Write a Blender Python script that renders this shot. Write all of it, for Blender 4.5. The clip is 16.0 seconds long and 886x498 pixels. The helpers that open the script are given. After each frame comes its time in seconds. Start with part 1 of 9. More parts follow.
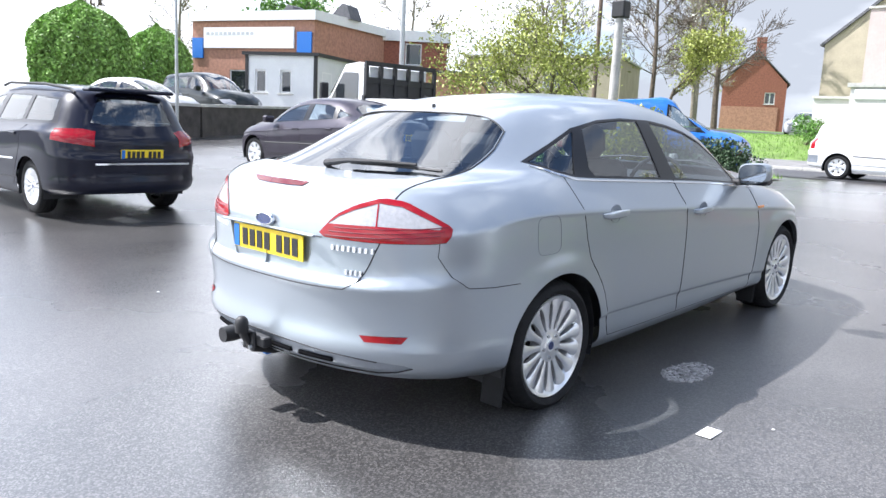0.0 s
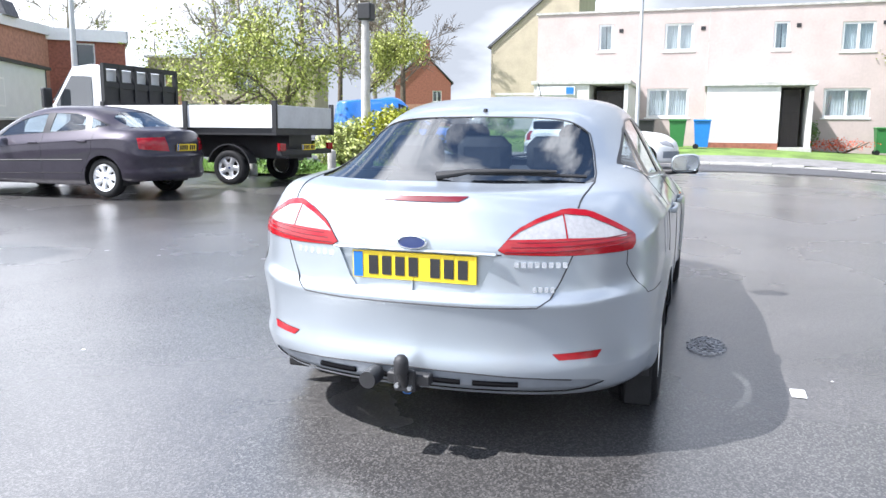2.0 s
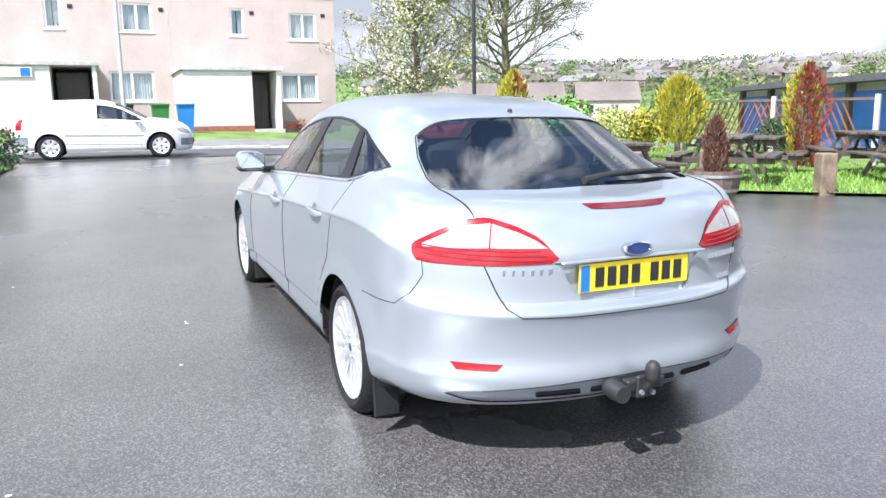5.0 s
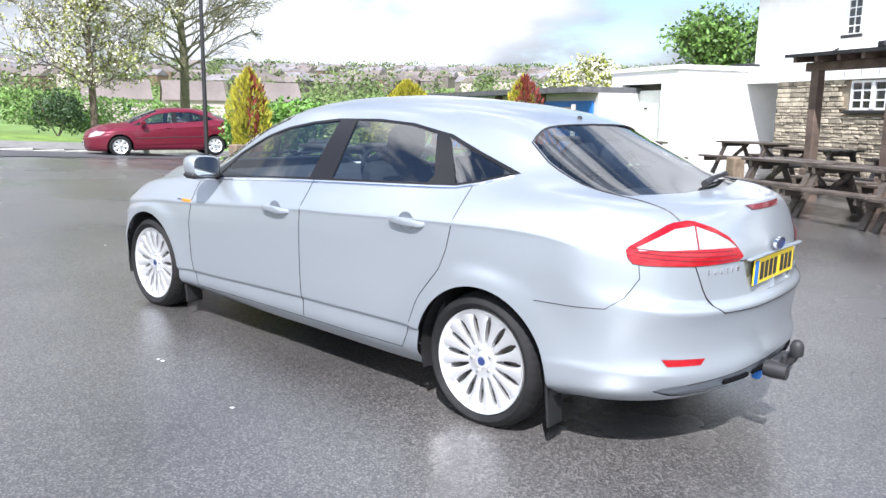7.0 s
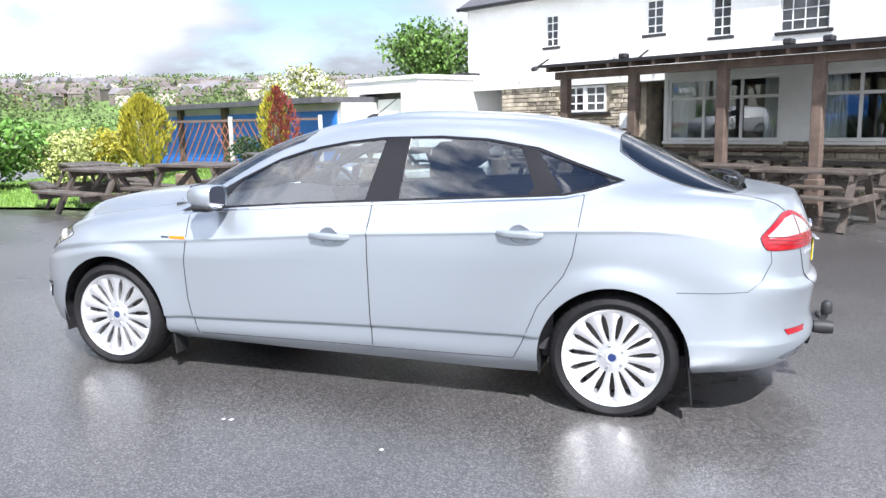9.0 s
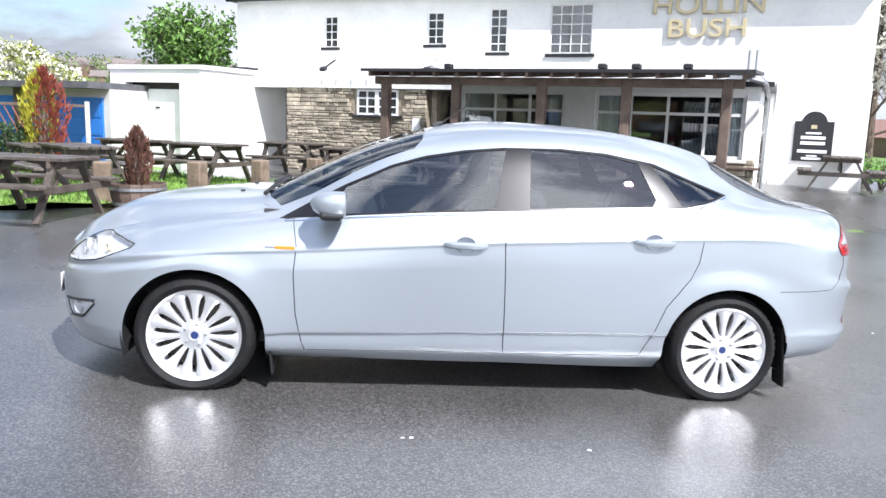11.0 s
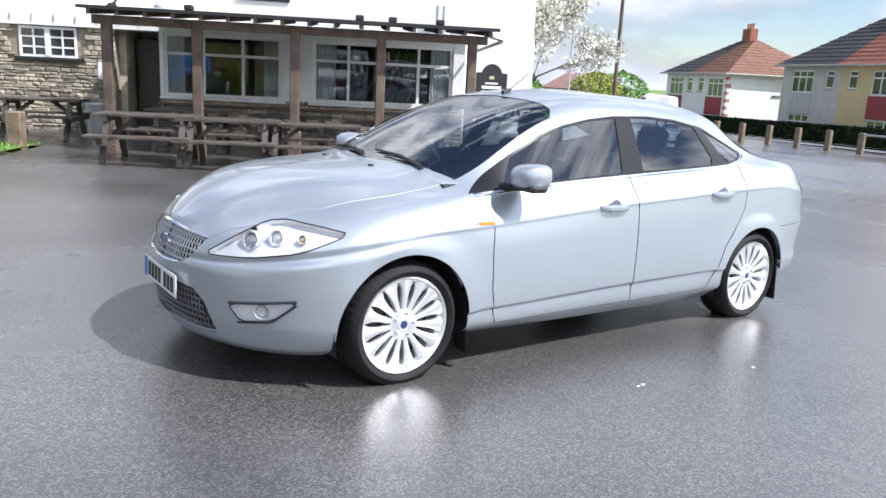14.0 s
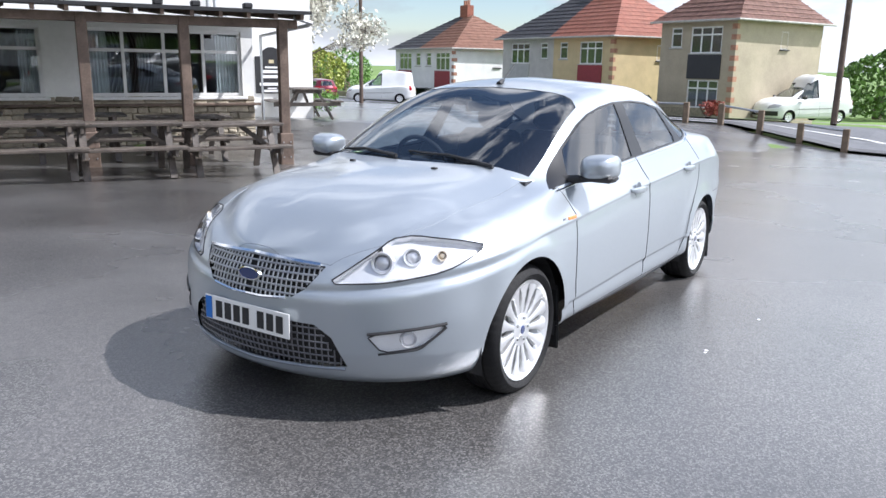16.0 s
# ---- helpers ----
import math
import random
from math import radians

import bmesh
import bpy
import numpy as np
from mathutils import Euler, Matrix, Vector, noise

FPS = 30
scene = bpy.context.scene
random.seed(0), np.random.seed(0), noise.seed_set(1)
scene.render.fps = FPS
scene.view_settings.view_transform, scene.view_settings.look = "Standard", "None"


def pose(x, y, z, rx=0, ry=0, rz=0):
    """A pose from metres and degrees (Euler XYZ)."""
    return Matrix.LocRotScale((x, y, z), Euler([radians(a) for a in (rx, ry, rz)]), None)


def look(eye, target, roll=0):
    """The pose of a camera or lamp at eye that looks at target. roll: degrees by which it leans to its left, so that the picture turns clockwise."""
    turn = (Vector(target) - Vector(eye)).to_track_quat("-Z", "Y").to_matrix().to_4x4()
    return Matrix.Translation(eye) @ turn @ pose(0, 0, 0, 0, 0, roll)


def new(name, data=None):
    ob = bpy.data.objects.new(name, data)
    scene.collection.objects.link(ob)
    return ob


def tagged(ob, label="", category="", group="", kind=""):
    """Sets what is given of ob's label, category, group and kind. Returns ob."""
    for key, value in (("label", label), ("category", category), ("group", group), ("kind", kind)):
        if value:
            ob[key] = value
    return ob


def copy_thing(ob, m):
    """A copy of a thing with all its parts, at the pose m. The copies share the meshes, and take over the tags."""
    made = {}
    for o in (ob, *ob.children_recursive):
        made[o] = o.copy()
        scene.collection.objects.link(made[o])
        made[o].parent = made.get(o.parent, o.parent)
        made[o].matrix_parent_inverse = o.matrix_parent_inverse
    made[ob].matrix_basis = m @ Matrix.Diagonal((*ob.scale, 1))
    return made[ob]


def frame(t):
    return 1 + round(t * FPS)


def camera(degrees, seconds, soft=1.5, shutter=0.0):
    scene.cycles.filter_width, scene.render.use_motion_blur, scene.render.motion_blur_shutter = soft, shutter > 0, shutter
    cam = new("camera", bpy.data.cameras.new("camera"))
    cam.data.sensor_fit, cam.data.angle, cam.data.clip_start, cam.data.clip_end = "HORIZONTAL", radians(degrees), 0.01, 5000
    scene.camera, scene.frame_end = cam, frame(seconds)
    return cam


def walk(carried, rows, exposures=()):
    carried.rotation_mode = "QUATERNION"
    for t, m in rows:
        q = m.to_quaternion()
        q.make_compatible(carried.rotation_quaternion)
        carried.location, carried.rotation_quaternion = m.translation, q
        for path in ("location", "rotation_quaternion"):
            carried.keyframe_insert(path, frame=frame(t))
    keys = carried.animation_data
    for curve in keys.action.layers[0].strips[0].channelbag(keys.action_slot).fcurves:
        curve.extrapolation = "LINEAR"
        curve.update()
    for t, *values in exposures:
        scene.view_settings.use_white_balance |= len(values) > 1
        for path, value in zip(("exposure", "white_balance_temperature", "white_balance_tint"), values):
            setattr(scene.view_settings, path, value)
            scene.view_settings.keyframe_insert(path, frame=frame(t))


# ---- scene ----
cam = camera(59.8, 16.0)
PATH = [
    (0, (-4.315, -2.835, 1.293), (-2.857, -1.504, 0.967), 2.66),
    (0.5, (-4.563, -2.426, 1.283), (-2.986, -1.241, 0.954), 1.87),
    (1, (-4.844, -1.998, 1.281), (-3.142, -0.997, 0.964), 1.34),
    (1.5, (-5.025, -1.551, 1.260), (-3.231, -0.718, 0.958), 0.83),
    (2, (-5.155, -1.059, 1.266), (-3.280, -0.431, 0.965), 0.49),
    (2.5, (-5.272, -0.584, 1.288), (-3.332, -0.211, 0.976), 0.28),
    (3, (-5.248, -0.092, 1.307), (-3.282, 0.055, 0.971), -0.18),
    (3.5, (-5.259, 0.435, 1.326), (-3.292, 0.323, 0.985), 0.01),
    (4, (-5.114, 0.913, 1.323), (-3.178, 0.538, 0.987), -0.39),
    (4.5, (-4.979, 1.416, 1.347), (-3.098, 0.827, 1.009), -0.03),
    (4.7, (-4.912, 1.608, 1.373), (-3.059, 0.940, 1.030), -0.42),
    (6.8, (-3.570, 3.349, 1.357), (-2.223, 1.913, 1.009), 0.95),
    (7, (-3.444, 3.527, 1.390), (-2.159, 2.034, 1.042), 0.69),
    (7.5, (-3.061, 3.830, 1.387), (-1.946, 2.201, 1.065), 0.07),
    (8, (-2.631, 4.112, 1.399), (-1.698, 2.373, 1.073), 0.47),
    (8.5, (-2.193, 4.383, 1.424), (-1.462, 2.551, 1.091), -0.12),
    (8.7, (-1.991, 4.446, 1.427), (-1.322, 2.590, 1.096), -0.64),
    (10.8, (0.310, 4.848, 1.515), (0.195, 2.881, 1.175), 0.94),
    (11, (0.530, 4.828, 1.494), (0.344, 2.864, 1.163), 1.86),
    (11.5, (1.059, 4.767, 1.509), (0.682, 2.832, 1.173), 2.71),
    (12, (1.594, 4.749, 1.538), (1.057, 2.852, 1.202), 2.58),
    (12.5, (2.061, 4.563, 1.530), (1.356, 2.725, 1.181), 3.66),
    (13, (2.578, 4.408, 1.533), (1.707, 2.652, 1.135), 4.36),
    (13.5, (2.973, 4.149, 1.518), (1.959, 2.474, 1.111), 2.57),
    (14, (3.384, 3.851, 1.525), (2.232, 2.274, 1.093), 2.90),
    (14.5, (3.766, 3.573, 1.553), (2.469, 2.117, 1.109), 2.26),
    (15, (4.021, 3.201, 1.567), (2.618, 1.851, 1.112), 1.69),
    (15.5, (4.342, 2.836, 1.576), (2.790, 1.659, 1.121), 1.62),
    (16, (4.513, 2.467, 1.561), (2.889, 1.395, 1.098), 0.85),
]
EXPOSURE = [(0, 1.13, 5950, 12.5), (1.5, 1.16, 5950, 12.5), (3.5, 1.12, 5950, 12), (7, 0.95, 6000, 13), (8.5, 0.93, 6000, 13.5), (11, 0.82, 5950, 13), (13.5, 0.68, 5950, 12.5), (16, 0.60, 5950, 13)]
walk(cam, [(t, look(eye, target, roll)) for t, eye, target, roll in PATH], EXPOSURE)

# ---- world, sun ----
SUN_DIR = Vector((0.44, -0.67, -1.0)).normalized()
world = bpy.data.worlds.new("sky")
scene.world = world
world.use_nodes = True
wn, wl = world.node_tree.nodes, world.node_tree.links
wn.clear()
w_out = wn.new("ShaderNodeOutputWorld")
w_bg = wn.new("ShaderNodeBackground")
w_sky = wn.new("ShaderNodeTexSky")
w_sky.sky_type, w_sky.sun_disc = "NISHITA", False
w_sky.sun_elevation, w_sky.sun_rotation = radians(52), radians(-27)
w_sky.air_density, w_sky.dust_density = 1.0, 0.4
w_co = wn.new("ShaderNodeTexCoord")
w_map = wn.new("ShaderNodeMapping")
w_map.inputs["Scale"].default_value = (1.0, 1.0, 2.6)
w_noise = wn.new("ShaderNodeTexNoise")
w_noise.inputs["Scale"].default_value, w_noise.inputs["Detail"].default_value = 3.4, 8
w_noise.inputs["Roughness"].default_value = 0.55
w_ramp = wn.new("ShaderNodeValToRGB")
w_ramp.color_ramp.elements[0].position, w_ramp.color_ramp.elements[1].position = 0.34, 0.47
w_cloud = wn.new("ShaderNodeTexNoise")
w_cloud.inputs["Scale"].default_value, w_cloud.inputs["Detail"].default_value = 1.6, 5
w_cr = wn.new("ShaderNodeValToRGB")
w_cr.color_ramp.elements[0].position, w_cr.color_ramp.elements[1].position = 0.33, 0.80
w_cr.color_ramp.elements[0].color, w_cr.color_ramp.elements[1].color = (3.5, 3.65, 3.85, 1), (15.5, 15.5, 15.4, 1)
w_mix = wn.new("ShaderNodeMix")
w_mix.data_type = "RGBA"
wl.new(w_co.outputs["Generated"], w_map.inputs["Vector"])
wl.new(w_map.outputs["Vector"], w_noise.inputs["Vector"])
wl.new(w_map.outputs["Vector"], w_cloud.inputs["Vector"])
# cover thickens towards the horizon
w_sep = wn.new("ShaderNodeSeparateXYZ")
wl.new(w_co.outputs["Generated"], w_sep.inputs[0])
w_cover = wn.new("ShaderNodeMath")
w_cover.operation = "MULTIPLY_ADD"
w_cover.inputs[1].default_value = -0.20
wl.new(w_sep.outputs["Z"], w_cover.inputs[0])
wl.new(w_noise.outputs["Fac"], w_cover.inputs[2])
# clouds brighten towards the sun
w_dot = wn.new("ShaderNodeVectorMath")
w_dot.operation = "DOT_PRODUCT"
w_dot.inputs[1].default_value = -SUN_DIR
wl.new(w_co.outputs["Generated"], w_dot.inputs[0])
w_near = wn.new("ShaderNodeMath")
w_near.operation = "MULTIPLY_ADD"
w_near.inputs[1].default_value = 0.34
w_puff = wn.new("ShaderNodeMath")
w_puff.operation = "MULTIPLY_ADD"
w_puff.inputs[1].default_value, w_puff.inputs[2].default_value = 0.45, -0.22
wl.new(w_noise.outputs["Fac"], w_puff.inputs[0])
w_sum = wn.new("ShaderNodeMath")
w_sum.operation = "ADD"
wl.new(w_puff.outputs[0], w_sum.inputs[0])
wl.new(w_cloud.outputs["Fac"], w_sum.inputs[1])
wl.new(w_dot.outputs["Value"], w_near.inputs[0])
wl.new(w_sum.outputs[0], w_near.inputs[2])
# a slate-grey bank of cloud stands low over the terrace
w_east = wn.new("ShaderNodeVectorMath")
w_east.operation = "DOT_PRODUCT"
w_east.inputs[1].default_value = (0.998, -0.060, 0.0)
wl.new(w_co.outputs["Generated"], w_east.inputs[0])
w_bank = wn.new("ShaderNodeMapRange")
w_bank.interpolation_type = "SMOOTHSTEP"
w_bank.inputs["From Min"].default_value, w_bank.inputs["From Max"].default_value = 0.76, 0.97
wl.new(w_east.outputs["Value"], w_bank.inputs["Value"])
w_dim = wn.new("ShaderNodeMath")
w_dim.operation = "MULTIPLY_ADD"
w_dim.inputs[1].default_value = -0.20
wl.new(w_bank.outputs["Result"], w_dim.inputs[0])
wl.new(w_near.outputs[0], w_dim.inputs[2])
w_full = wn.new("ShaderNodeMath")
w_full.operation = "MULTIPLY_ADD"
w_full.inputs[1].default_value = 0.25
wl.new(w_bank.outputs["Result"], w_full.inputs[0])
wl.new(w_cover.outputs[0], w_full.inputs[2])
wl.new(w_full.outputs[0], w_ramp.inputs["Fac"])
wl.new(w_dim.outputs[0], w_cr.inputs["Fac"])
wl.new(w_ramp.outputs["Color"], w_mix.inputs["Factor"])
wl.new(w_sky.outputs["Color"], w_mix.inputs["A"])
wl.new(w_cr.outputs["Color"], w_mix.inputs["B"])
wl.new(w_mix.outputs["Result"], w_bg.inputs["Color"])
w_bg.inputs["Strength"].default_value = 0.092
wl.new(w_bg.outputs["Background"], w_out.inputs["Surface"])

sun = new("sun", bpy.data.lights.new("sun", "SUN"))
sun.data.energy, sun.data.angle, sun.data.color = 4.9, radians(0.6), (1.0, 0.95, 0.88)
sun.matrix_world = look((0, 0, 30), Vector((0, 0, 30)) + SUN_DIR)


# ---- materials ----
def mat(name, color, rough=0.6, metal=0.0, vary=0.0, scale=6.0, bump=0.0, bscale=60.0, spec=0.5, coat=0.0,
        dark=None, rvary=0.0, rscale=3.0, stretch=None, islands=0.0, sheen=0.0, trans=0.0, bdist=0.01):
    m = bpy.data.materials.new(name)
    m.use_nodes = True
    nt = m.node_tree
    p = nt.nodes["Principled BSDF"]
    p.inputs["Base Color"].default_value = (*color, 1)
    p.inputs["Roughness"].default_value, p.inputs["Metallic"].default_value = rough, metal
    p.inputs["Specular IOR Level"].default_value = spec
    p.inputs["Coat Weight"].default_value, p.inputs["Coat Roughness"].default_value = coat, 0.04
    p.inputs["Transmission Weight"].default_value = trans
    tc = nt.nodes.new("ShaderNodeTexCoord")
    vec = tc.outputs["Object"]
    if stretch:
        mp = nt.nodes.new("ShaderNodeMapping")
        mp.inputs["Scale"].default_value = stretch
        nt.links.new(vec, mp.inputs["Vector"])
        vec = mp.outputs["Vector"]
    col = None
    if vary:
        n1, n2 = nt.nodes.new("ShaderNodeTexNoise"), nt.nodes.new("ShaderNodeTexNoise")
        n1.inputs["Scale"].default_value, n1.inputs["Detail"].default_value = scale, 6
        n2.inputs["Scale"].default_value, n2.inputs["Detail"].default_value = scale * 9, 4
        nt.links.new(vec, n1.inputs["Vector"]), nt.links.new(vec, n2.inputs["Vector"])
        add = nt.nodes.new("ShaderNodeMath")
        add.operation = "MULTIPLY_ADD"
        add.inputs[1].default_value = 0.45
        nt.links.new(n2.outputs["Fac"], add.inputs[0]), nt.links.new(n1.outputs["Fac"], add.inputs[2])
        r = nt.nodes.new("ShaderNodeValToRGB")
        r.color_ramp.elements[0].position, r.color_ramp.elements[1].position = 0.5, 0.95
        lo = dark or tuple(c * (1 - vary) for c in color)
        hi = tuple(min(1, c * (1 + vary)) for c in color)
        r.color_ramp.elements[0].color, r.color_ramp.elements[1].color = (*lo, 1), (*hi, 1)
        nt.links.new(add.outputs[0], r.inputs["Fac"])
        col = r.outputs["Color"]
    if islands:
        oi, geo = nt.nodes.new("ShaderNodeObjectInfo"), nt.nodes.new("ShaderNodeNewGeometry")
        s = nt.nodes.new("ShaderNodeMath")
        s.operation = "ADD"
        nt.links.new(oi.outputs["Random"], s.inputs[0]), nt.links.new(geo.outputs["Random Per Island"], s.inputs[1])
        fr = nt.nodes.new("ShaderNodeMath")
        fr.operation = "FRACT"
        nt.links.new(s.outputs[0], fr.inputs[0])
        mr = nt.nodes.new("ShaderNodeMapRange")
        mr.inputs["To Min"].default_value, mr.inputs["To Max"].default_value = 1 - islands, 1 + islands
        nt.links.new(fr.outputs[0], mr.inputs["Value"])
        hs = nt.nodes.new("ShaderNodeHueSaturation")
        hs.inputs["Color"].default_value = (*color, 1)
        if col:
            nt.links.new(col, hs.inputs["Color"])
        nt.links.new(mr.outputs["Result"], hs.inputs["Value"])
        col = hs.outputs["Color"]
    if col:
        nt.links.new(col, p.inputs["Base Color"])
    if rvary:
        n3 = nt.nodes.new("ShaderNodeTexNoise")
        n3.inputs["Scale"].default_value, n3.inputs["Detail"].default_value = rscale, 5
        nt.links.new(vec, n3.inputs["Vector"])
        mr = nt.nodes.new("ShaderNodeMapRange")
        mr.inputs["From Min"].default_value, mr.inputs["From Max"].default_value = 0.35, 0.65
        mr.inputs["To Min"].default_value, mr.inputs["To Max"].default_value = max(0.03, rough - rvary), min(1, rough + rvary)
        nt.links.new(n3.outputs["Fac"], mr.inputs["Value"])
        nt.links.new(mr.outputs["Result"], p.inputs["Roughness"])
    if bump:
        n4 = nt.nodes.new("ShaderNodeTexNoise")
        n4.inputs["Scale"].default_value, n4.inputs["Detail"].default_value = bscale, 4
        nt.links.new(vec, n4.inputs["Vector"])
        b = nt.nodes.new("ShaderNodeBump")
        b.inputs["Strength"].default_value, b.inputs["Distance"].default_value = bump, bdist
        nt.links.new(n4.outputs["Fac"], b.inputs["Height"])
        nt.links.new(b.outputs["Normal"], p.inputs["Normal"])
    return m


def glass_mat(name, tint, rough=0.0, mixin=0.12):
    """Car or window glass: clear sheet with a mirror coat that grows at grazing angles."""
    m = bpy.data.materials.new(name)
    m.use_nodes = True
    nt = m.node_tree
    nt.nodes.clear()
    out = nt.nodes.new("ShaderNodeOutputMaterial")
    tr, gl = nt.nodes.new("ShaderNodeBsdfTransparent"), nt.nodes.new("ShaderNodeBsdfGlossy")
    tr.inputs["Color"].default_value = (*tint, 1)
    gl.inputs["Roughness"].default_value = rough
    lw = nt.nodes.new("ShaderNodeLayerWeight")
    lw.inputs["Blend"].default_value = 0.5
    pw = nt.nodes.new("ShaderNodeMath")
    pw.operation = "POWER"
    pw.inputs[1].default_value = 5.0
    nt.links.new(lw.outputs["Facing"], pw.inputs[0])
    mx = nt.nodes.new("ShaderNodeMixShader")
    ma = nt.nodes.new("ShaderNodeMath")
    ma.operation = "MULTIPLY_ADD"
    ma.use_clamp = True
    ma.inputs[1].default_value, ma.inputs[2].default_value = 1.0, mixin
    nt.links.new(pw.outputs[0], ma.inputs[0])
    nt.links.new(ma.outputs[0], mx.inputs["Fac"])
    nt.links.new(tr.outputs[0], mx.inputs[1]), nt.links.new(gl.outputs[0], mx.inputs[2])
    nt.links.new(mx.outputs[0], out.inputs["Surface"])
    return m


def asphalt_mat(name, lo, hi, wet):
    """Stone-speckled tarmac with damp, shinier patches."""
    m = bpy.data.materials.new(name)
    m.use_nodes = True
    nt = m.node_tree
    N, L = nt.nodes.new, nt.links.new
    p = nt.nodes["Principled BSDF"]
    tc = N("ShaderNodeTexCoord")
    vo, n1, n2, n3 = N("ShaderNodeTexVoronoi"), N("ShaderNodeTexNoise"), N("ShaderNodeTexNoise"), N("ShaderNodeTexNoise")
    vo.inputs["Scale"].default_value = 140
    n1.inputs["Scale"].default_value, n1.inputs["Detail"].default_value = 0.55, 6
    n2.inputs["Scale"].default_value, n2.inputs["Detail"].default_value = 70, 5
    n3.inputs["Scale"].default_value, n3.inputs["Detail"].default_value = 0.28, 7
    for n in (vo, n1, n2, n3):
        L(tc.outputs["Object"], n.inputs["Vector"])
    sp = N("ShaderNodeMapRange")
    sp.inputs["From Min"].default_value, sp.inputs["From Max"].default_value = 0.1, 0.9
    sep = N("ShaderNodeSeparateColor")
    L(vo.outputs["Color"], sep.inputs["Color"])
    pw = N("ShaderNodeMath")
    pw.operation = "POWER"
    pw.inputs[1].default_value = 2.2
    L(sep.outputs["Red"], pw.inputs[0])
    mx = N("ShaderNodeMix")
    mx.data_type = "RGBA"
    mx.inputs["A"].default_value, mx.inputs["B"].default_value = (*lo, 1), (*hi, 1)
    L(pw.outputs[0], mx.inputs["Factor"])
    dk = N("ShaderNodeMapRange")
    dk.inputs["From Min"].default_value, dk.inputs["From Max"].default_value = 0.35, 0.65
    dk.inputs["To Min"].default_value, dk.inputs["To Max"].default_value = 0.75, 1.2
    L(n1.outputs["Fac"], dk.inputs["Value"])
    hs = N("ShaderNodeHueSaturation")
    L(mx.outputs["Result"], hs.inputs["Color"]), L(dk.outputs["Result"], hs.inputs["Value"])
    L(hs.outputs["Color"], p.inputs["Base Color"])
    rg = N("ShaderNodeMapRange")
    rg.inputs["From Min"].default_value, rg.inputs["From Max"].default_value = 0.38, 0.62
    rg.inputs["To Min"].default_value, rg.inputs["To Max"].default_value = wet, wet + 0.2
    L(n3.outputs["Fac"], rg.inputs["Value"])
    L(rg.outputs["Result"], p.inputs["Roughness"])
    p.inputs["Specular IOR Level"].default_value = 0.95
    p.inputs["Coat Weight"].default_value, p.inputs["Coat Roughness"].default_value = 0.5, 0.32
    bp = N("ShaderNodeBump")
    bp.inputs["Strength"].default_value, bp.inputs["Distance"].default_value = 0.26, 0.004
    ad = N("ShaderNodeMath")
    ad.operation = "ADD"
    L(vo.outputs["Distance"], ad.inputs[0]), L(n2.outputs["Fac"], ad.inputs[1])
    L(ad.outputs[0], bp.inputs["Height"])
    L(bp.outputs["Normal"], p.inputs["Normal"])
    return m


M_ASPHALT = asphalt_mat("wet asphalt", (0.050, 0.0485, 0.048), (0.162, 0.155, 0.150), 0.13)
M_ROAD = mat("road asphalt", (0.075, 0.075, 0.08), 0.6, vary=0.25, scale=0.6, bump=0.3, bscale=120)
M_PAVE = mat("concrete paving", (0.19, 0.185, 0.18), 0.75, vary=0.25, scale=2.5, bump=0.3, bscale=40)
M_LAWN = mat("lawn soil", (0.13, 0.21, 0.04), 0.9, vary=0.4, scale=1.2, bump=0.4, bscale=30)
M_FIELD = mat("field grass", (0.13, 0.21, 0.05), 0.95, vary=0.4, scale=0.05, bump=0.2, bscale=3)
M_GRASS = mat("grass blades", (0.17, 0.30, 0.05), 0.6, islands=0.4)
M_WHITE = mat("white render", (0.80, 0.80, 0.78), 0.8, vary=0.07, scale=1.3, bump=0.25, bscale=35)
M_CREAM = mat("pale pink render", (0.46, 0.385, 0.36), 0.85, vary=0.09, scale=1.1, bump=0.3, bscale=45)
M_BEIGE = mat("tan render", (0.42, 0.365, 0.27), 0.85, vary=0.12, scale=1.2, bump=0.3, bscale=45)
M_LIGHTBLOCK = mat("white block", (0.58, 0.57, 0.55), 0.8, vary=0.1, scale=1.5, bump=0.25, bscale=30)
M_STONE = mat("sandstone", (0.37, 0.325, 0.25), 0.85, vary=0.35, scale=5, bump=0.6, bscale=28, islands=0.4, bdist=0.02)
M_MORTAR = mat("mortar", (0.27, 0.23, 0.17), 0.9, vary=0.3, scale=8, bump=0.4, bscale=60)
M_BRICK = mat("red brick", (0.28, 0.105, 0.07), 0.85, vary=0.3, scale=7, bump=0.35, bscale=40)
M_BRICKP = mat("orange brick", (0.42, 0.22, 0.15), 0.85, vary=0.25, scale=6, bump=0.35, bscale=40)
M_SLATE = mat("slate roof", (0.10, 0.10, 0.11), 0.6, vary=0.3, scale=5, bump=0.3, bscale=20)
M_TILE = mat("red roof tile", (0.36, 0.12, 0.08), 0.8, vary=0.25, scale=4, bump=0.4, bscale=16)
M_WOOD = mat("weathered dark timber", (0.085, 0.07, 0.058), 0.45, vary=0.45, scale=5, bump=0.5, bscale=25, stretch=(1, 1, 1), rvary=0.2, islands=0.3)
M_WOODP = mat("pergola timber", (0.125, 0.09, 0.07), 0.8, vary=0.4, scale=4, bump=0.5, bscale=25, islands=0.2)
M_POST = mat("bollard timber", (0.18, 0.135, 0.095), 0.85, vary=0.4, scale=6, bump=0.5, bscale=30)
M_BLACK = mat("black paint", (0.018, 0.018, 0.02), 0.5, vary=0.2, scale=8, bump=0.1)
M_VOID = mat("deep black opening", (0.006, 0.006, 0.007), 0.95, spec=0.05, vary=0.1)
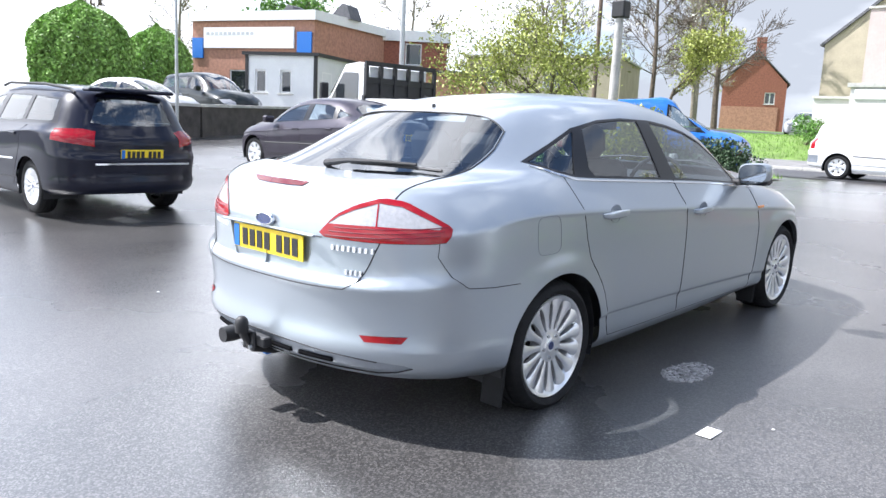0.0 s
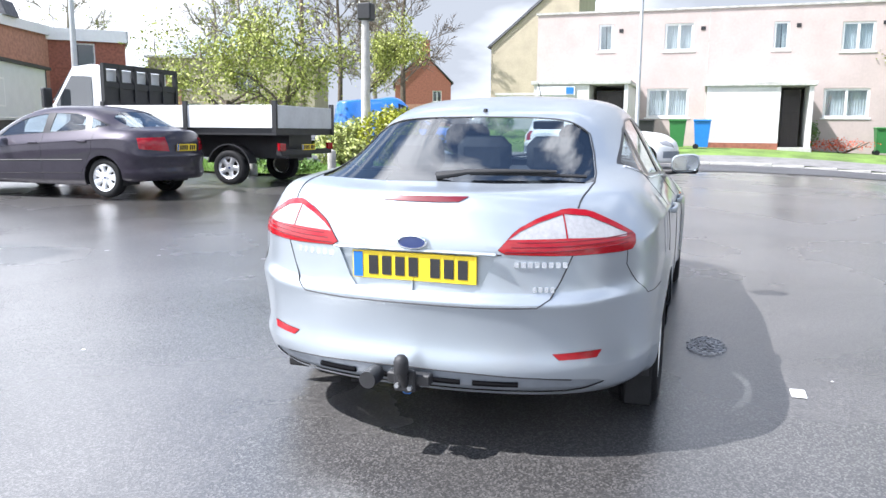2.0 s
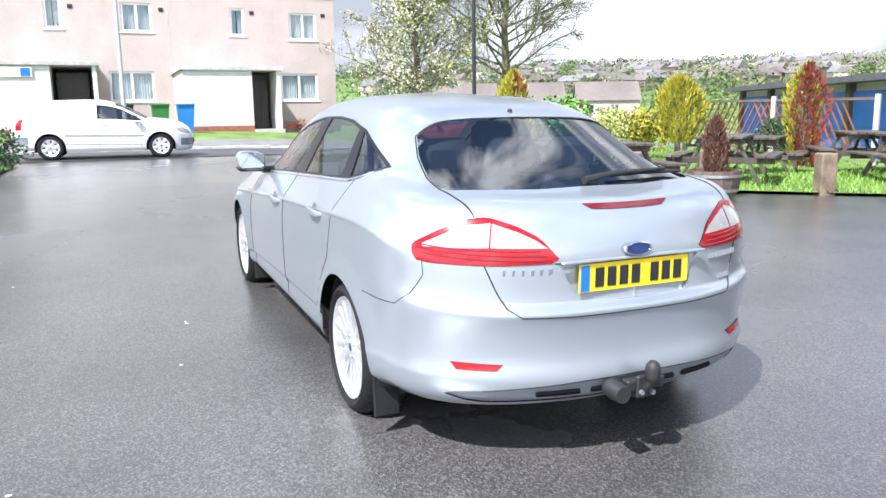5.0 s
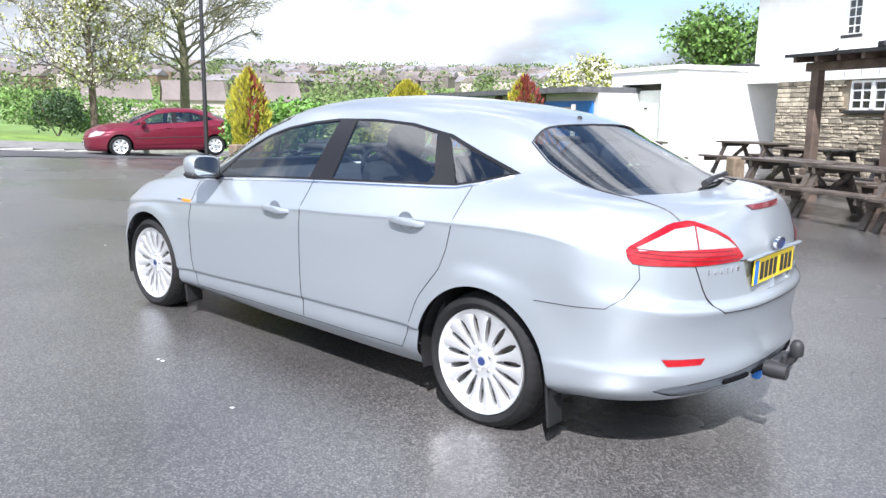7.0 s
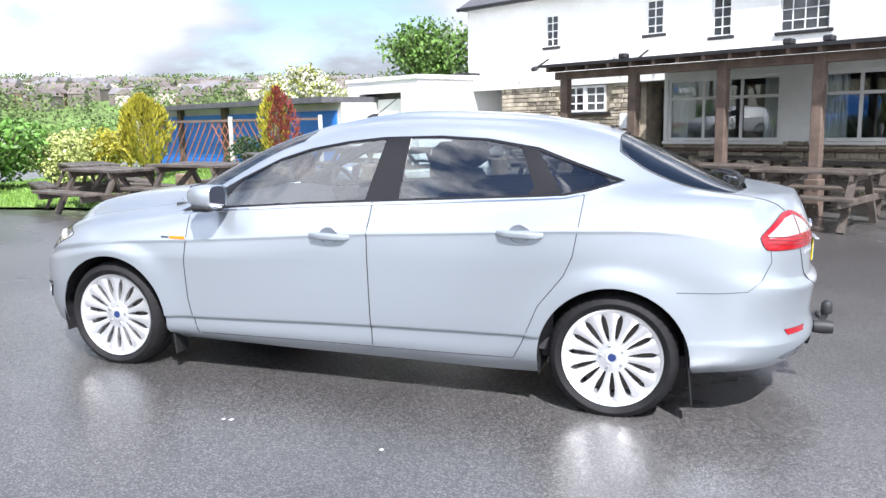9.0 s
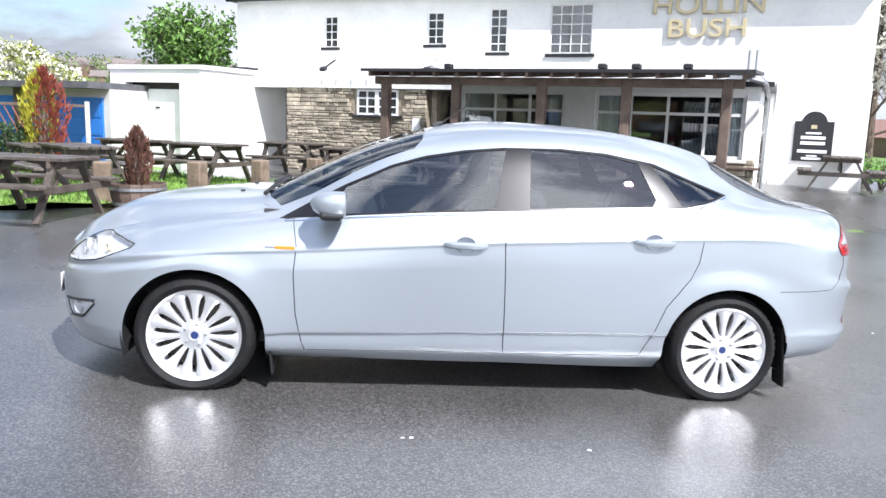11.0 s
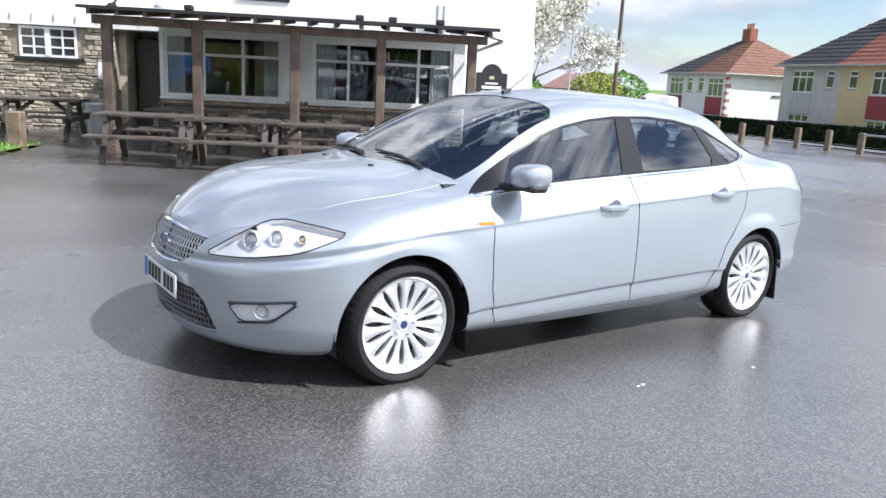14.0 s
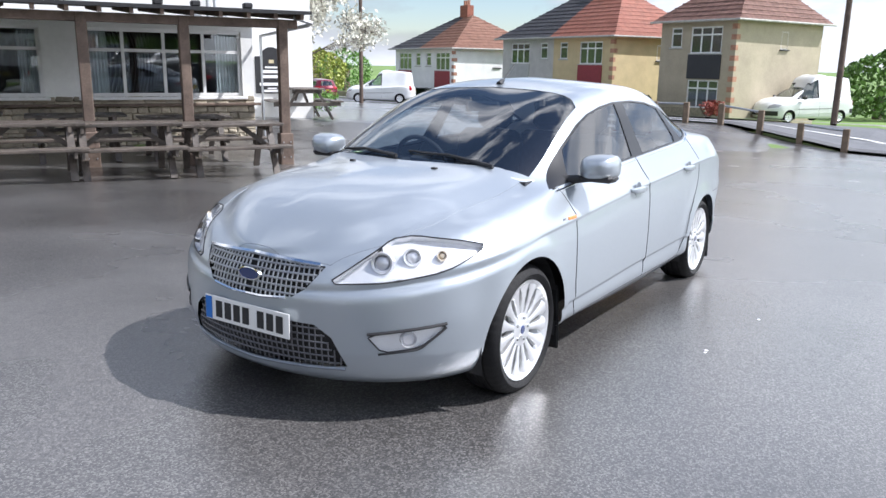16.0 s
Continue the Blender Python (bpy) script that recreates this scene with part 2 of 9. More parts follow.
M_PLASTIC = mat("black plastic", (0.02, 0.02, 0.022), 0.55, vary=0.15, scale=20, bump=0.15, bscale=300)
M_GLOSSBLACK = mat("gloss black trim", (0.012, 0.012, 0.014), 0.28, spec=0.3, vary=0.1)
M_RUBBER = mat("tyre rubber", (0.011, 0.011, 0.012), 0.72, spec=0.3, vary=0.3, scale=12, bump=0.2, bscale=150)
M_ALLOY = mat("silver alloy", (0.86, 0.87, 0.88), 0.28, metal=0.75, vary=0.04, scale=20)
M_STEEL = mat("dull steel", (0.42, 0.43, 0.44), 0.4, metal=0.8, vary=0.15, scale=10)
M_CHROME = mat("chrome", (0.85, 0.86, 0.88), 0.08, metal=1.0)
M_MIRROR = mat("door mirror glass", (0.62, 0.66, 0.70), 0.06, metal=1.0)
M_DISC = mat("brake disc", (0.12, 0.11, 0.10), 0.5, metal=0.6, vary=0.2)
M_PAINT = mat("silver blue metallic", (0.405, 0.445, 0.485), 0.33, metal=0.6, coat=0.65, rvary=0.02, rscale=60, bump=0.015, bscale=900)
M_NAVY = mat("dark navy paint", (0.006, 0.007, 0.018), 0.35, spec=0.15, coat=0.45, vary=0.1)
M_GREYCAR = mat("grey purple metallic", (0.035, 0.03, 0.042), 0.4, metal=0.3, spec=0.2, coat=0.45, vary=0.15, scale=3)
M_REDCAR = mat("dark red paint", (0.135, 0.012, 0.028), 0.35, metal=0.2, spec=0.2, coat=0.7, vary=0.06)
M_WHITECAR = mat("white van paint", (0.75, 0.76, 0.76), 0.35, coat=0.6, vary=0.05, scale=2)
M_BLUECAR = mat("bright blue paint", (0.025, 0.15, 0.50), 0.32, coat=0.8, vary=0.06)
M_DGREEN = mat("black green paint", (0.010, 0.014, 0.014), 0.35, spec=0.15, coat=0.5)
M_REDLENS = mat("red lens", (0.30, 0.004, 0.010), 0.16, coat=0.3, spec=0.4, vary=0.12, scale=30)
M_DREDLENS = mat("dark red lens", (0.14, 0.008, 0.015), 0.2, coat=0.6)
M_CLEARLENS = mat("clear lens over silver", (0.44, 0.435, 0.44), 0.25, metal=0.3, coat=0.4, vary=0.12, scale=60, bump=0.2, bscale=160, bdist=0.004)
M_AMBER = mat("amber lens", (0.75, 0.24, 0.02), 0.15, coat=1.0)
M_YPLATE = mat("yellow plate", (0.85, 0.62, 0.02), 0.35, vary=0.03)
M_WPLATE = mat("white plate", (0.82, 0.82, 0.80), 0.35, vary=0.03)
M_EUBLUE = mat("blue band", (0.02, 0.16, 0.55), 0.4)
M_BADGE = mat("badge blue", (0.012, 0.03, 0.13), 0.2, coat=1.0)
M_SEAT = mat("dark seat fabric", (0.03, 0.03, 0.034), 0.85, vary=0.2, scale=30, bump=0.2, bscale=200)
M_INTERIOR = mat("interior grey", (0.05, 0.05, 0.055), 0.7, vary=0.15)
M_GLASS = glass_mat("car glass", (0.68, 0.75, 0.78), 0.0, 0.17)
M_COVER = glass_mat("clear lamp cover", (0.95, 0.96, 0.97), 0.0, 0.06)
M_WINGLASS = glass_mat("window glass", (0.82, 0.86, 0.88), 0.01, 0.09)
M_DARKGLASS = mat("dark pane", (0.03, 0.035, 0.04), 0.05, spec=0.8, coat=1.0)
M_UPVC = mat("white window frame", (0.80, 0.80, 0.79), 0.45, vary=0.04)
M_CURTAIN = mat("net curtain", (0.82, 0.82, 0.80), 0.9, vary=0.15, scale=3, stretch=(20, 1, 1))
# near-black backing colour that holds the dimness of unlit interiors
M_ROOMSHADE = mat("indoor shade", (0.05, 0.045, 0.04), 0.9, vary=0.3)
M_GOLD = mat("gold lettering", (0.55, 0.47, 0.29), 0.4, metal=0.3, vary=0.1)
M_SIGNW = mat("white sign paint", (0.82, 0.82, 0.82), 0.5)
M_BLUEDOOR = mat("blue garage door", (0.03, 0.17, 0.55), 0.5, vary=0.1, scale=2, bump=0.1)
M_GREENBIN = mat("green bin", (0.03, 0.16, 0.04), 0.5, vary=0.1)
M_BLUEBIN = mat("blue bin", (0.02, 0.18, 0.52), 0.5, vary=0.1)
M_BARKP = mat("pale grey bark", (0.21, 0.18, 0.145), 0.9, vary=0.3, scale=6)
M_BARKG = mat("mossy grey bark", (0.13, 0.125, 0.075), 0.9, vary=0.3, scale=6)
M_BARK = mat("bark", (0.12, 0.095, 0.07), 0.9, vary=0.4, scale=6, bump=0.8, bscale=18, bdist=0.03)
M_LEAF = mat("green leaf", (0.12, 0.22, 0.045), 0.55, islands=0.45)
M_DOME = mat("young hedge leaf", (0.24, 0.40, 0.09), 0.6, islands=0.45)
M_LEAFL = mat("laurel leaf", (0.13, 0.26, 0.05), 0.4, islands=0.5)
M_LEAFY = mat("yellow leaf", (0.36, 0.33, 0.035), 0.5, islands=0.4)
M_GOLDGREEN = mat("golden green leaf", (0.36, 0.38, 0.03), 0.5, islands=0.55)
M_VARI = mat("variegated leaf", (0.42, 0.46, 0.16), 0.5, islands=0.5)
M_LEAFR = mat("rust leaf", (0.22, 0.045, 0.03), 0.7, islands=0.4)
M_LEAFD = mat("dark shrub leaf", (0.035, 0.07, 0.025), 0.6, islands=0.5)
M_BLOSSOM = mat("white blossom", (0.66, 0.65, 0.57), 0.7, islands=0.25)
M_OLIVE = mat("young olive leaf", (0.30, 0.33, 0.07), 0.55, islands=0.45)
M_DARKSTONE = mat("sooty stone", (0.07, 0.062, 0.055), 0.85, vary=0.35, scale=4, bump=0.5, bscale=20)
M_FARBRICK = mat("dull brown brick", (0.17, 0.115, 0.085), 0.85, vary=0.25, scale=3)
M_HEDGE = mat("dark clipped hedge", (0.02, 0.035, 0.015), 0.7, islands=0.5)
M_HEATHER = mat("dry conifer", (0.13, 0.06, 0.04), 0.9, islands=0.45)
M_FLOWER = mat("red flowers", (0.65, 0.10, 0.04), 0.6, islands=0.5)
M_FARWOOD = mat("far woods", (0.12, 0.165, 0.06), 0.95, islands=0.4)
M_LINE = mat("white road paint", (0.72, 0.72, 0.70), 0.6, vary=0.15, scale=3)
M_CONC = mat("pale concrete", (0.45, 0.44, 0.41), 0.85, vary=0.25, scale=4, bump=0.3)
M_DOORDK = mat("dark door", (0.03, 0.022, 0.02), 0.4, vary=0.15)
M_PALEROOF = mat("weathered pale roofs", (0.19, 0.18, 0.19), 0.9, vary=0.2, scale=0.2)
M_PALEROOFB = mat("weathered brown roofs", (0.17, 0.145, 0.135), 0.9, vary=0.2, scale=0.2)
M_TRAYGREY = mat("galvanised grey", (0.5, 0.51, 0.52), 0.5, metal=0.3, vary=0.12, scale=2)


# ---- building helpers ----
def obj(name, bm, material, parent=None, smooth=False, label=""):
    me = bpy.data.meshes.new(name)
    bm.normal_update()
    bm.to_mesh(me)
    bm.free()
    for m in material if isinstance(material, (list, tuple)) else [material]:
        me.materials.append(m)
    if smooth:
        me.polygons.foreach_set("use_smooth", [True] * len(me.polygons))
        me.set_sharp_from_angle(angle=radians(38))
    ob = new(name, me)
    if parent:
        ob.parent = parent
    if label:
        ob["label"] = label
    return ob


def part(name, bm, material, parent, label="", smooth=False):
    return obj(name, bm, material, parent, smooth, label)


def thing(name, m, label, category, group="", kind=""):
    e = new(name)
    e.empty_display_size = 0.2
    e.matrix_world = m
    return tagged(e, label, category, group, kind)


def box(bm, x0, x1, y0, y1, z0, z1, m=None, bevel=0.0, mi=0):
    vs = [bm.verts.new((x, y, z)) for x in (x0, x1) for y in (y0, y1) for z in (z0, z1)]
    fs = [bm.faces.new([vs[i] for i in q]) for q in ((0, 1, 3, 2), (4, 6, 7, 5), (0, 4, 5, 1), (2, 3, 7, 6), (0, 2, 6, 4), (1, 5, 7, 3))]
    for f in fs:
        f.material_index = mi
    if bevel:
        es = list({e for f in fs for e in f.edges})
        r = bmesh.ops.bevel(bm, geom=es, offset=bevel, segments=1, affect="EDGES")
        vs = list({v for f in r["faces"] for v in f.verts} | {v for v in vs if v.is_valid})
    if m is not None:
        bmesh.ops.transform(bm, matrix=m, verts=vs)
    return vs


def boxbm(*a, **k):
    bm = bmesh.new()
    box(bm, *a, **k)
    return bm


def beam(bm, p, q, w, h, up=(0, 0, 1), mi=0):
    """A square timber from p to q."""
    p, q = Vector(p), Vector(q)
    d = q - p
    x = d.normalized()
    y = Vector(up).cross(x).normalized() if abs(x.dot(Vector(up))) < 0.99 else Vector((0, 1, 0))
    z = x.cross(y)
    m = Matrix((x, y, z)).transposed().to_4x4()
    m.translation = p
    box(bm, 0, d.length, -w / 2, w / 2, -h / 2, h / 2, m, mi=mi)


def tube(bm, pts, r, n=8, cap=True):
    pts = [Vector(p) for p in pts]
    rs = r if isinstance(r, (list, tuple)) else [r] * len(pts)
    rings = []
    ref = Vector((0, 0, 1))
    for i, p in enumerate(pts):
        d = (pts[min(i + 1, len(pts) - 1)] - pts[max(i - 1, 0)]).normalized()
        a = d.cross(ref if abs(d.dot(ref)) < 0.95 else Vector((1, 0, 0))).normalized()
        b = d.cross(a)
        rings.append([bm.verts.new(p + rs[i] * (math.cos(2 * math.pi * k / n) * a + math.sin(2 * math.pi * k / n) * b)) for k in range(n)])
    for r0, r1 in zip(rings, rings[1:]):
        for k in range(n):
            bm.faces.new((r0[k], r0[(k + 1) % n], r1[(k + 1) % n], r1[k]))
    if cap:
        bm.faces.new(rings[0][::-1]), bm.faces.new(rings[-1])
    return rings


def lathe(bm, prof, n=32, axis="z", mi=0, a0=0.0, a1=2 * math.pi):
    """Turns a profile of (radius, height) round an axis."""
    full = abs(a1 - a0 - 2 * math.pi) < 1e-6
    cnt = n if full else n + 1
    rings = []
    for k in range(cnt):
        a = a0 + (a1 - a0) * k / n
        ring = []
        for r, h in prof:
            c, s = r * math.cos(a), r * math.sin(a)
            ring.append(bm.verts.new((c, s, h) if axis == "z" else (c, h, s) if axis == "y" else (h, c, s)))
        rings.append(ring)
    for k in range(n):
        r0, r1 = rings[k], rings[(k + 1) % cnt]
        for i in range(len(prof) - 1):
            if prof[i][0] < 1e-5 and prof[i + 1][0] < 1e-5:
                continue
            q = [r0[i], r1[i], r1[i + 1], r0[i + 1]]
            f = bm.faces.new(q)
            f.material_index = mi
    bmesh.ops.remove_doubles(bm, verts=[v for r in rings for v in r], dist=1e-5)


def prism(bm, poly, h0, h1, axis="z", mi=0):
    """Extrudes a flat outline. axis z: (x, y) up; y: (x, z) along y; x: (y, z) along x."""
    def at(p, h):
        return (p[0], p[1], h) if axis == "z" else (p[0], h, p[1]) if axis == "y" else (h, p[0], p[1])
    a = [bm.verts.new(at(p, h0)) for p in poly]
    b = [bm.verts.new(at(p, h1)) for p in poly]
    n = len(poly)
    fs = [bm.faces.new(a), bm.faces.new(b[::-1])]
    for i in range(n):
        fs.append(bm.faces.new((a[i], b[i], b[(i + 1) % n], a[(i + 1) % n])))
    for f in fs:
        f.material_index = mi
    bmesh.ops.recalc_face_normals(bm, faces=fs)
    return fs


def spline(knots, x):
    """Smooth monotone-ish curve through (x, value) knots."""
    xs = np.array([k[0] for k in knots], float)
    ys = np.array([k[1] for k in knots], float)
    x = np.clip(np.asarray(x, float), xs[0], xs[-1])
    h = np.diff(xs)
    d = np.diff(ys) / h
    m = np.zeros(len(xs))
    m[0], m[-1] = d[0], d[-1]
    m[1:-1] = (d[:-1] * h[1:] + d[1:] * h[:-1]) / (h[:-1] + h[1:])
    i = np.clip(np.searchsorted(xs, x) - 1, 0, len(h) - 1)
    t = (x - xs[i]) / h[i]
    return ((2 * t**3 - 3 * t**2 + 1) * ys[i] + (t**3 - 2 * t**2 + t) * h[i] * m[i] + (-2 * t**3 + 3 * t**2) * ys[i + 1] + (t**3 - t**2) * h[i] * m[i + 1])


# ---- ground ----
def sstep(a, b, x):
    t = max(0.0, min(1.0, (x - a) / (b - a)))
    return t * t * (3 - 2 * t)


def gz(x, y):
    """Height of the yard and the land round it."""
    if x < -20:
        z = -0.727 + 0.02 * (max(x, -75) + 20)
    elif x < -3:
        z = -0.059 + 0.0393 * (x + 3)
    elif x < 3:
        z = 0.0115 + 0.0235 * x
    elif x < 8:
        z = 0.082 + 0.0393 * (x - 3)
    else:
        z = 0.2785
    z += 0.42 * sstep(19.5, 25, x) * sstep(-12, -8, y)
    z += 0.6 * sstep(23, 32, x) * sstep(4.2, 7.0, y)
    z -= 0.30 * sstep(11, 17, x) * sstep(-2, -9, y) * sstep(60, 24, x)
    z -= 0.20 * sstep(-3.5, -6.0, y) * sstep(-14, -11, y) * sstep(4.6, 6.6, x) * sstep(16, 11, x)
    z += 0.5 * sstep(10, 24, y) * sstep(-10, 6, x)
    o = 0.4848 * x + 0.8746 * y
    z += 0.55 * sstep(-10.5, -14.2, o) * sstep(-3, -8, x) * sstep(-45, -22, x)
    # gentle valley and the far hillside to the south east
    r = math.hypot(x, y)
    if x > -40 and y < -18:
        z -= 3.0 * sstep(45, 110, r)
        z += 27.0 * sstep(170, 540, r) * sstep(-60, 60, x)
    return z


def sheet(name, poly, material, off, kind="structure", label="", category="ground", step=2.0):
    bm = bmesh.new()
    f = bm.faces.new([bm.verts.new((x, y, 0)) for x, y in poly])
    xs, ys = [p[0] for p in poly], [p[1] for p in poly]
    for ax, lo, hi in ((0, min(xs), max(xs)), (1, min(ys), max(ys))):
        c = math.ceil(lo / step) * step
        while c < hi:
            co, no = (Vector((c, 0, 0)), Vector((1, 0, 0))) if ax == 0 else (Vector((0, c, 0)), Vector((0, 1, 0)))
            bmesh.ops.bisect_plane(bm, geom=bm.verts[:] + bm.edges[:] + bm.faces[:], plane_co=co, plane_no=no)
            c += step
    for v in bm.verts:
        v.co.z = gz(v.co.x, v.co.y) + off
    bmesh.ops.recalc_face_normals(bm, faces=bm.faces)
    if sum(f.normal.z for f in bm.faces) < 0:
        bmesh.ops.reverse_faces(bm, faces=bm.faces[:])
    return tagged(obj(name, bm, material), label, category, kind=kind)


def ground_sheet():
    near = list(np.arange(-90, 91, 3.0))
    far = [100, 120, 150, 190, 240, 300, 370, 450, 600, 900, 1500, 2500]
    cs = [-c for c in reversed(far)] + near + far
    bm = bmesh.new()
    g = [[bm.verts.new((x, y, gz(x, y) - (0.12 if max(abs(x), abs(y)) < 50 else 0.0))) for y in cs] for x in cs]
    for i in range(len(cs) - 1):
        for j in range(len(cs) - 1):
            bm.faces.new((g[i][j], g[i + 1][j], g[i + 1][j + 1], g[i][j + 1]))
    return tagged(obj("ground", bm, M_FIELD, smooth=True), "rolling green fields reaching to the far hillside", "ground", kind="structure")


ground_sheet()
YARD = [(-19.5, 1.7), (-22.8, -5.9), (-28.5, -19.4), (-30, -34), (-11.5, -34), (-10.5, -12.2), (-3, -16), (3.0, -18), (4.5, -14), (6.2, -12.5),
        (1.2, -10.9), (2.0, -9.4), (4.1, -6.2), (10.2, -5.7), (12.0, -6.6), (15.5, -7.8), (16, -40), (22, -40), (19.6, -8), (19.4, 60), (4.5, 60)]
sheet("yard", YARD, M_ASPHALT, 0.02, label="wet dark asphalt car park surface with damp sheen", category="car park")


# ---- vehicles ----
from mathutils.bvhtree import BVHTree

def end_factor(d, p):
    return max(0.0, 1 - d**p) ** (1 / p)


def loft_half(rows, ncor=16, nmid=84, sub=5, flare=()):
    """The left half of a car body. A row is (rear x, front x, rear corner length, front corner length, knots of (x, y, z));
    its curve runs from the tail's middle round the side to the nose's middle."""
    curves = []
    for xr, xf, cr, cf, kn in rows:
        ky, kz = [(k[0], k[1]) for k in kn], [(k[0], k[2]) for k in kn]
        xs, fac = [], []
        for i in range(ncor):
            v = i / ncor
            d = 1 - (1 - (1 - v)) ** 1.9
            xs.append(xr + cr * (1 - d)), fac.append(end_factor(d, 2.4))
        for i in range(nmid + 1):
            xs.append(xr + cr + (xf - cf - xr - cr) * i / nmid), fac.append(1.0)
        for i in range(1, ncor + 1):
            d = 1 - (1 - i / ncor) ** 1.9
            xs.append(xf - cf + cf * d), fac.append(end_factor(d, 2.1))
        xs = np.array(xs)
        curves.append(np.stack([xs, spline(ky, xs) * np.array(fac), spline(kz, xs)], 1))
    C = np.array(curves)
    R = len(rows)
    rr = np.linspace(0, R - 1, (R - 1) * sub + 1)
    i = np.clip(rr.astype(int), 0, R - 2)
    t = (rr - i)[:, None, None]
    P = lambda k: C[np.clip(i + k, 0, R - 1)]
    m0, m1 = (P(1) - P(-1)) * 0.42, (P(2) - P(0)) * 0.42
    S = (2 * t**3 - 3 * t**2 + 1) * P(0) + (t**3 - 2 * t**2 + t) * m0 + (-2 * t**3 + 3 * t**2) * P(1) + (t**3 - t**2) * m1
    S[-1, :, 1] = 0
    S[:, 0, 1] = 0
    S[:, -1, 1] = 0
    for cx, cz, r, amp in flare:
        dd = np.hypot(S[:, :, 0] - cx, S[:, :, 2] - cz)
        side = np.clip((S[:, :, 1] - 0.55) / 0.2, 0, 1) * np.clip((S[:, :, 2] - 0.22) / 0.06, 0, 1)
        e = np.clip((r + 0.075 - dd) / 0.055, 0, 1)
        S[:, :, 1] += amp * side * e * e * (3 - 2 * e)
    bm = bmesh.new()
    g = [[bm.verts.new(p) for p in row] for row in S]
    for a in range(len(g) - 1):
        for b in range(len(g[0]) - 1):
            try:
                bm.faces.new((g[a][b], g[a][b + 1], g[a + 1][b + 1], g[a + 1][b]))
            except ValueError:
                pass
    bmesh.ops.remove_doubles(bm, verts=bm.verts, dist=1e-4)
    bmesh.ops.dissolve_degenerate(bm, edges=bm.edges, dist=1e-5)
    bmesh.ops.recalc_face_normals(bm, faces=bm.faces)
    if sum(f.normal.y * f.calc_area() for f in bm.faces) < 0:
        bmesh.ops.reverse_faces(bm, faces=bm.faces[:])
    return bm


def inside(poly, a, b):
    c, j = False, len(poly) - 1
    for i in range(len(poly)):
        (x0, y0), (x1, y1) = poly[i], poly[j]
        if (y0 > b) != (y1 > b) and a < (x1 - x0) * (b - y0) / (y1 - y0) + x0:
            c = not c
        j = i
    return c


def cut(bm, poly, to2, ok):
    """Cuts an outline into a mesh; gives the faces inside. to2: the flat coordinates of a place; ok: which faces it may touch."""
    n = len(poly)
    for i in range(n):
        p, q = Vector(poly[i]), Vector(poly[(i + 1) % n])
        d = q - p
        L = d.length
        d /= L
        nn = Vector((-d.y, d.x))
        near = []
        for f in bm.faces:
            c = f.calc_center_median()
            if not ok(c):
                continue
            cs = [Vector(to2(v.co)) - p for v in f.verts]
            al, di = [w.dot(d) for w in cs], [w.dot(nn) for w in cs]
            if max(al) > -0.004 and min(al) < L + 0.004 and min(di) < -1e-5 and max(di) > 1e-5:
                near.append(f)
        es = {e for f in near for e in f.edges}
        on = set()
        for e in es:
            a, b = e.verts
            da, db = (Vector(to2(a.co)) - p).dot(nn), (Vector(to2(b.co)) - p).dot(nn)
            if abs(da) < 1e-5:
                on.add(a)
            if abs(db) < 1e-5:
                on.add(b)
            if da * db < 0 and min(abs(da), abs(db)) > 1e-5:
                _, v = bmesh.utils.edge_split(e, a, abs(da) / (abs(da) + abs(db)))
                on.add(v)
        for f in near:
            if not f.is_valid:
                continue
            vs = [v for v in f.verts if v in on]
            if len(vs) == 2 and not any(e for e in vs[0].link_edges if vs[1] in e.verts):
                try:
                    bmesh.utils.face_split(f, vs[0], vs[1])
                except ValueError:
                    pass
    return [f for f in bm.faces if ok(f.calc_center_median()) and inside(poly, *to2(f.calc_center_median()))]


def take(bm, faces, push=0.0):
    """Lifts faces out of a mesh into one of their own."""
    out = bmesh.new()
    vm = {}
    for f in faces:
        vs = []
        for v in f.verts:
            if v not in vm:
                vm[v] = out.verts.new(v.co + v.normal * push)
            vs.append(vm[v])
        try:
            out.faces.new(vs)
        except ValueError:
            pass
    bmesh.ops.delete(bm, geom=faces, context="FACES")
    out.normal_update()
    return out


def thicken(bm, depth):
    """Gives an open sheet a rim that goes inwards."""
    bm.normal_update()
    nor = {v: v.normal.copy() for v in bm.verts}
    edges = [e for e in bm.edges if e.is_boundary]
    m = {}
    for e in edges:
        for v in e.verts:
            if v not in m:
                m[v] = bm.verts.new(v.co - nor[v] * depth)
    for e in edges:
        a, b = e.verts
        l = e.link_loops[0]
        if l.vert is a:
            bm.faces.new((b, a, m[a], m[b]))
        else:
            bm.faces.new((a, b, m[b], m[a]))


def bowl_of(bm, depth):
    """A bowl sunk behind a sheet, closed round its rim."""
    out = bm.copy()
    out.normal_update()
    nor = {v: v.normal.copy() for v in out.verts}
    for v in out.verts:
        v.co -= nor[v] * depth
    thicken(out, -depth)
    return out


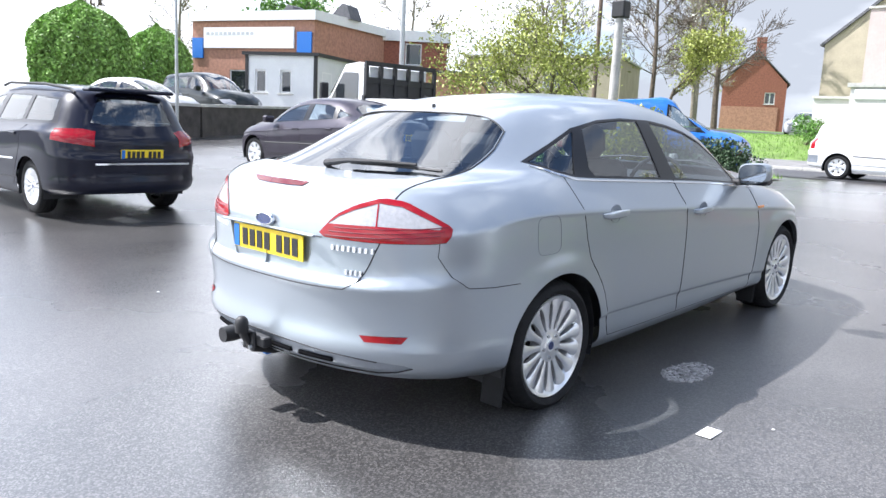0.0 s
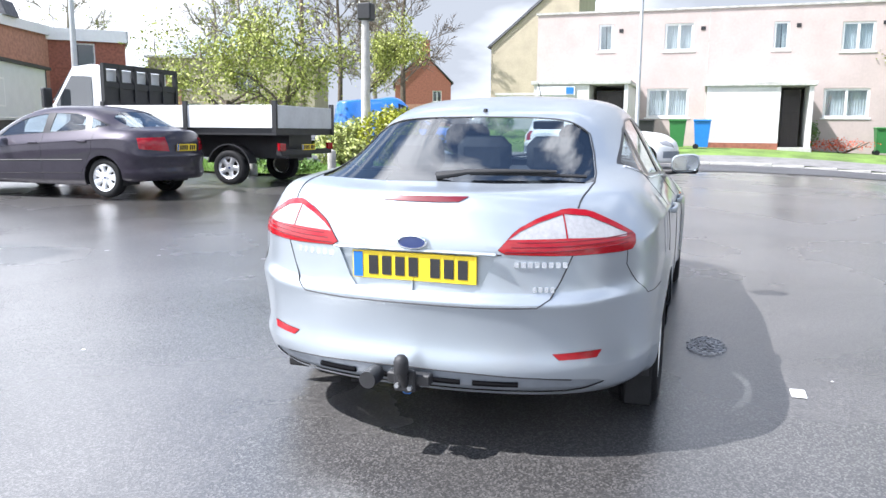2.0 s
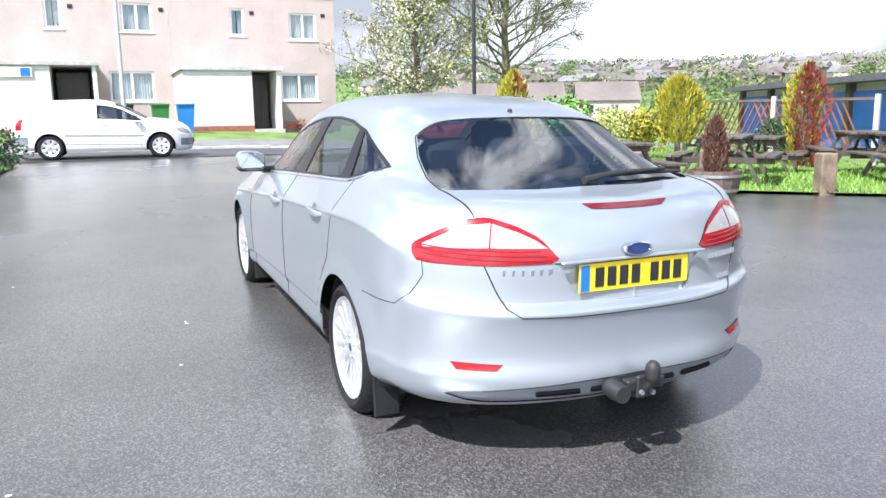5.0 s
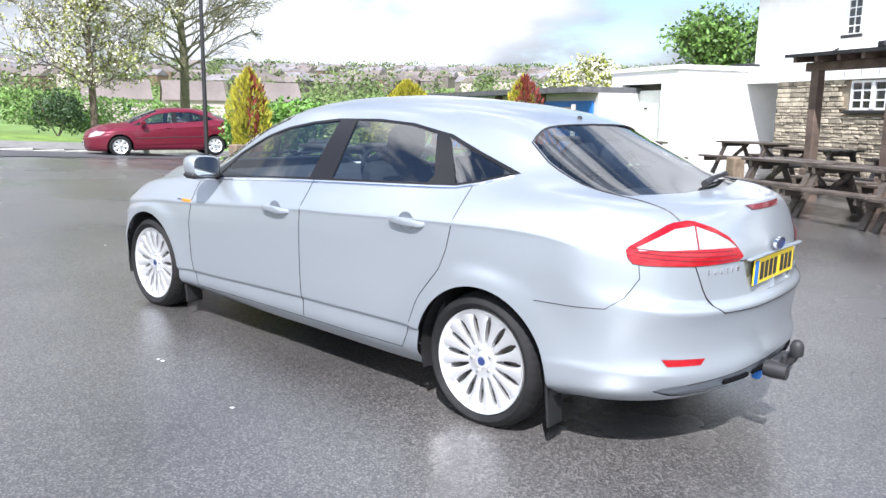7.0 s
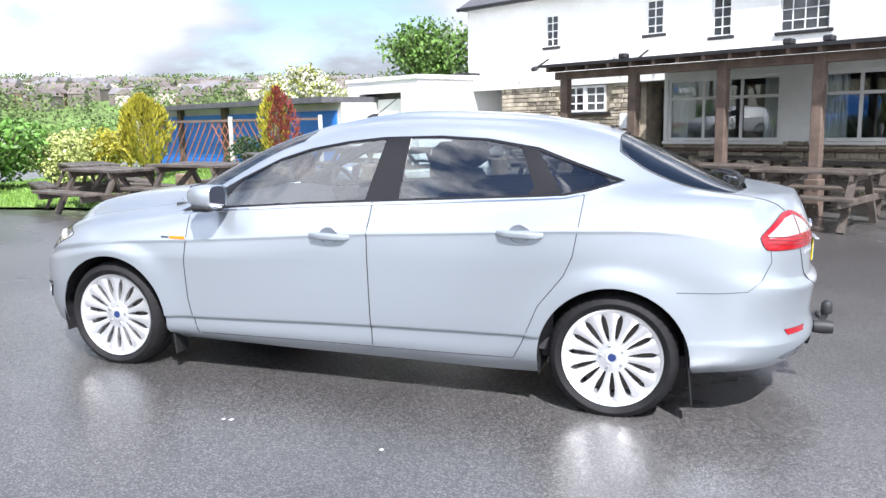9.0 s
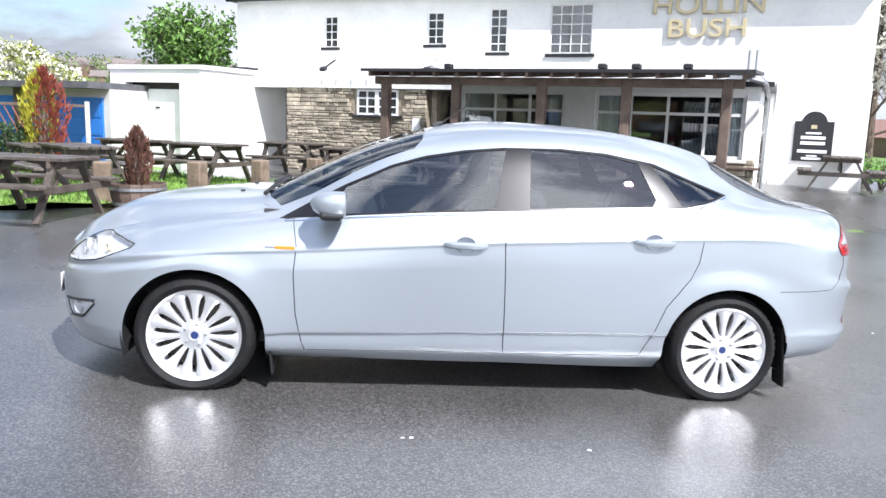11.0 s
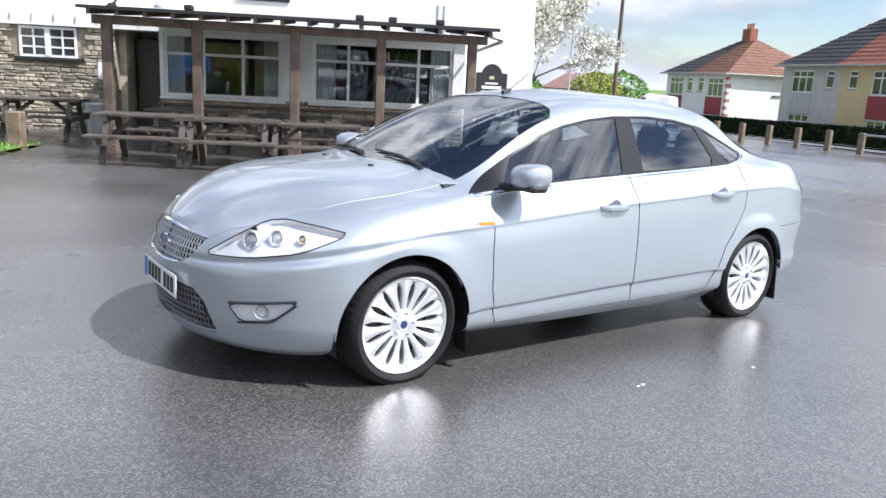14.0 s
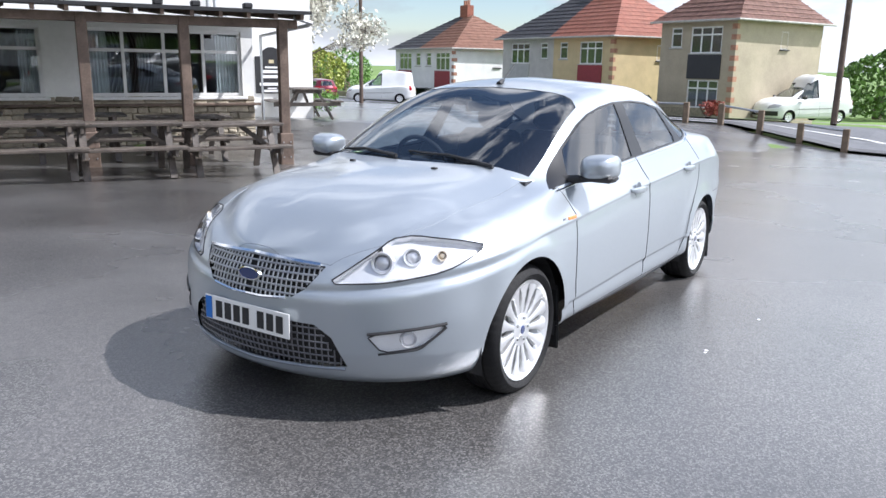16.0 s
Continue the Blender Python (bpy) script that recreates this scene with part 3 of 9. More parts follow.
class Skin:
    """The uncut, smooth bodywork: gives the parts that are cut from it its own shading."""

    def __init__(self, bm):
        bm.normal_update()
        bm.faces.ensure_lookup_table()
        self.tree = BVHTree.FromBMesh(bm)
        no = {v: v.normal.copy() for v in bm.verts}
        ring = {v: [(e.other_vert(v), 1 / max(0.004, e.calc_length())) for e in v.link_edges] for v in bm.verts}
        for _ in range(10):
            nxt = {}
            for v, near in ring.items():
                n = no[v] * 60.0
                for w, k in near:
                    d = no[v].dot(no[w])
                    if d > 0.93 and k < 90:
                        n = n + no[w] * 25.0
                nxt[v] = n.normalized()
            no = nxt
        self.tris = [([v.co.copy() for v in f.verts], [no[v] for v in f.verts]) for f in bm.faces]

    def normal(self, p):
        s = -1 if p.y < 0 else 1
        q = Vector((p.x, abs(p.y), p.z))
        hit, _, i, _ = self.tree.find_nearest(q)
        co, no = self.tris[i]
        w = [1 / max(1e-9, (c - hit).length_squared) for c in co]
        n = Vector((0, 0, 0))
        for a, b in zip(w, no):
            n += b * a
        if q.y < 0.004:
            n.y = 0.0
        n.y *= s
        return n.normalized()

    def shade(self, ob):
        me = ob.data
        cache = {}
        out = [None] * len(me.loops)
        for f in me.polygons:
            flat = f.normal.dot(self.normal(f.center)) < 0.6
            for li in f.loop_indices:
                vi = me.loops[li].vertex_index
                if flat:
                    out[li] = f.normal.copy()
                else:
                    if vi not in cache:
                        cache[vi] = self.normal(me.vertices[vi].co)
                    out[li] = cache[vi]
        me.normals_split_custom_set(out)


def pane_normals(ob, side):
    """Shades a pane as one even curved sheet, fitted through its points."""
    me = ob.data
    P = np.array([v.co for v in me.vertices])
    a, b, c = (P[:, 0], P[:, 2], P[:, 1]) if side else (P[:, 0], P[:, 1], P[:, 2])
    a0, b0 = a.mean(), (b.mean() if side else 0.0)
    u, v = a - a0, b - b0
    A = np.stack([np.ones_like(u), u, u * u, v if side else v**4, v * v, u * v if side else u * v * v], 1)
    k = np.linalg.lstsq(A, c, rcond=None)[0]
    du = k[1] + 2 * k[2] * u + (k[5] * v if side else k[5] * v * v)
    dv = (k[3] + 2 * k[4] * v + k[5] * u) if side else (4 * k[3] * v**3 + 2 * k[4] * v + 2 * k[5] * u * v)
    out = []
    for x, y, s in zip(du, dv, P[:, 1]):
        n = Vector((-x, 1.0, -y)) * (1 if s > 0 else -1) if side else Vector((-x, -y, 1.0))
        out.append(n.normalized())
    me.normals_split_custom_set_from_vertices(out)


def mirrored(bm):
    out = bm.copy()
    for v in out.verts:
        v.co.y = -v.co.y
    bmesh.ops.reverse_faces(out, faces=out.faces[:])
    return out


def joined(bm):
    """A half and its mirror image as one mesh."""
    m = bmesh.new()
    for s in (1, -1):
        vm = {v: m.verts.new((v.co.x, s * v.co.y, v.co.z)) for v in bm.verts}
        for f in bm.faces:
            vs = [vm[v] for v in f.verts]
            try:
                m.faces.new(vs if s > 0 else vs[::-1])
            except ValueError:
                pass
    bm.free()
    bmesh.ops.remove_doubles(m, verts=[v for v in m.verts if abs(v.co.y) < 1e-4], dist=2e-4)
    return m


SIDE = (lambda c: (c.x, c.z)), (lambda c: c.y > 0.35)
TOP = (lambda c: (c.x, c.y)), (lambda c: c.z > 0.72)


def wrap_rear(x0):
    return (lambda c: (math.atan2(c.y, x0 - c.x), c.z)), (lambda c: c.x < x0 - 0.2 and c.z > 0.3)


def wrap_front(x0):
    return (lambda c: (math.atan2(c.y, c.x - x0), c.z)), (lambda c: c.x > x0 + 0.02)


def make_wheel_meshes(r, rim, w, spokes, style):
    """Tyre, rim, spokes and cap of one wheel; its axle runs along y and it faces +y."""
    out = {}
    bm = bmesh.new()
    lathe(bm, [(rim, w * 0.36), (rim + 0.012, w * 0.47), (rim + (r - rim) * 0.45, w * 0.52), (r - 0.022, w * 0.47), (r - 0.006, w * 0.38), (r, w * 0.24), (r - 0.007, w * 0.225), (r - 0.007, w * 0.19), (r, w * 0.175), (r, w * 0.05), (r - 0.007, w * 0.035), (r - 0.007, -w * 0.035),
               (r, -w * 0.05), (r, -w * 0.175), (r - 0.007, -w * 0.19), (r - 0.007, -w * 0.225), (r, -w * 0.24), (r - 0.006, -w * 0.38), (r - 0.022, -w * 0.47), (rim, -w * 0.45)], 144, "y")
    for v in bm.verts:  # cross slots in the shoulders
        q = math.hypot(v.co.x, v.co.z)
        if abs(v.co.y) > w * 0.3 and q > r - 0.012 and round(math.atan2(v.co.z, v.co.x) / (2 * math.pi) * 144) % 3 == 0:
            v.co.x *= 1 - 0.007 / r
            v.co.z *= 1 - 0.007 / r
    out["tyre"] = (bm, M_RUBBER)
    bm = bmesh.new()
    lathe(bm, [(rim - 0.03, w * 0.30), (rim - 0.012, w * 0.43), (rim + 0.004, w * 0.46), (rim + 0.006, w * 0.41), (rim - 0.008, w * 0.36), (rim - 0.03, w * 0.1), (rim - 0.03, -w * 0.4)], 48, "y")
    out["rim"] = (bm, M_ALLOY)
    bm = bmesh.new()
    lathe(bm, [(0.0, 0.0), (rim * 0.82, 0.0), (rim * 0.82, -0.02), (0.0, -0.02)], 32, "y")
    out["brake_disc"] = (bm, M_DISC)
    bm = bmesh.new()
    lathe(bm, [(0.0, w * 0.40), (0.019, w * 0.40), (0.023, w * 0.37)], 20, "y")
    out["centre_cap"] = (bm, M_BADGE)
    bm = bmesh.new()
    h0 = 0.078
    lathe(bm, [(0.020, w * 0.39), (0.03, w * 0.395), (0.036, w * 0.375), (h0, w * 0.37), (h0 + 0.004, w * 0.30), (h0, w * 0.1)], 30, "y")
    out["hub"] = (bm, M_ALLOY)
    bm = bmesh.new()
    if style == "spoke":
        wi, wo = 0.0108, 0.027
        x0, x1 = h0 - 0.012, rim - 0.012
        prof = [(x0, wi, w * 0.365, w * 0.2), (x0 + 0.04, wi * 1.25, w * 0.375, w * 0.24), ((x0 + x1) / 2, 0.0172, w * 0.39, w * 0.28), (x1 - 0.035, wo, w * 0.41, w * 0.3), (x1 - 0.02, wo * 1.4, w * 0.42, w * 0.3), (x1, wo * 1.45, w * 0.43, w * 0.3)]
    else:
        wi, wo = 0.05, 0.075
        x0, x1 = h0 - 0.012, rim - 0.012
        prof = [(x0, wi, w * 0.365, w * 0.2), ((x0 + x1) / 2, wi * 0.8, w * 0.39, w * 0.28), (x1, wo, w * 0.43, w * 0.3)]
    rings = []
    for x, hw, yo, yi in prof:
        rings.append([bm.verts.new(c) for c in ((x, yo - hw * 0.25, -hw), (x, yo, -hw * 0.5), (x, yo, hw * 0.5), (x, yo - hw * 0.25, hw), (x, yi, hw), (x, yi, -hw))])
    for a, b in zip(rings, rings[1:]):
        for k in range(6):
            bm.faces.new((a[k], b[k], b[(k + 1) % 6], a[(k + 1) % 6]))
    bmesh.ops.recalc_face_normals(bm, faces=bm.faces)
    out["spoke"] = (bm, M_ALLOY)
    bm = bmesh.new()
    lathe(bm, [(0.0, w * 0.405), (0.007, w * 0.405), (0.009, w * 0.36)], 8, "y")
    out["wheel_nut"] = (bm, M_STEEL)
    res = {}
    for k, (b, m) in out.items():
        me = bpy.data.meshes.new(k)
        b.normal_update()
        b.to_mesh(me)
        b.free()
        me.materials.append(m)
        me.polygons.foreach_set("use_smooth", [True] * len(me.polygons))
        me.set_sharp_from_angle(angle=radians(40))
        res[k] = me
    return res


def put_wheel(parent, meshes, x, y, z, spokes, turn=0.0, steer=0.0):
    w = new("wheel")
    w.empty_display_size = 0.1
    w.parent = parent
    w.matrix_local = pose(x, y, z, 0, 0, (0 if y > 0 else 180) + steer)
    for k in ("tyre", "rim", "brake_disc", "centre_cap", "hub"):
        o = new(k, meshes[k])
        o.parent = w
    for i in range(spokes):
        o = new("spoke", meshes["spoke"])
        o.parent, o.matrix_local = w, Matrix.Rotation(2 * math.pi * i / spokes + turn, 4, "Y")
    for i in range(5):
        o = new("wheel_nut", meshes["wheel_nut"])
        o.parent = w
        o.matrix_local = Matrix.Rotation(2 * math.pi * (i + 0.5) / 5 + turn, 4, "Y") @ Matrix.Translation((0.056, 0, 0))
    return w


def plate(parent, x, z, w, h, face, material, tilt=0.0, bars=7, y=0.0):
    """A number plate with plain dark bars. face: +1 looks forwards, -1 backwards."""
    p = new("number_plate")
    p.parent = parent
    p.matrix_local = pose(x, y, z, 0, tilt, 0 if face > 0 else 180)
    me = boxbm(-0.006, 0.0, -w / 2, w / 2, -h / 2, h / 2, bevel=0.002)
    part("plate_panel", me, material, p)
    bm = boxbm(0.001, 0.003, -w / 2 + 0.006, -w / 2 + 0.045, -h / 2 + 0.005, h / 2 - 0.005)
    part("blue_band", bm, M_EUBLUE, p)
    cw = (w - 0.09) / (bars + 0.6)
    c = -w / 2 + 0.065
    for i in range(bars):
        if i == 4:
            c += cw * 0.6
        part("character_bar", boxbm(0.001, 0.003, c + cw * 0.12, c + cw * 0.82, -h * 0.34, h * 0.34), M_BLACK, p)
        c += cw
    return p


def seat(parent, x, y, z, w=0.5, back=0.62, rest=True):
    s = new("seat")
    s.parent, s.matrix_local = parent, pose(x, y, z)
    bm = boxbm(-0.25, 0.25, -w / 2, w / 2, 0.0, 0.16, bevel=0.04)
    part("cushion", bm, M_SEAT, s, smooth=True)
    bm = boxbm(-0.09, 0.07, -w / 2, w / 2, 0.0, back, Matrix.Translation((-0.24, 0, 0.1)) @ Matrix.Rotation(radians(-16), 4, "Y"), bevel=0.05)
    part("backrest", bm, M_SEAT, s, smooth=True)
    if rest:
        bm = boxbm(-0.06, 0.05, -0.14, 0.14, 0.0, 0.19, Matrix.Translation((-0.44, 0, 0.1 + back * 0.98)) @ Matrix.Rotation(radians(-8), 4, "Y"), bevel=0.045)
        part("headrest", bm, M_SEAT, s, smooth=True)


def seam(parent, bvh, pts, view, r=0.0028, name="panel_seam", material=None, lift=0.0, both=True, n=6):
    """A fine dark joint that follows the bodywork. pts: places in the flat view; view: side, rear, front or top."""
    dense = []
    for a, b in zip(pts, pts[1:]):
        k = max(2, int(math.hypot(b[0] - a[0], b[1] - a[1]) / 0.03))
        dense += [(a[0] + (b[0] - a[0]) * i / k, a[1] + (b[1] - a[1]) * i / k) for i in range(k)]
    dense.append(pts[-1])
    ps = []
    for a, b in dense:
        o, d = {"side": ((a, 2.0, b), (0, -1, 0)), "rear": ((-3.5, a, b), (1, 0, 0)), "front": ((3.5, a, b), (-1, 0, 0)), "top": ((a, b, 3.0), (0, 0, -1))}[view]
        h = bvh.ray_cast(Vector(o), Vector(d))
        if h[0]:
            nn = h[1] if h[1].dot(Vector(d)) < 0 else -h[1]
            ps.append(h[0] + nn * lift)
    if len(ps) < 2:
        return
    for s in (1, -1) if both else (1,):
        bm = bmesh.new()
        tube(bm, [(p.x, s * p.y, p.z) for p in ps], r, n)
        part(name, bm, material or M_BLACK, parent, smooth=True)


def arch_poly(cx, cz, r, z0=0.0, n=28):
    return [(cx + r * math.cos(math.pi * k / n), cz + r * math.sin(math.pi * k / n)) for k in range(n + 1)] + [(cx - r, z0), (cx + r, z0)]


def car_shell(root, spec):
    """Cuts and hangs the bodywork of a car under root. spec: rows, arches, band, panes, screen, rear_screen, lights."""
    bm = loft_half(spec["rows"], flare=spec.get("flare", ()), nmid=spec.get("nmid", 84), ncor=spec.get("ncor", 16), sub=spec.get("sub", 5))
    full = bm.copy()
    from_bvh = BVHTree.FromBMesh(full)
    skin = Skin(full)
    full.free()
    paint = spec["paint"]
    for cx, cz, r in spec["arches"]:
        bmesh.ops.delete(bm, geom=cut(bm, arch_poly(cx, cz, r), *SIDE), context="FACES")
    both = []
    bm.normal_update()
    if "band" in spec:
        trim = take(bm, cut(bm, spec["band"], *SIDE))
        for pl in spec["panes"]:
            both.append(("side_window", take(trim, cut(trim, pl, *SIDE), -0.004), M_GLASS, ""))
        thicken(trim, 0.015)
        both.append(("window_trim", trim, spec.get("trim", M_GLOSSBLACK), "gloss black pillar trim"))
    one = []
    for key, nm in (("screen", "windscreen"), ("rear_screen", "rear_window")):
        if key in spec:
            one.append((nm, take(bm, cut(bm, spec[key], *TOP), -0.003), M_GLASS))
    for nm, poly, mapping, material, push, lab in spec.get("patches", ()):
        fs = cut(bm, poly, *mapping)
        if fs:
            b = take(bm, fs, push)
            for deep_name, depth in spec.get("deep", ()):
                if nm == deep_name:
                    both.append(("lamp_bowl", bowl_of(b, depth), M_HEADIN, "silvered lamp bowl"))
            if nm == "plate_recess":
                thicken(b, push)
            elif push <= 0:
                thicken(b, 0.01)
            both.append((nm, b, material, lab))
    for nm, poly, mapping in spec.get("panels", ()):
        fs = cut(bm, poly, *mapping)
        if fs:
            b = take(bm, fs)
            thicken(b, 0.012)
            both.append((nm, b, paint, ""))
    cut_parts = []
    for nm, b, m, lab in both:
        cut_parts += [part(nm, mirrored(b), m, root, lab, smooth=True), part(nm, b, m, root, lab, smooth=True)]
    for nm, b, m in one:
        cut_parts.append(part(nm, joined(b), m, root, smooth=True))
    cut_parts.append(part("body", joined(bm), paint, root, smooth=True))
    for o in cut_parts:
        if not o.name.startswith(("lamp_bowl", "grille_mouth", "lower_intake")):
            skin.shade(o)
        if o.name.startswith(("windscreen", "rear_window", "side_window")) and len(o.data.vertices) > 12:
            pane_normals(o, o.name.startswith("side_window"))
    # wheel housings
    for cx, cz, r in spec["arches"]:
        b = bmesh.new()
        yo, yi = spec["half"] - 0.035, spec["half"] - 0.42
        n = 20
        rings = [[b.verts.new((cx + (r + 0.012) * math.cos(math.pi * (k * 1.2 / n - 0.1)), y, cz + (r + 0.012) * math.sin(math.pi * (k * 1.2 / n - 0.1)))) for k in range(n + 1)] for y in (yo, yi)]
        for k in range(n):
            b.faces.new((rings[0][k], rings[0][k + 1], rings[1][k + 1], rings[1][k]))
        b.faces.new(rings[1])
        part("wheel_housing", mirrored(b), M_PLASTIC, root)
        part("wheel_housing", b, M_PLASTIC, root)
    return from_bvh


# ---- the silver hatchback ----
CAR_TILT = Matrix.Rotation(radians(-1.35), 4, "Y")  # the yard climbs gently towards the car's nose
MAIN_ROWS = [
    (-2.325, 2.24, 0.45, 0.70, [(-2.3, 0.74, 0.285), (-1.9, 0.80, 0.26), (-1.4, 0.80, 0.20), (0, 0.84, 0.195), (1.4, 0.80, 0.185), (1.9, 0.80, 0.165), (2.3, 0.78, 0.17)]),
    (-2.366, 2.285, 0.48, 0.70, [(-2.3, 0.785, 0.325), (-1.9, 0.865, 0.31), (-1, 0.895, 0.268), (0, 0.900, 0.268), (1, 0.895, 0.25), (1.9, 0.87, 0.215), (2.3, 0.85, 0.205)]),
    (-2.386, 2.315, 0.50, 0.70, [(-2.3, 0.822, 0.400), (-1.9, 0.887, 0.40), (-1.2, 0.905, 0.385), (-0.8, 0.903, 0.378), (0, 0.903, 0.363), (0.9, 0.903, 0.335), (1.9, 0.885, 0.30), (2.3, 0.865, 0.30)]),
    (-2.366, 2.322, 0.50, 0.70, [(-2.3, 0.820, 0.480), (-1.9, 0.884, 0.455), (-1.2, 0.915, 0.41), (-0.8, 0.917, 0.403), (0, 0.917, 0.388), (0.9, 0.917, 0.36), (1.9, 0.89, 0.34), (2.3, 0.87, 0.34)]),
    (-2.372, 2.328, 0.50, 0.70, [(-2.3, 0.835, 0.60), (-1.9, 0.890, 0.58), (-0.8, 0.922, 0.56), (0, 0.922, 0.55), (0.9, 0.922, 0.53), (1.5, 0.915, 0.53), (1.9, 0.90, 0.46), (2.3, 0.87, 0.44)]),
    (-2.384, 2.328, 0.50, 0.70, [(-2.3, 0.846, 0.660), (-1.9, 0.896, 0.69), (-0.8, 0.923, 0.72), (0, 0.921, 0.70), (0.9, 0.921, 0.66), (1.5, 0.915, 0.65), (1.9, 0.895, 0.56), (2.3, 0.87, 0.53)]),
    (-2.352, 2.322, 0.50, 0.70, [(-2.3, 0.832, 0.700), (-1.9, 0.894, 0.765), (-0.8, 0.921, 0.79), (0, 0.918, 0.765), (0.9, 0.916, 0.71), (1.5, 0.914, 0.69), (1.9, 0.894, 0.62), (2.3, 0.85, 0.555)]),
    (-2.345, 2.312, 0.50, 0.70, [(-2.3, 0.832, 0.80), (-2.0, 0.875, 0.855), (-1.7, 0.904, 0.905), (-1.2, 0.914, 0.902), (-0.6, 0.914, 0.870), (0, 0.911, 0.835), (0.9, 0.907, 0.765), (1.43, 0.912, 0.73), (1.75, 0.892, 0.68), (2.2, 0.83, 0.59), (2.3, 0.83, 0.575)]),
    (-2.340, 2.308, 0.50, 0.70, [(-2.3, 0.812, 0.885), (-2.0, 0.856, 0.918), (-1.7, 0.893, 0.948), (-1.2, 0.908, 0.937), (-0.6, 0.908, 0.903), (0, 0.905, 0.868), (0.9, 0.90, 0.800), (1.43, 0.908, 0.765), (1.75, 0.888, 0.73), (2.2, 0.82, 0.625), (2.3, 0.82, 0.605)]),
    (-2.30, 2.28, 0.48, 0.66, [(-2.3, 0.72, 1.00), (-1.95, 0.775, 1.055), (-1.4, 0.80, 1.075), (-1.13, 0.80, 1.066), (-0.6, 0.81, 1.034), (0, 0.815, 0.995), (0.62, 0.815, 0.951), (1.04, 0.81, 0.91), (1.4, 0.80, 0.875), (1.75, 0.77, 0.82), (2.1, 0.70, 0.73), (2.3, 0.68, 0.66)]),
    (-2.275, 2.265, 0.46, 0.60, [(-2.3, 0.58, 1.05), (-2.0, 0.62, 1.085), (-1.7, 0.65, 1.11), (-1.46, 0.66, 1.145), (-1.19, 0.655, 1.236), (-0.99, 0.64, 1.31), (-0.72, 0.622, 1.354), (-0.47, 0.615, 1.367), (-0.15, 0.615, 1.358), (0.06, 0.62, 1.334), (0.276, 0.63, 1.293), (0.456, 0.645, 1.236), (0.69, 0.665, 1.125), (0.87, 0.685, 1.025), (1.06, 0.70, 0.955), (1.4, 0.66, 0.915), (1.75, 0.62, 0.86), (2.1, 0.55, 0.76), (2.3, 0.5, 0.68)]),
    (-2.27, 2.262, 0.40, 0.52, [(-2.3, 0.36, 1.065), (-2.15, 0.39, 1.075), (-2.0, 0.42, 1.088), (-1.6, 0.44, 1.24), (-1.3, 0.45, 1.365), (-1, 0.45, 1.425), (-0.5, 0.44, 1.455), (0, 0.44, 1.44), (0.3, 0.46, 1.385), (0.6, 0.48, 1.285), (0.9, 0.50, 1.14), (1.15, 0.50, 1.015), (1.3, 0.48, 0.995), (1.6, 0.45, 0.965), (1.9, 0.42, 0.905), (2.15, 0.36, 0.79), (2.3, 0.33, 0.69)]),
    (-2.265, 2.26, 0.30, 0.40, [(-2.3, 0.0, 1.07), (-2.14, 0.0, 1.078), (-2.04, 0.0, 1.088), (-1.9, 0.0, 1.143), (-1.6, 0.0, 1.265), (-1.3, 0.0, 1.388), (-1, 0.0, 1.45), (-0.5, 0.0, 1.485), (-0.2, 0.0, 1.487), (0, 0.0, 1.474), (0.25, 0.0, 1.42), (0.6, 0.0, 1.30), (0.9, 0.0, 1.155), (1.18, 0.0, 1.02), (1.3, 0.0, 1.012), (1.6, 0.0, 0.985), (1.9, 0.0, 0.93), (2.15, 0.0, 0.81), (2.3, 0.0, 0.69)]),
]
DEG = math.pi / 180


def soft(pts, times):
    """Rounds the corners of an outline by cutting them."""
    for _ in range(times):
        out = []
        for (a, b), (c, d) in zip(pts, pts[1:] + pts[:1]):
            out += [(a + (c - a) * 0.16, b + (d - b) * 0.16), (a + (c - a) * 0.84, b + (d - b) * 0.84)]
        pts = out
    return pts


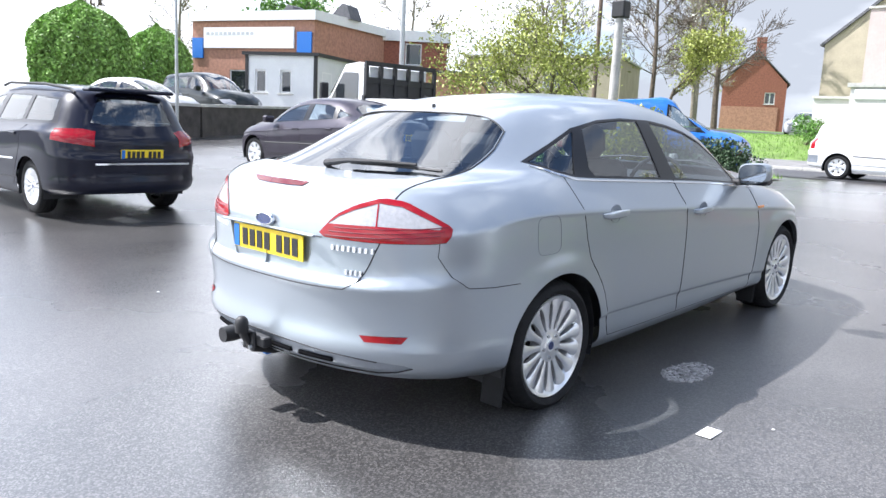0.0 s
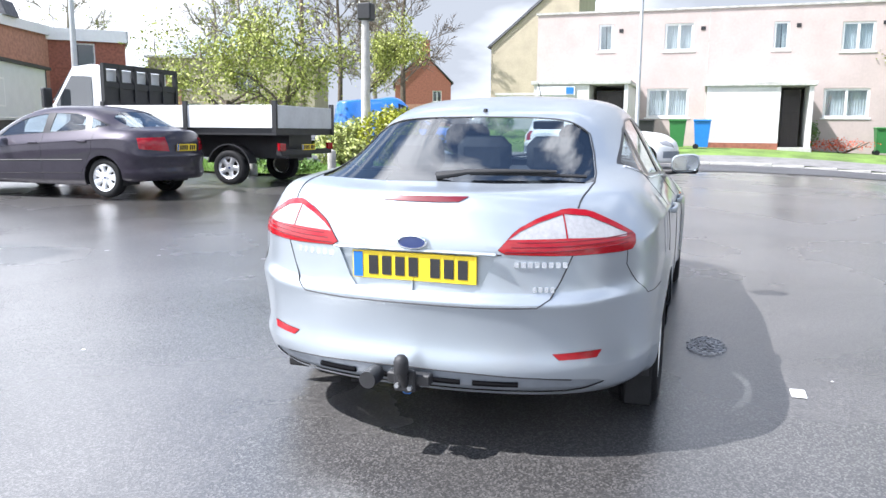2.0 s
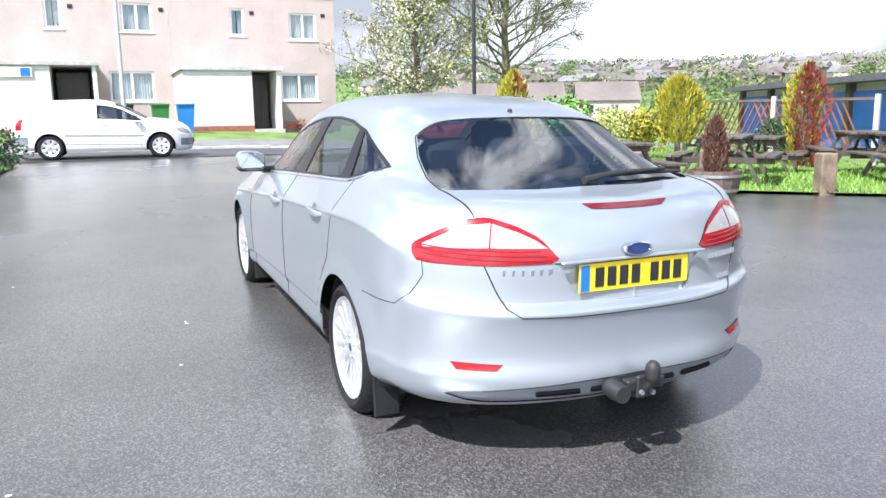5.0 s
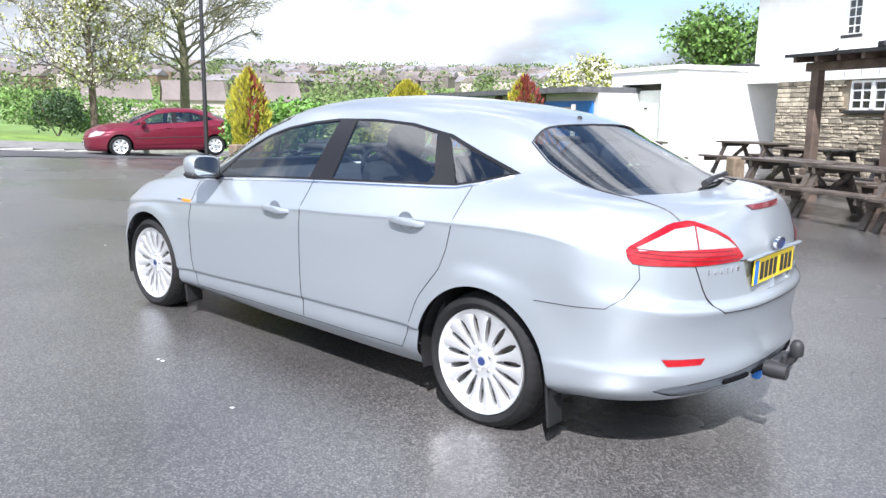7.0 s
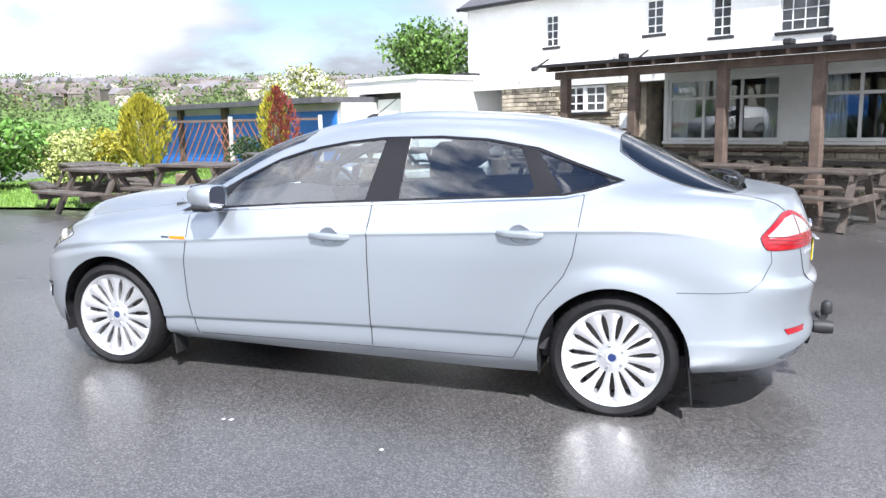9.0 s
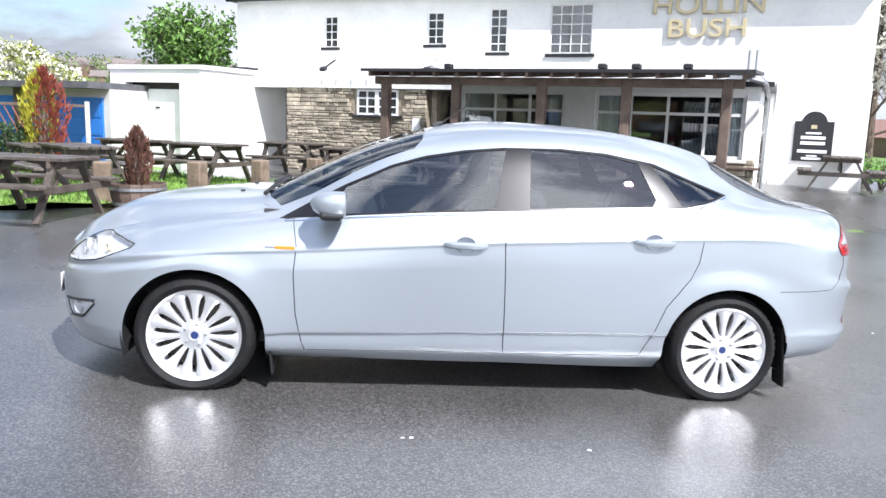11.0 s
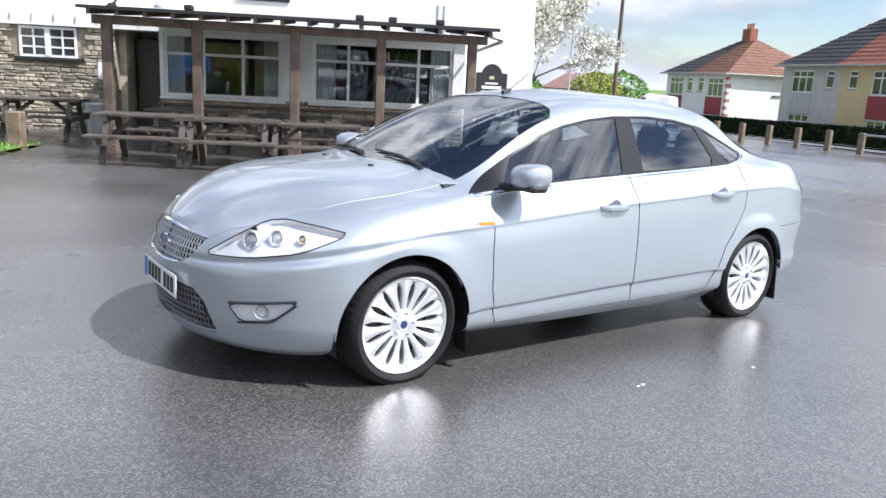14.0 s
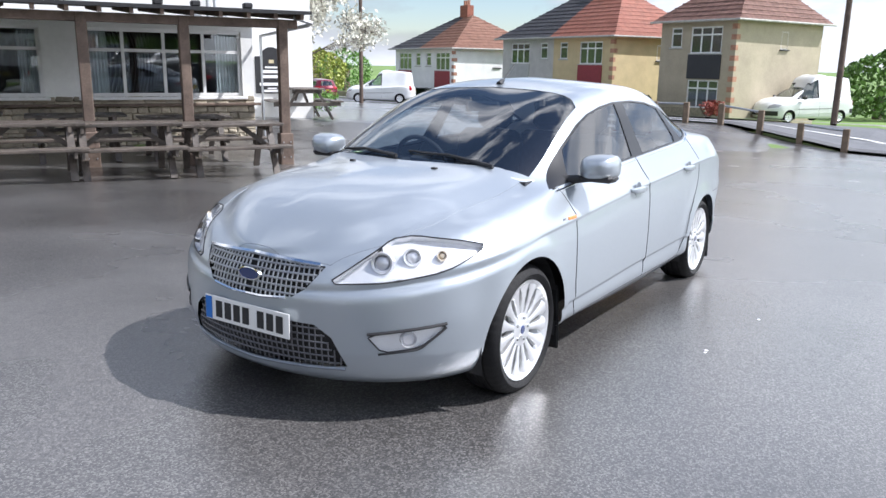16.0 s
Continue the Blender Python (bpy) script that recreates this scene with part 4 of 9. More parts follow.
def main_car():
    root = thing("hatchback_car", CAR_TILT @ pose(0, 0, 0.0115), "silver-blue metallic five-door hatchback parked on the wet asphalt", "car")
    WF, WR = (1.437, 0.312), (-1.40, 0.312)
    band = [(1.03, 0.925), (0.62, 0.962), (0.27, 0.99), (-0.155, 1.016), (-0.615, 1.043), (-1.0, 1.065), (-1.14, 1.075), (-1.26, 1.10), (-1.42, 1.148), (-1.19, 1.228), (-0.99, 1.302), (-0.72, 1.344), (-0.47, 1.356),
            (-0.15, 1.346), (0.06, 1.322), (0.276, 1.281), (0.456, 1.224), (0.69, 1.113), (0.87, 1.015)]
    panes = [[(0.80, 0.958), (0.27, 1.0), (-0.10, 1.026), (-0.165, 1.335), (0.06, 1.31), (0.276, 1.269), (0.456, 1.212), (0.69, 1.10)],
             [(-0.285, 1.036), (-0.96, 1.074), (-0.985, 1.11), (-0.90, 1.30), (-0.72, 1.332), (-0.47, 1.345), (-0.30, 1.343)],
             [(-1.13, 1.085), (-1.25, 1.11), (-1.385, 1.148), (-1.19, 1.215), (-0.985, 1.288)]]
    rear = wrap_rear(-1.5)
    front = wrap_front(1.5)
    lamp = [(21.5 * DEG, 0.850), (27 * DEG, 0.940), (33 * DEG, 0.986), (40 * DEG, 1.018), (46 * DEG, 1.008), (51.5 * DEG, 0.965), (57 * DEG, 0.915), (56.5 * DEG, 0.880), (55 * DEG, 0.853), (38 * DEG, 0.844)]
    clear1 = [(25 * DEG, 0.903), (28 * DEG, 0.934), (32.5 * DEG, 0.965), (38.75 * DEG, 0.995), (38.6 * DEG, 0.908)]
    clear2 = [(38.95 * DEG, 0.908), (39.1 * DEG, 0.997), (45 * DEG, 0.987), (50 * DEG, 0.952), (54.5 * DEG, 0.918), (54 * DEG, 0.906)]
    head = [(27 * DEG, 0.612), (45 * DEG, 0.628), (60 * DEG, 0.67), (75 * DEG, 0.765), (66 * DEG, 0.787), (55 * DEG, 0.80), (47 * DEG, 0.785), (38 * DEG, 0.715)]
    fog = [(38.5 * DEG, 0.412), (58 * DEG, 0.452), (60 * DEG, 0.442), (53 * DEG, 0.355), (43 * DEG, 0.335)]
    refl = [(36.5 * DEG, 0.438), (45.5 * DEG, 0.441), (47 * DEG, 0.470), (35 * DEG, 0.462)]
    lamp, clear1, clear2, head, fog, refl = (soft(p, k) for p, k in ((lamp, 1), (clear1, 0), (clear2, 0), (head, 1), (fog, 1), (refl, 0)))
    grille = [(0, 0.53), (8 * DEG, 0.532), (17 * DEG, 0.548), (21 * DEG, 0.585), (26.5 * DEG, 0.677), (14 * DEG, 0.69), (0, 0.695)]
    lower = [(0, 0.235), (20 * DEG, 0.24), (33.5 * DEG, 0.262), (29 * DEG, 0.39), (24 * DEG, 0.44), (0, 0.45)]
    valance = [(0, 0.27), (20 * DEG, 0.275), (36 * DEG, 0.288), (44 * DEG, 0.308), (48.5 * DEG, 0.335), (46 * DEG, 0.350), (36 * DEG, 0.365), (20 * DEG, 0.380), (0, 0.385)]
    brake = [(0, 1.035), (5 * DEG, 1.035), (12 * DEG, 1.038), (15 * DEG, 1.058), (0, 1.058)]
    fdoor = [(0.955, 0.93), (0.93, 0.80), (0.94, 0.66), (0.925, 0.45), (0.893, 0.30), (0.875, 0.255), (-0.172, 0.262), (-0.16, 0.60), (-0.148, 0.86), (-0.145, 1.05), (0.5, 1.05)]
    rdoor = [(-0.145, 1.05), (-0.148, 0.86), (-0.16, 0.60), (-0.172, 0.262), (-0.92, 0.272), (-0.965, 0.36), (-1.04, 0.55), (-1.16, 0.705), (-1.20, 0.80), (-1.222, 0.94), (-1.235, 1.075), (-0.9, 1.10)]
    hood = [(1.19, 0.0), (1.17, 0.36), (1.125, 0.59), (1.085, 0.672), (1.4, 0.68), (1.8, 0.62), (2.05, 0.50), (2.2, 0.36), (2.25, 0.12), (2.258, 0.0)]
    spec = dict(rows=MAIN_ROWS, paint=M_PAINT, half=0.92, flare=[(WF[0], 0.30, 0.385, 0.020), (WR[0], 0.30, 0.385, 0.022)], nmid=96, ncor=20, sub=6,
                arches=[(WF[0], 0.305, 0.362), (WR[0], 0.305, 0.358)], band=band, panes=panes,
                screen=[(1.175, -0.01), (1.155, 0.35), (1.10, 0.575), (1.035, 0.672), (0.80, 0.650), (0.335, 0.597), (0.29, 0.545), (0.262, 0.3), (0.25, -0.01)],
                rear_screen=[(-1.375, -0.01), (-1.375, 0.40), (-1.385, 0.535), (-1.50, 0.572), (-1.70, 0.610), (-1.86, 0.628), (-1.925, 0.60), (-1.97, 0.45), (-2.01, 0.25), (-2.02, -0.01)],
                patches=[("tail_light", clear1, rear, M_CLEARLENS, 0.003, "clear lamp window"), ("tail_light", clear2, rear, M_CLEARLENS, 0.003, "clear lamp window"),
                         ("tail_light", lamp, rear, M_REDLENS, 0.005, "red tail lamp lens"), ("rear_reflector", refl, rear, M_REDLENS, 0.004, "red reflector"),
                         ("plate_recess", [(0, 0.690), (6 * DEG, 0.690), (16.5 * DEG, 0.695), (18.5 * DEG, 0.73), (22 * DEG, 0.843), (0, 0.843)], rear, M_PAINT, -0.012, ""),
                         ("brake_light", brake, rear, M_DREDLENS, 0.004, "dark red high brake light"),
                         ("headlight", head, front, M_COVER, 0.001, "clear headlight lens"), ("fog_light", fog, front, M_COVER, 0.001, "clear fog lamp"),
                         ("grille_mouth", grille, front, M_BLACK, -0.03, "dark grille opening"), ("lower_intake", lower, front, M_BLACK, -0.03, "dark lower intake"),
                         ("rear_valance", valance, rear, M_VALANCE, -0.006, "grey lower valance")],
                deep=(("headlight", 0.030), ("fog_light", 0.012)),
                panels=[("front_door", fdoor, SIDE), ("rear_door", rdoor, SIDE), ("bonnet", hood, TOP)])
    bvh = car_shell(root, spec)

    def on(x=None, y=None, z=None, frm="rear"):
        a = max(abs(y), 0.002) if y is not None else None
        o, d = {"side": ((x, 2.0, z), (0, -1, 0)), "rear": ((-3.5, a, z), (1, 0, 0)), "front": ((3.5, a, z), (-1, 0, 0)), "top": ((x, a, 3.0), (0, 0, -1))}[frm]
        h = bvh.ray_cast(Vector(o), Vector(d))[0]
        if h and y is not None and y <= 0:
            h.y = y
        return h

    # joints
    seam(root, bvh, [(0.955, 0.925), (0.93, 0.80), (0.94, 0.66), (0.925, 0.45), (0.893, 0.30), (0.875, 0.255)], "side")
    seam(root, bvh, [(-0.145, 1.02), (-0.148, 0.86), (-0.16, 0.60), (-0.172, 0.262)], "side")
    seam(root, bvh, [(-1.235, 1.08), (-1.222, 0.94), (-1.20, 0.80), (-1.16, 0.705), (-1.04, 0.55), (-0.965, 0.36), (-0.92, 0.272)], "side", r=0.0022)
    seam(root, bvh, [(0.86, 0.256), (0.3, 0.264), (-0.5, 0.267), (-0.92, 0.272)], "side", r=0.002)
    seam(root, bvh, [(1.0, 0.913), (0.62, 0.95), (0.27, 0.978), (-0.155, 1.004), (-0.615, 1.031), (-1.0, 1.053), (-1.14, 1.063), (-1.26, 1.088), (-1.40, 1.134)], "side", r=0.006, name="chrome_strip", material=M_CHROME, lift=0.001)
    seam(root, bvh, [(0.0, 0.645), (0.3, 0.645), (0.49, 0.65), (0.535, 0.68), (0.57, 0.75), (0.61, 0.85)], "rear", r=0.003)
    seam(root, bvh, [(-1.371, 0.0), (-1.371, 0.40), (-1.380, 0.540), (-1.50, 0.578), (-1.70, 0.616), (-1.88, 0.634), (-2.02, 0.630), (-2.15, 0.610)], "top", r=0.004)
    seam(root, bvh, [(0.0, 0.842), (0.35, 0.845)], "rear", r=0.003)
    seam(root, bvh, [(-1.68, 0.655), (-1.85, 0.66), (-1.99, 0.672), (-2.05, 0.72), (-2.09, 0.80), (-2.08, 0.87)], "side", r=0.002)
    seam(root, bvh, [(1.10, 0.665), (1.4, 0.675), (1.8, 0.63), (2.0, 0.54)], "top", r=0.0014, material=M_VALANCE)
    seam(root, bvh, [(2.04, 0.52), (2.2, 0.37), (2.248, 0.2), (2.252, 0.0)], "top", r=0.0016, material=M_VALANCE)
    seam(root, bvh, [(1.13, 0.62), (1.085, 0.668), (1.03, 0.70)], "top", r=0.014, lift=-0.010, name="bonnet_edge", material=M_PAINT)
    # fuel flap on the right side
    fx, fz = -1.50, 0.845
    pts = []
    for k in range(29):
        a = 2 * math.pi * k / 28
        pts.append((fx + 0.085 * math.copysign(abs(math.cos(a)) ** 0.45, math.cos(a)), fz + 0.085 * math.copysign(abs(math.sin(a)) ** 0.45, math.sin(a))))
    ring = [on(a, None, b, "side") for a, b in pts]
    bm = bmesh.new()
    tube(bm, [(p.x, -p.y, p.z) for p in ring], 0.0016, 6, cap=False)
    part("fuel_flap", bm, M_VALANCE, root)
    # lamp ribs and outlines
    for ph0, ph1, z0, z1 in ((24, 54, 0.858, 0.885), (25.5, 55, 0.876, 0.902), (27, 56, 0.894, 0.918)):
        pts = []
        for k in range(16):
            a = (ph0 + (ph1 - ph0) * k / 15) * DEG
            h = bvh.ray_cast(Vector((-1.5 - 3 * math.cos(a), 3 * math.sin(a), z0 + (z1 - z0) * (k / 15) ** 2)), Vector((math.cos(a), -math.sin(a), 0)))
            pts.append(h[0] - Vector((math.cos(a), -math.sin(a), 0)) * 0.005)
        for s in (1, -1):
            bm = bmesh.new()
            tube(bm, [(p.x, s * p.y, p.z) for p in pts], 0.0022, 5)
            part("lamp_rib", bm, M_DREDLENS, root)

    # dark joints round the lamps
    for x0, sg, outline in ((1.5, 1, head), (1.5, 1, fog), (-1.5, -1, lamp)):
        ring = []
        for (a0, z0), (a1, z1) in zip(outline, outline[1:] + outline[:1]):
            for k in range(8):
                a, z = a0 + (a1 - a0) * k / 8, z0 + (z1 - z0) * k / 8
                h = bvh.ray_cast(Vector((x0 + sg * 3 * math.cos(a), 3 * math.sin(a), z)), Vector((-sg * math.cos(a), -math.sin(a), 0)))
                if h[0]:
                    ring.append(h[0])
        ring.append(ring[0])
        for s in (1, -1):
            bm = bmesh.new()
            tube(bm, [(p.x, s * p.y, p.z) for p in ring], 0.0035 if sg > 0 else 0.0025, 5, cap=False)
            part("lamp_joint", bm, M_BLACK, root)

    # door handles
    for hx, hz in ((0.06, 0.842), (-0.945, 0.897)):
        c = on(hx, None, hz, "side")
        for s in (1, -1):
            h = new("door_handle")
            h.parent, h.matrix_local = root, pose(c.x, s * c.y, c.z, 0, -1.5, 0)
            bm = bmesh.new()
            lathe(bm, [(0.0, 0.0005), (0.045, 0.0005), (0.052, 0.003), (0.056, 0.0)], 24, "y")
            for v in bm.verts:
                v.co.z *= 0.85
                v.co.y *= s
            part("handle_cup", bm, M_VALANCE, h, smooth=True)
            bm = bmesh.new()
            prof = [(-0.115, 0.008, 0.010), (-0.09, 0.03, 0.016), (-0.04, 0.036, 0.019), (0.04, 0.036, 0.019), (0.09, 0.03, 0.016), (0.115, 0.008, 0.010)]
            rings = [[bm.verts.new((x, s * (yy - 0.012 + 0.012 * math.cos(2 * math.pi * k / 8)), hh * math.sin(2 * math.pi * k / 8))) for k in range(8)] for x, yy, hh in prof]
            for a, b in zip(rings, rings[1:]):
                for k in range(8):
                    bm.faces.new((a[k], a[(k + 1) % 8], b[(k + 1) % 8], b[k]))
            bm.faces.new(rings[0]), bm.faces.new(rings[-1])
            bmesh.ops.recalc_face_normals(bm, faces=bm.faces)
            part("grip", bm, M_PAINT, h, smooth=True)

    # door mirrors
    for s in (1, -1):
        mi = new("door_mirror")
        mi.parent, mi.matrix_local = root, pose(0.76, s * 0.938, 1.028)
        bm = bmesh.new()
        prof = [(-0.075, 0.9), (-0.06, 1.0), (0.0, 1.0), (0.05, 0.86), (0.085, 0.55), (0.1, 0.15)]
        rings = []
        for x, k in prof:
            ring = []
            for j in range(20):
                a = 2 * math.pi * j / 20
                cy, cz = math.copysign(abs(math.cos(a)) ** 0.6, math.cos(a)), math.copysign(abs(math.sin(a)) ** 0.6, math.sin(a))
                ring.append(bm.verts.new((x + 0.012 * s * cy * 0, s * (0.098 * k * cy), 0.066 * k * cz + 0.006 * cy)))
            rings.append(ring)
        for a, b in zip(rings, rings[1:]):
            for k in range(20):
                bm.faces.new((a[k], a[(k + 1) % 20], b[(k + 1) % 20], b[k]))
        bm.faces.new(rings[-1])
        bmesh.ops.recalc_face_normals(bm, faces=bm.faces)
        part("mirror_shell", bm, M_PAINT, mi, smooth=True)
        bm = bmesh.new()
        ring = [bm.verts.new((-0.068, s * 0.088 * math.copysign(abs(math.cos(a)) ** 0.6, math.cos(a)), 0.058 * math.copysign(abs(math.sin(a)) ** 0.6, math.sin(a)))) for a in [2 * math.pi * j / 24 for j in range(24)]]
        bm.faces.new(ring)
        part("mirror_glass", bm, M_MIRROR, mi, "mirror glass")
        bm = boxbm(-0.068, 0.055, -0.092, 0.092, -0.074, -0.030, bevel=0.018)
        part("mirror_base", bm, M_PLASTIC, mi, "black mirror base")
        bm = bmesh.new()
        tube(bm, [(0.06, -s * 0.2, -0.075), (0.02, -s * 0.12, -0.07), (0.0, -s * 0.05, -0.06)], [0.03, 0.022, 0.02], 10)
        part("mirror_arm", bm, M_PLASTIC, mi, smooth=True)

    # wheels and mud flaps
    meshes = make_wheel_meshes(0.312, 0.236, 0.225, 15, "spoke")
    for i, (x, y, z) in enumerate(((WF[0], 0.80, WF[1]), (WF[0], -0.80, WF[1]), (WR[0], 0.80, WR[1]), (WR[0], -0.80, WR[1]))):
        put_wheel(root, meshes, x, y, z, 15, 0.1 + i * 0.23)
    for x, yy in ((WF[0] - 0.37, 0.835), (WR[0] - 0.345, 0.84)):
        for s in (1, -1):
            bm = boxbm(-0.010, 0.004, -0.06, 0.06, -0.20, 0.15, Matrix.Rotation(radians(7), 4, "Y"), bevel=0.008)
            o = part("mud_flap", bm, M_RUBBER, root)
            o.matrix_local = pose(x, s * yy, 0.305)

    # plates, badges, tow bar
    plate(root, -2.345, 0.783, 0.52, 0.111, -1, M_YPLATE)
    plate(root, 2.335, 0.425, 0.52, 0.111, 1, M_WPLATE, tilt=0)
    for xx, zz, fc, w in ((-2.350, 0.885, -1, 0.066), (2.30, 0.612, 1, 0.07)):
        bm = bmesh.new()
        lathe(bm, [(0.0, 0.010), (0.8, 0.009), (0.84, 0.012), (0.96, 0.011), (1.0, 0.0)], 36, "x")
        for v in bm.verts:
            v.co.y *= w
            v.co.z *= w * 0.42
            v.co.x *= fc
        for f in bm.faces:
            c = f.calc_center_median()
            f.material_index = 0 if math.hypot(c.y / w, c.z / (w * 0.42)) < 0.82 else 1
        bmesh.ops.recalc_face_normals(bm, faces=bm.faces)
        o = part("oval_badge", bm, [M_BADGE, M_CHROME], root, "blue oval badge with chrome rim", smooth=True)
        o.matrix_local = pose(xx, 0, zz)
    for y0, z, wd, n in ((0.545, 0.815, 0.2, 6), (-0.40, 0.81, 0.2, 8), (-0.47, 0.715, 0.085, 4)):
        for k in range(n):
            yy = y0 - wd * k / n
            p = on(None, yy, z, "rear")
            if p:
                part("badge_letter", boxbm(p.x - 0.004, p.x + 0.004, yy - wd / n * 0.7, yy, z - 0.011, z + 0.011), M_CHROME, root)
    # plate recess shade and chrome grab strip
    part("tailgate_grip", boxbm(-2.357, -2.335, -0.34, 0.34, 0.845, 0.856, bevel=0.004), M_PAINT, root)
    tow = new("tow_bar")
    tow.parent, tow.matrix_local = root, pose(-2.36, 0, 0.36)
    bm = bmesh.new()
    tube(bm, [(0.25, 0, -0.08), (0.05, 0, -0.08), (-0.06, 0, -0.05), (-0.11, 0, 0.02), (-0.12, 0, 0.06)], 0.02, 10)
    part("tow_neck", bm, M_PLASTIC, tow, smooth=True)
    bm = bmesh.new()
    lathe(bm, [(0.0, 0.118), (0.014, 0.115), (0.025, 0.104), (0.030, 0.088), (0.030, 0.050), (0.027, 0.044), (0.0, 0.040)], 18)
    bmesh.ops.translate(bm, vec=(-0.12, 0, -0.012), verts=bm.verts)
    part("tow_ball", bm, M_PLASTIC, tow, "black ball cover", smooth=True)
    for dy, dz in ((-0.025, -0.035), (0.028, -0.03)):
        bm = bmesh.new()
        lathe(bm, [(0.0, -0.012), (0.010, -0.012), (0.012, 0.0)], 6, "x")
        part("bolt", bm, M_STEEL, tow, "bright steel bolt").matrix_local = pose(-0.09, dy, dz)
    part("tow_plate", boxbm(-0.09, -0.07, -0.045, 0.045, -0.055, 0.035, bevel=0.006), M_PLASTIC, tow)
    part("tow_bracket", boxbm(-0.075, -0.03, -0.10, 0.08, -0.03, 0.015, bevel=0.006), M_PLASTIC, tow)
    bm = bmesh.new()
    lathe(bm, [(0.0, -0.05), (0.034, -0.05), (0.038, 0.0), (0.034, 0.045), (0.0, 0.05)], 18, "x")
    o = part("tow_socket", bm, M_PLASTIC, tow, "black electric socket", smooth=True)
    o.matrix_local = pose(-0.08, 0.14, -0.01)
    part("socket_flap", boxbm(-0.02, 0.02, -0.02, 0.02, -0.045, -0.005, bevel=0.008), M_EUBLUE, tow, "blue socket tab").matrix_local = pose(0.03, 0.03, -0.06)
    # slots in the lower rear valance
    for y0, y1 in ((0.25, 0.425), (0.07, 0.20)):
        seam(root, bvh, [(y0, 0.338), (y1, 0.338)], "rear", r=0.0115, name="valance_slot", lift=-0.003, material=M_VOID)
    seam(root, bvh, [(0.0, 0.387), (0.25, 0.382), (0.50, 0.368), (0.62, 0.356)], "rear", r=0.003, lift=-0.001)

    # rear wiper and screen wipers
    wp = new("rear_wiper")
    wp.parent = root
    def lifted(x, y, up):
        return on(x, y, None, "top") + Vector((0, 0, up))
    bm = bmesh.new()
    tube(bm, [lifted(-2.0, 0.02, 0.015), lifted(-1.985, -0.12, 0.035), lifted(-1.955, -0.30, 0.037), lifted(-1.905, -0.48, 0.03)], [0.018, 0.012, 0.009, 0.007], 8)
    part("wiper_arm", bm, M_PLASTIC, wp, smooth=True)
    bm = bmesh.new()
    tube(bm, [lifted(-1.965, -0.12, 0.018), lifted(-1.93, -0.35, 0.018), lifted(-1.87, -0.60, 0.018)], 0.008, 6)
    part("wiper_blade", bm, M_BLACK, wp, smooth=True)
    for y0, y1 in ((0.52, -0.05), (-0.08, -0.6)):
        w2 = new("front_wiper")
        w2.parent = root
        bm = bmesh.new()
        tube(bm, [lifted(1.16 - 0.04 * abs(y0), y0, 0.012), lifted(1.11, (y0 + y1) / 2, 0.02), lifted(1.10, y1 + 0.1, 0.014)], [0.012, 0.008, 0.005], 8)
        part("wiper_arm", bm, M_PLASTIC, w2, smooth=True)
        bm = bmesh.new()
        tube(bm, [lifted(1.12, y0 - 0.05, 0.008), lifted(1.09, (y0 + y1) / 2, 0.008), lifted(1.08, y1, 0.008)], 0.006, 6)
        part("wiper_blade", bm, M_BLACK, w2, smooth=True)
    for yy in (0.27, -0.27):
        p = on(1.30, yy, None, "top")
        part("washer_jet", boxbm(p.x - 0.012, p.x + 0.012, yy - 0.015, yy + 0.015, p.z - 0.003, p.z + 0.009, bevel=0.003), M_PLASTIC, root)
    p = on(-1.30, 0.0, None, "top")
    bm = bmesh.new()
    lathe(bm, [(0.0, 0.016), (0.010, 0.014), (0.013, 0.0)], 10)
    part("rear_washer_jet", bm, M_PLASTIC, root, smooth=True).matrix_local = pose(p.x, 0, p.z)
    p = on(0.16, 0.0, None, "top")
    bm = bmesh.new()
    tube(bm, [(p.x + 0.035, 0, p.z - 0.006), (p.x, 0, p.z + 0.012), (p.x - 0.025, 0, p.z + 0.02)], [0.018, 0.015, 0.008], 10)
    tube(bm, [(p.x - 0.01, 0, p.z + 0.012), (p.x - 0.17, 0, p.z + 0.13)], 0.003, 6)
    part("aerial", bm, M_PLASTIC, root, smooth=True)

    # grille bars and surrounds
    def front_arc(zf, a0, a1, r, name, material, off=0.0, n=14):
        for s in (1, -1):
            pts = []
            for k in range(n + 1):
                a = (a0 + (a1 - a0) * k / n) * DEG
                z = zf(a / DEG)
                h = bvh.ray_cast(Vector((1.5 + 3 * math.cos(a), 3 * math.sin(a), z)), Vector((-math.cos(a), -math.sin(a), 0)))
                pts.append((h[0].x + off * math.cos(a), s * (h[0].y + off * math.sin(a)), z))
            bm = bmesh.new()
            tube(bm, pts, r, 6)
            part(name, bm, material, root, smooth=True)
    for z in (0.555, 0.583, 0.611, 0.639, 0.667):
        front_arc(lambda a: z, 0, 17.5 + (z - 0.53) * 60, 0.005, "grille_bar", M_STEEL, -0.008)
    for k in range(1, 15):
        a = k * 1.75
        lo = 0.535 + max(0, a - 16) * 0.013
        if lo < 0.68:
            for s in (1, -1):
                pts = []
                for z in (lo, (lo + 0.685) / 2, 0.685):
                    h = bvh.ray_cast(Vector((1.5 + 3 * math.cos(a * DEG), 3 * math.sin(a * DEG), z)), Vector((-math.cos(a * DEG), -math.sin(a * DEG), 0)))
                    pts.append((h[0].x - 0.008, s * h[0].y, z))
                bm = bmesh.new()
                tube(bm, pts, 0.004, 6)
                part("grille_bar", bm, M_STEEL, root)
    for z in (0.27, 0.30, 0.33, 0.36, 0.39, 0.42):
        front_arc(lambda a: z, 0, 31 - max(0, z - 0.27) * 35, 0.004, "intake_bar", M_GRILLE, -0.01)
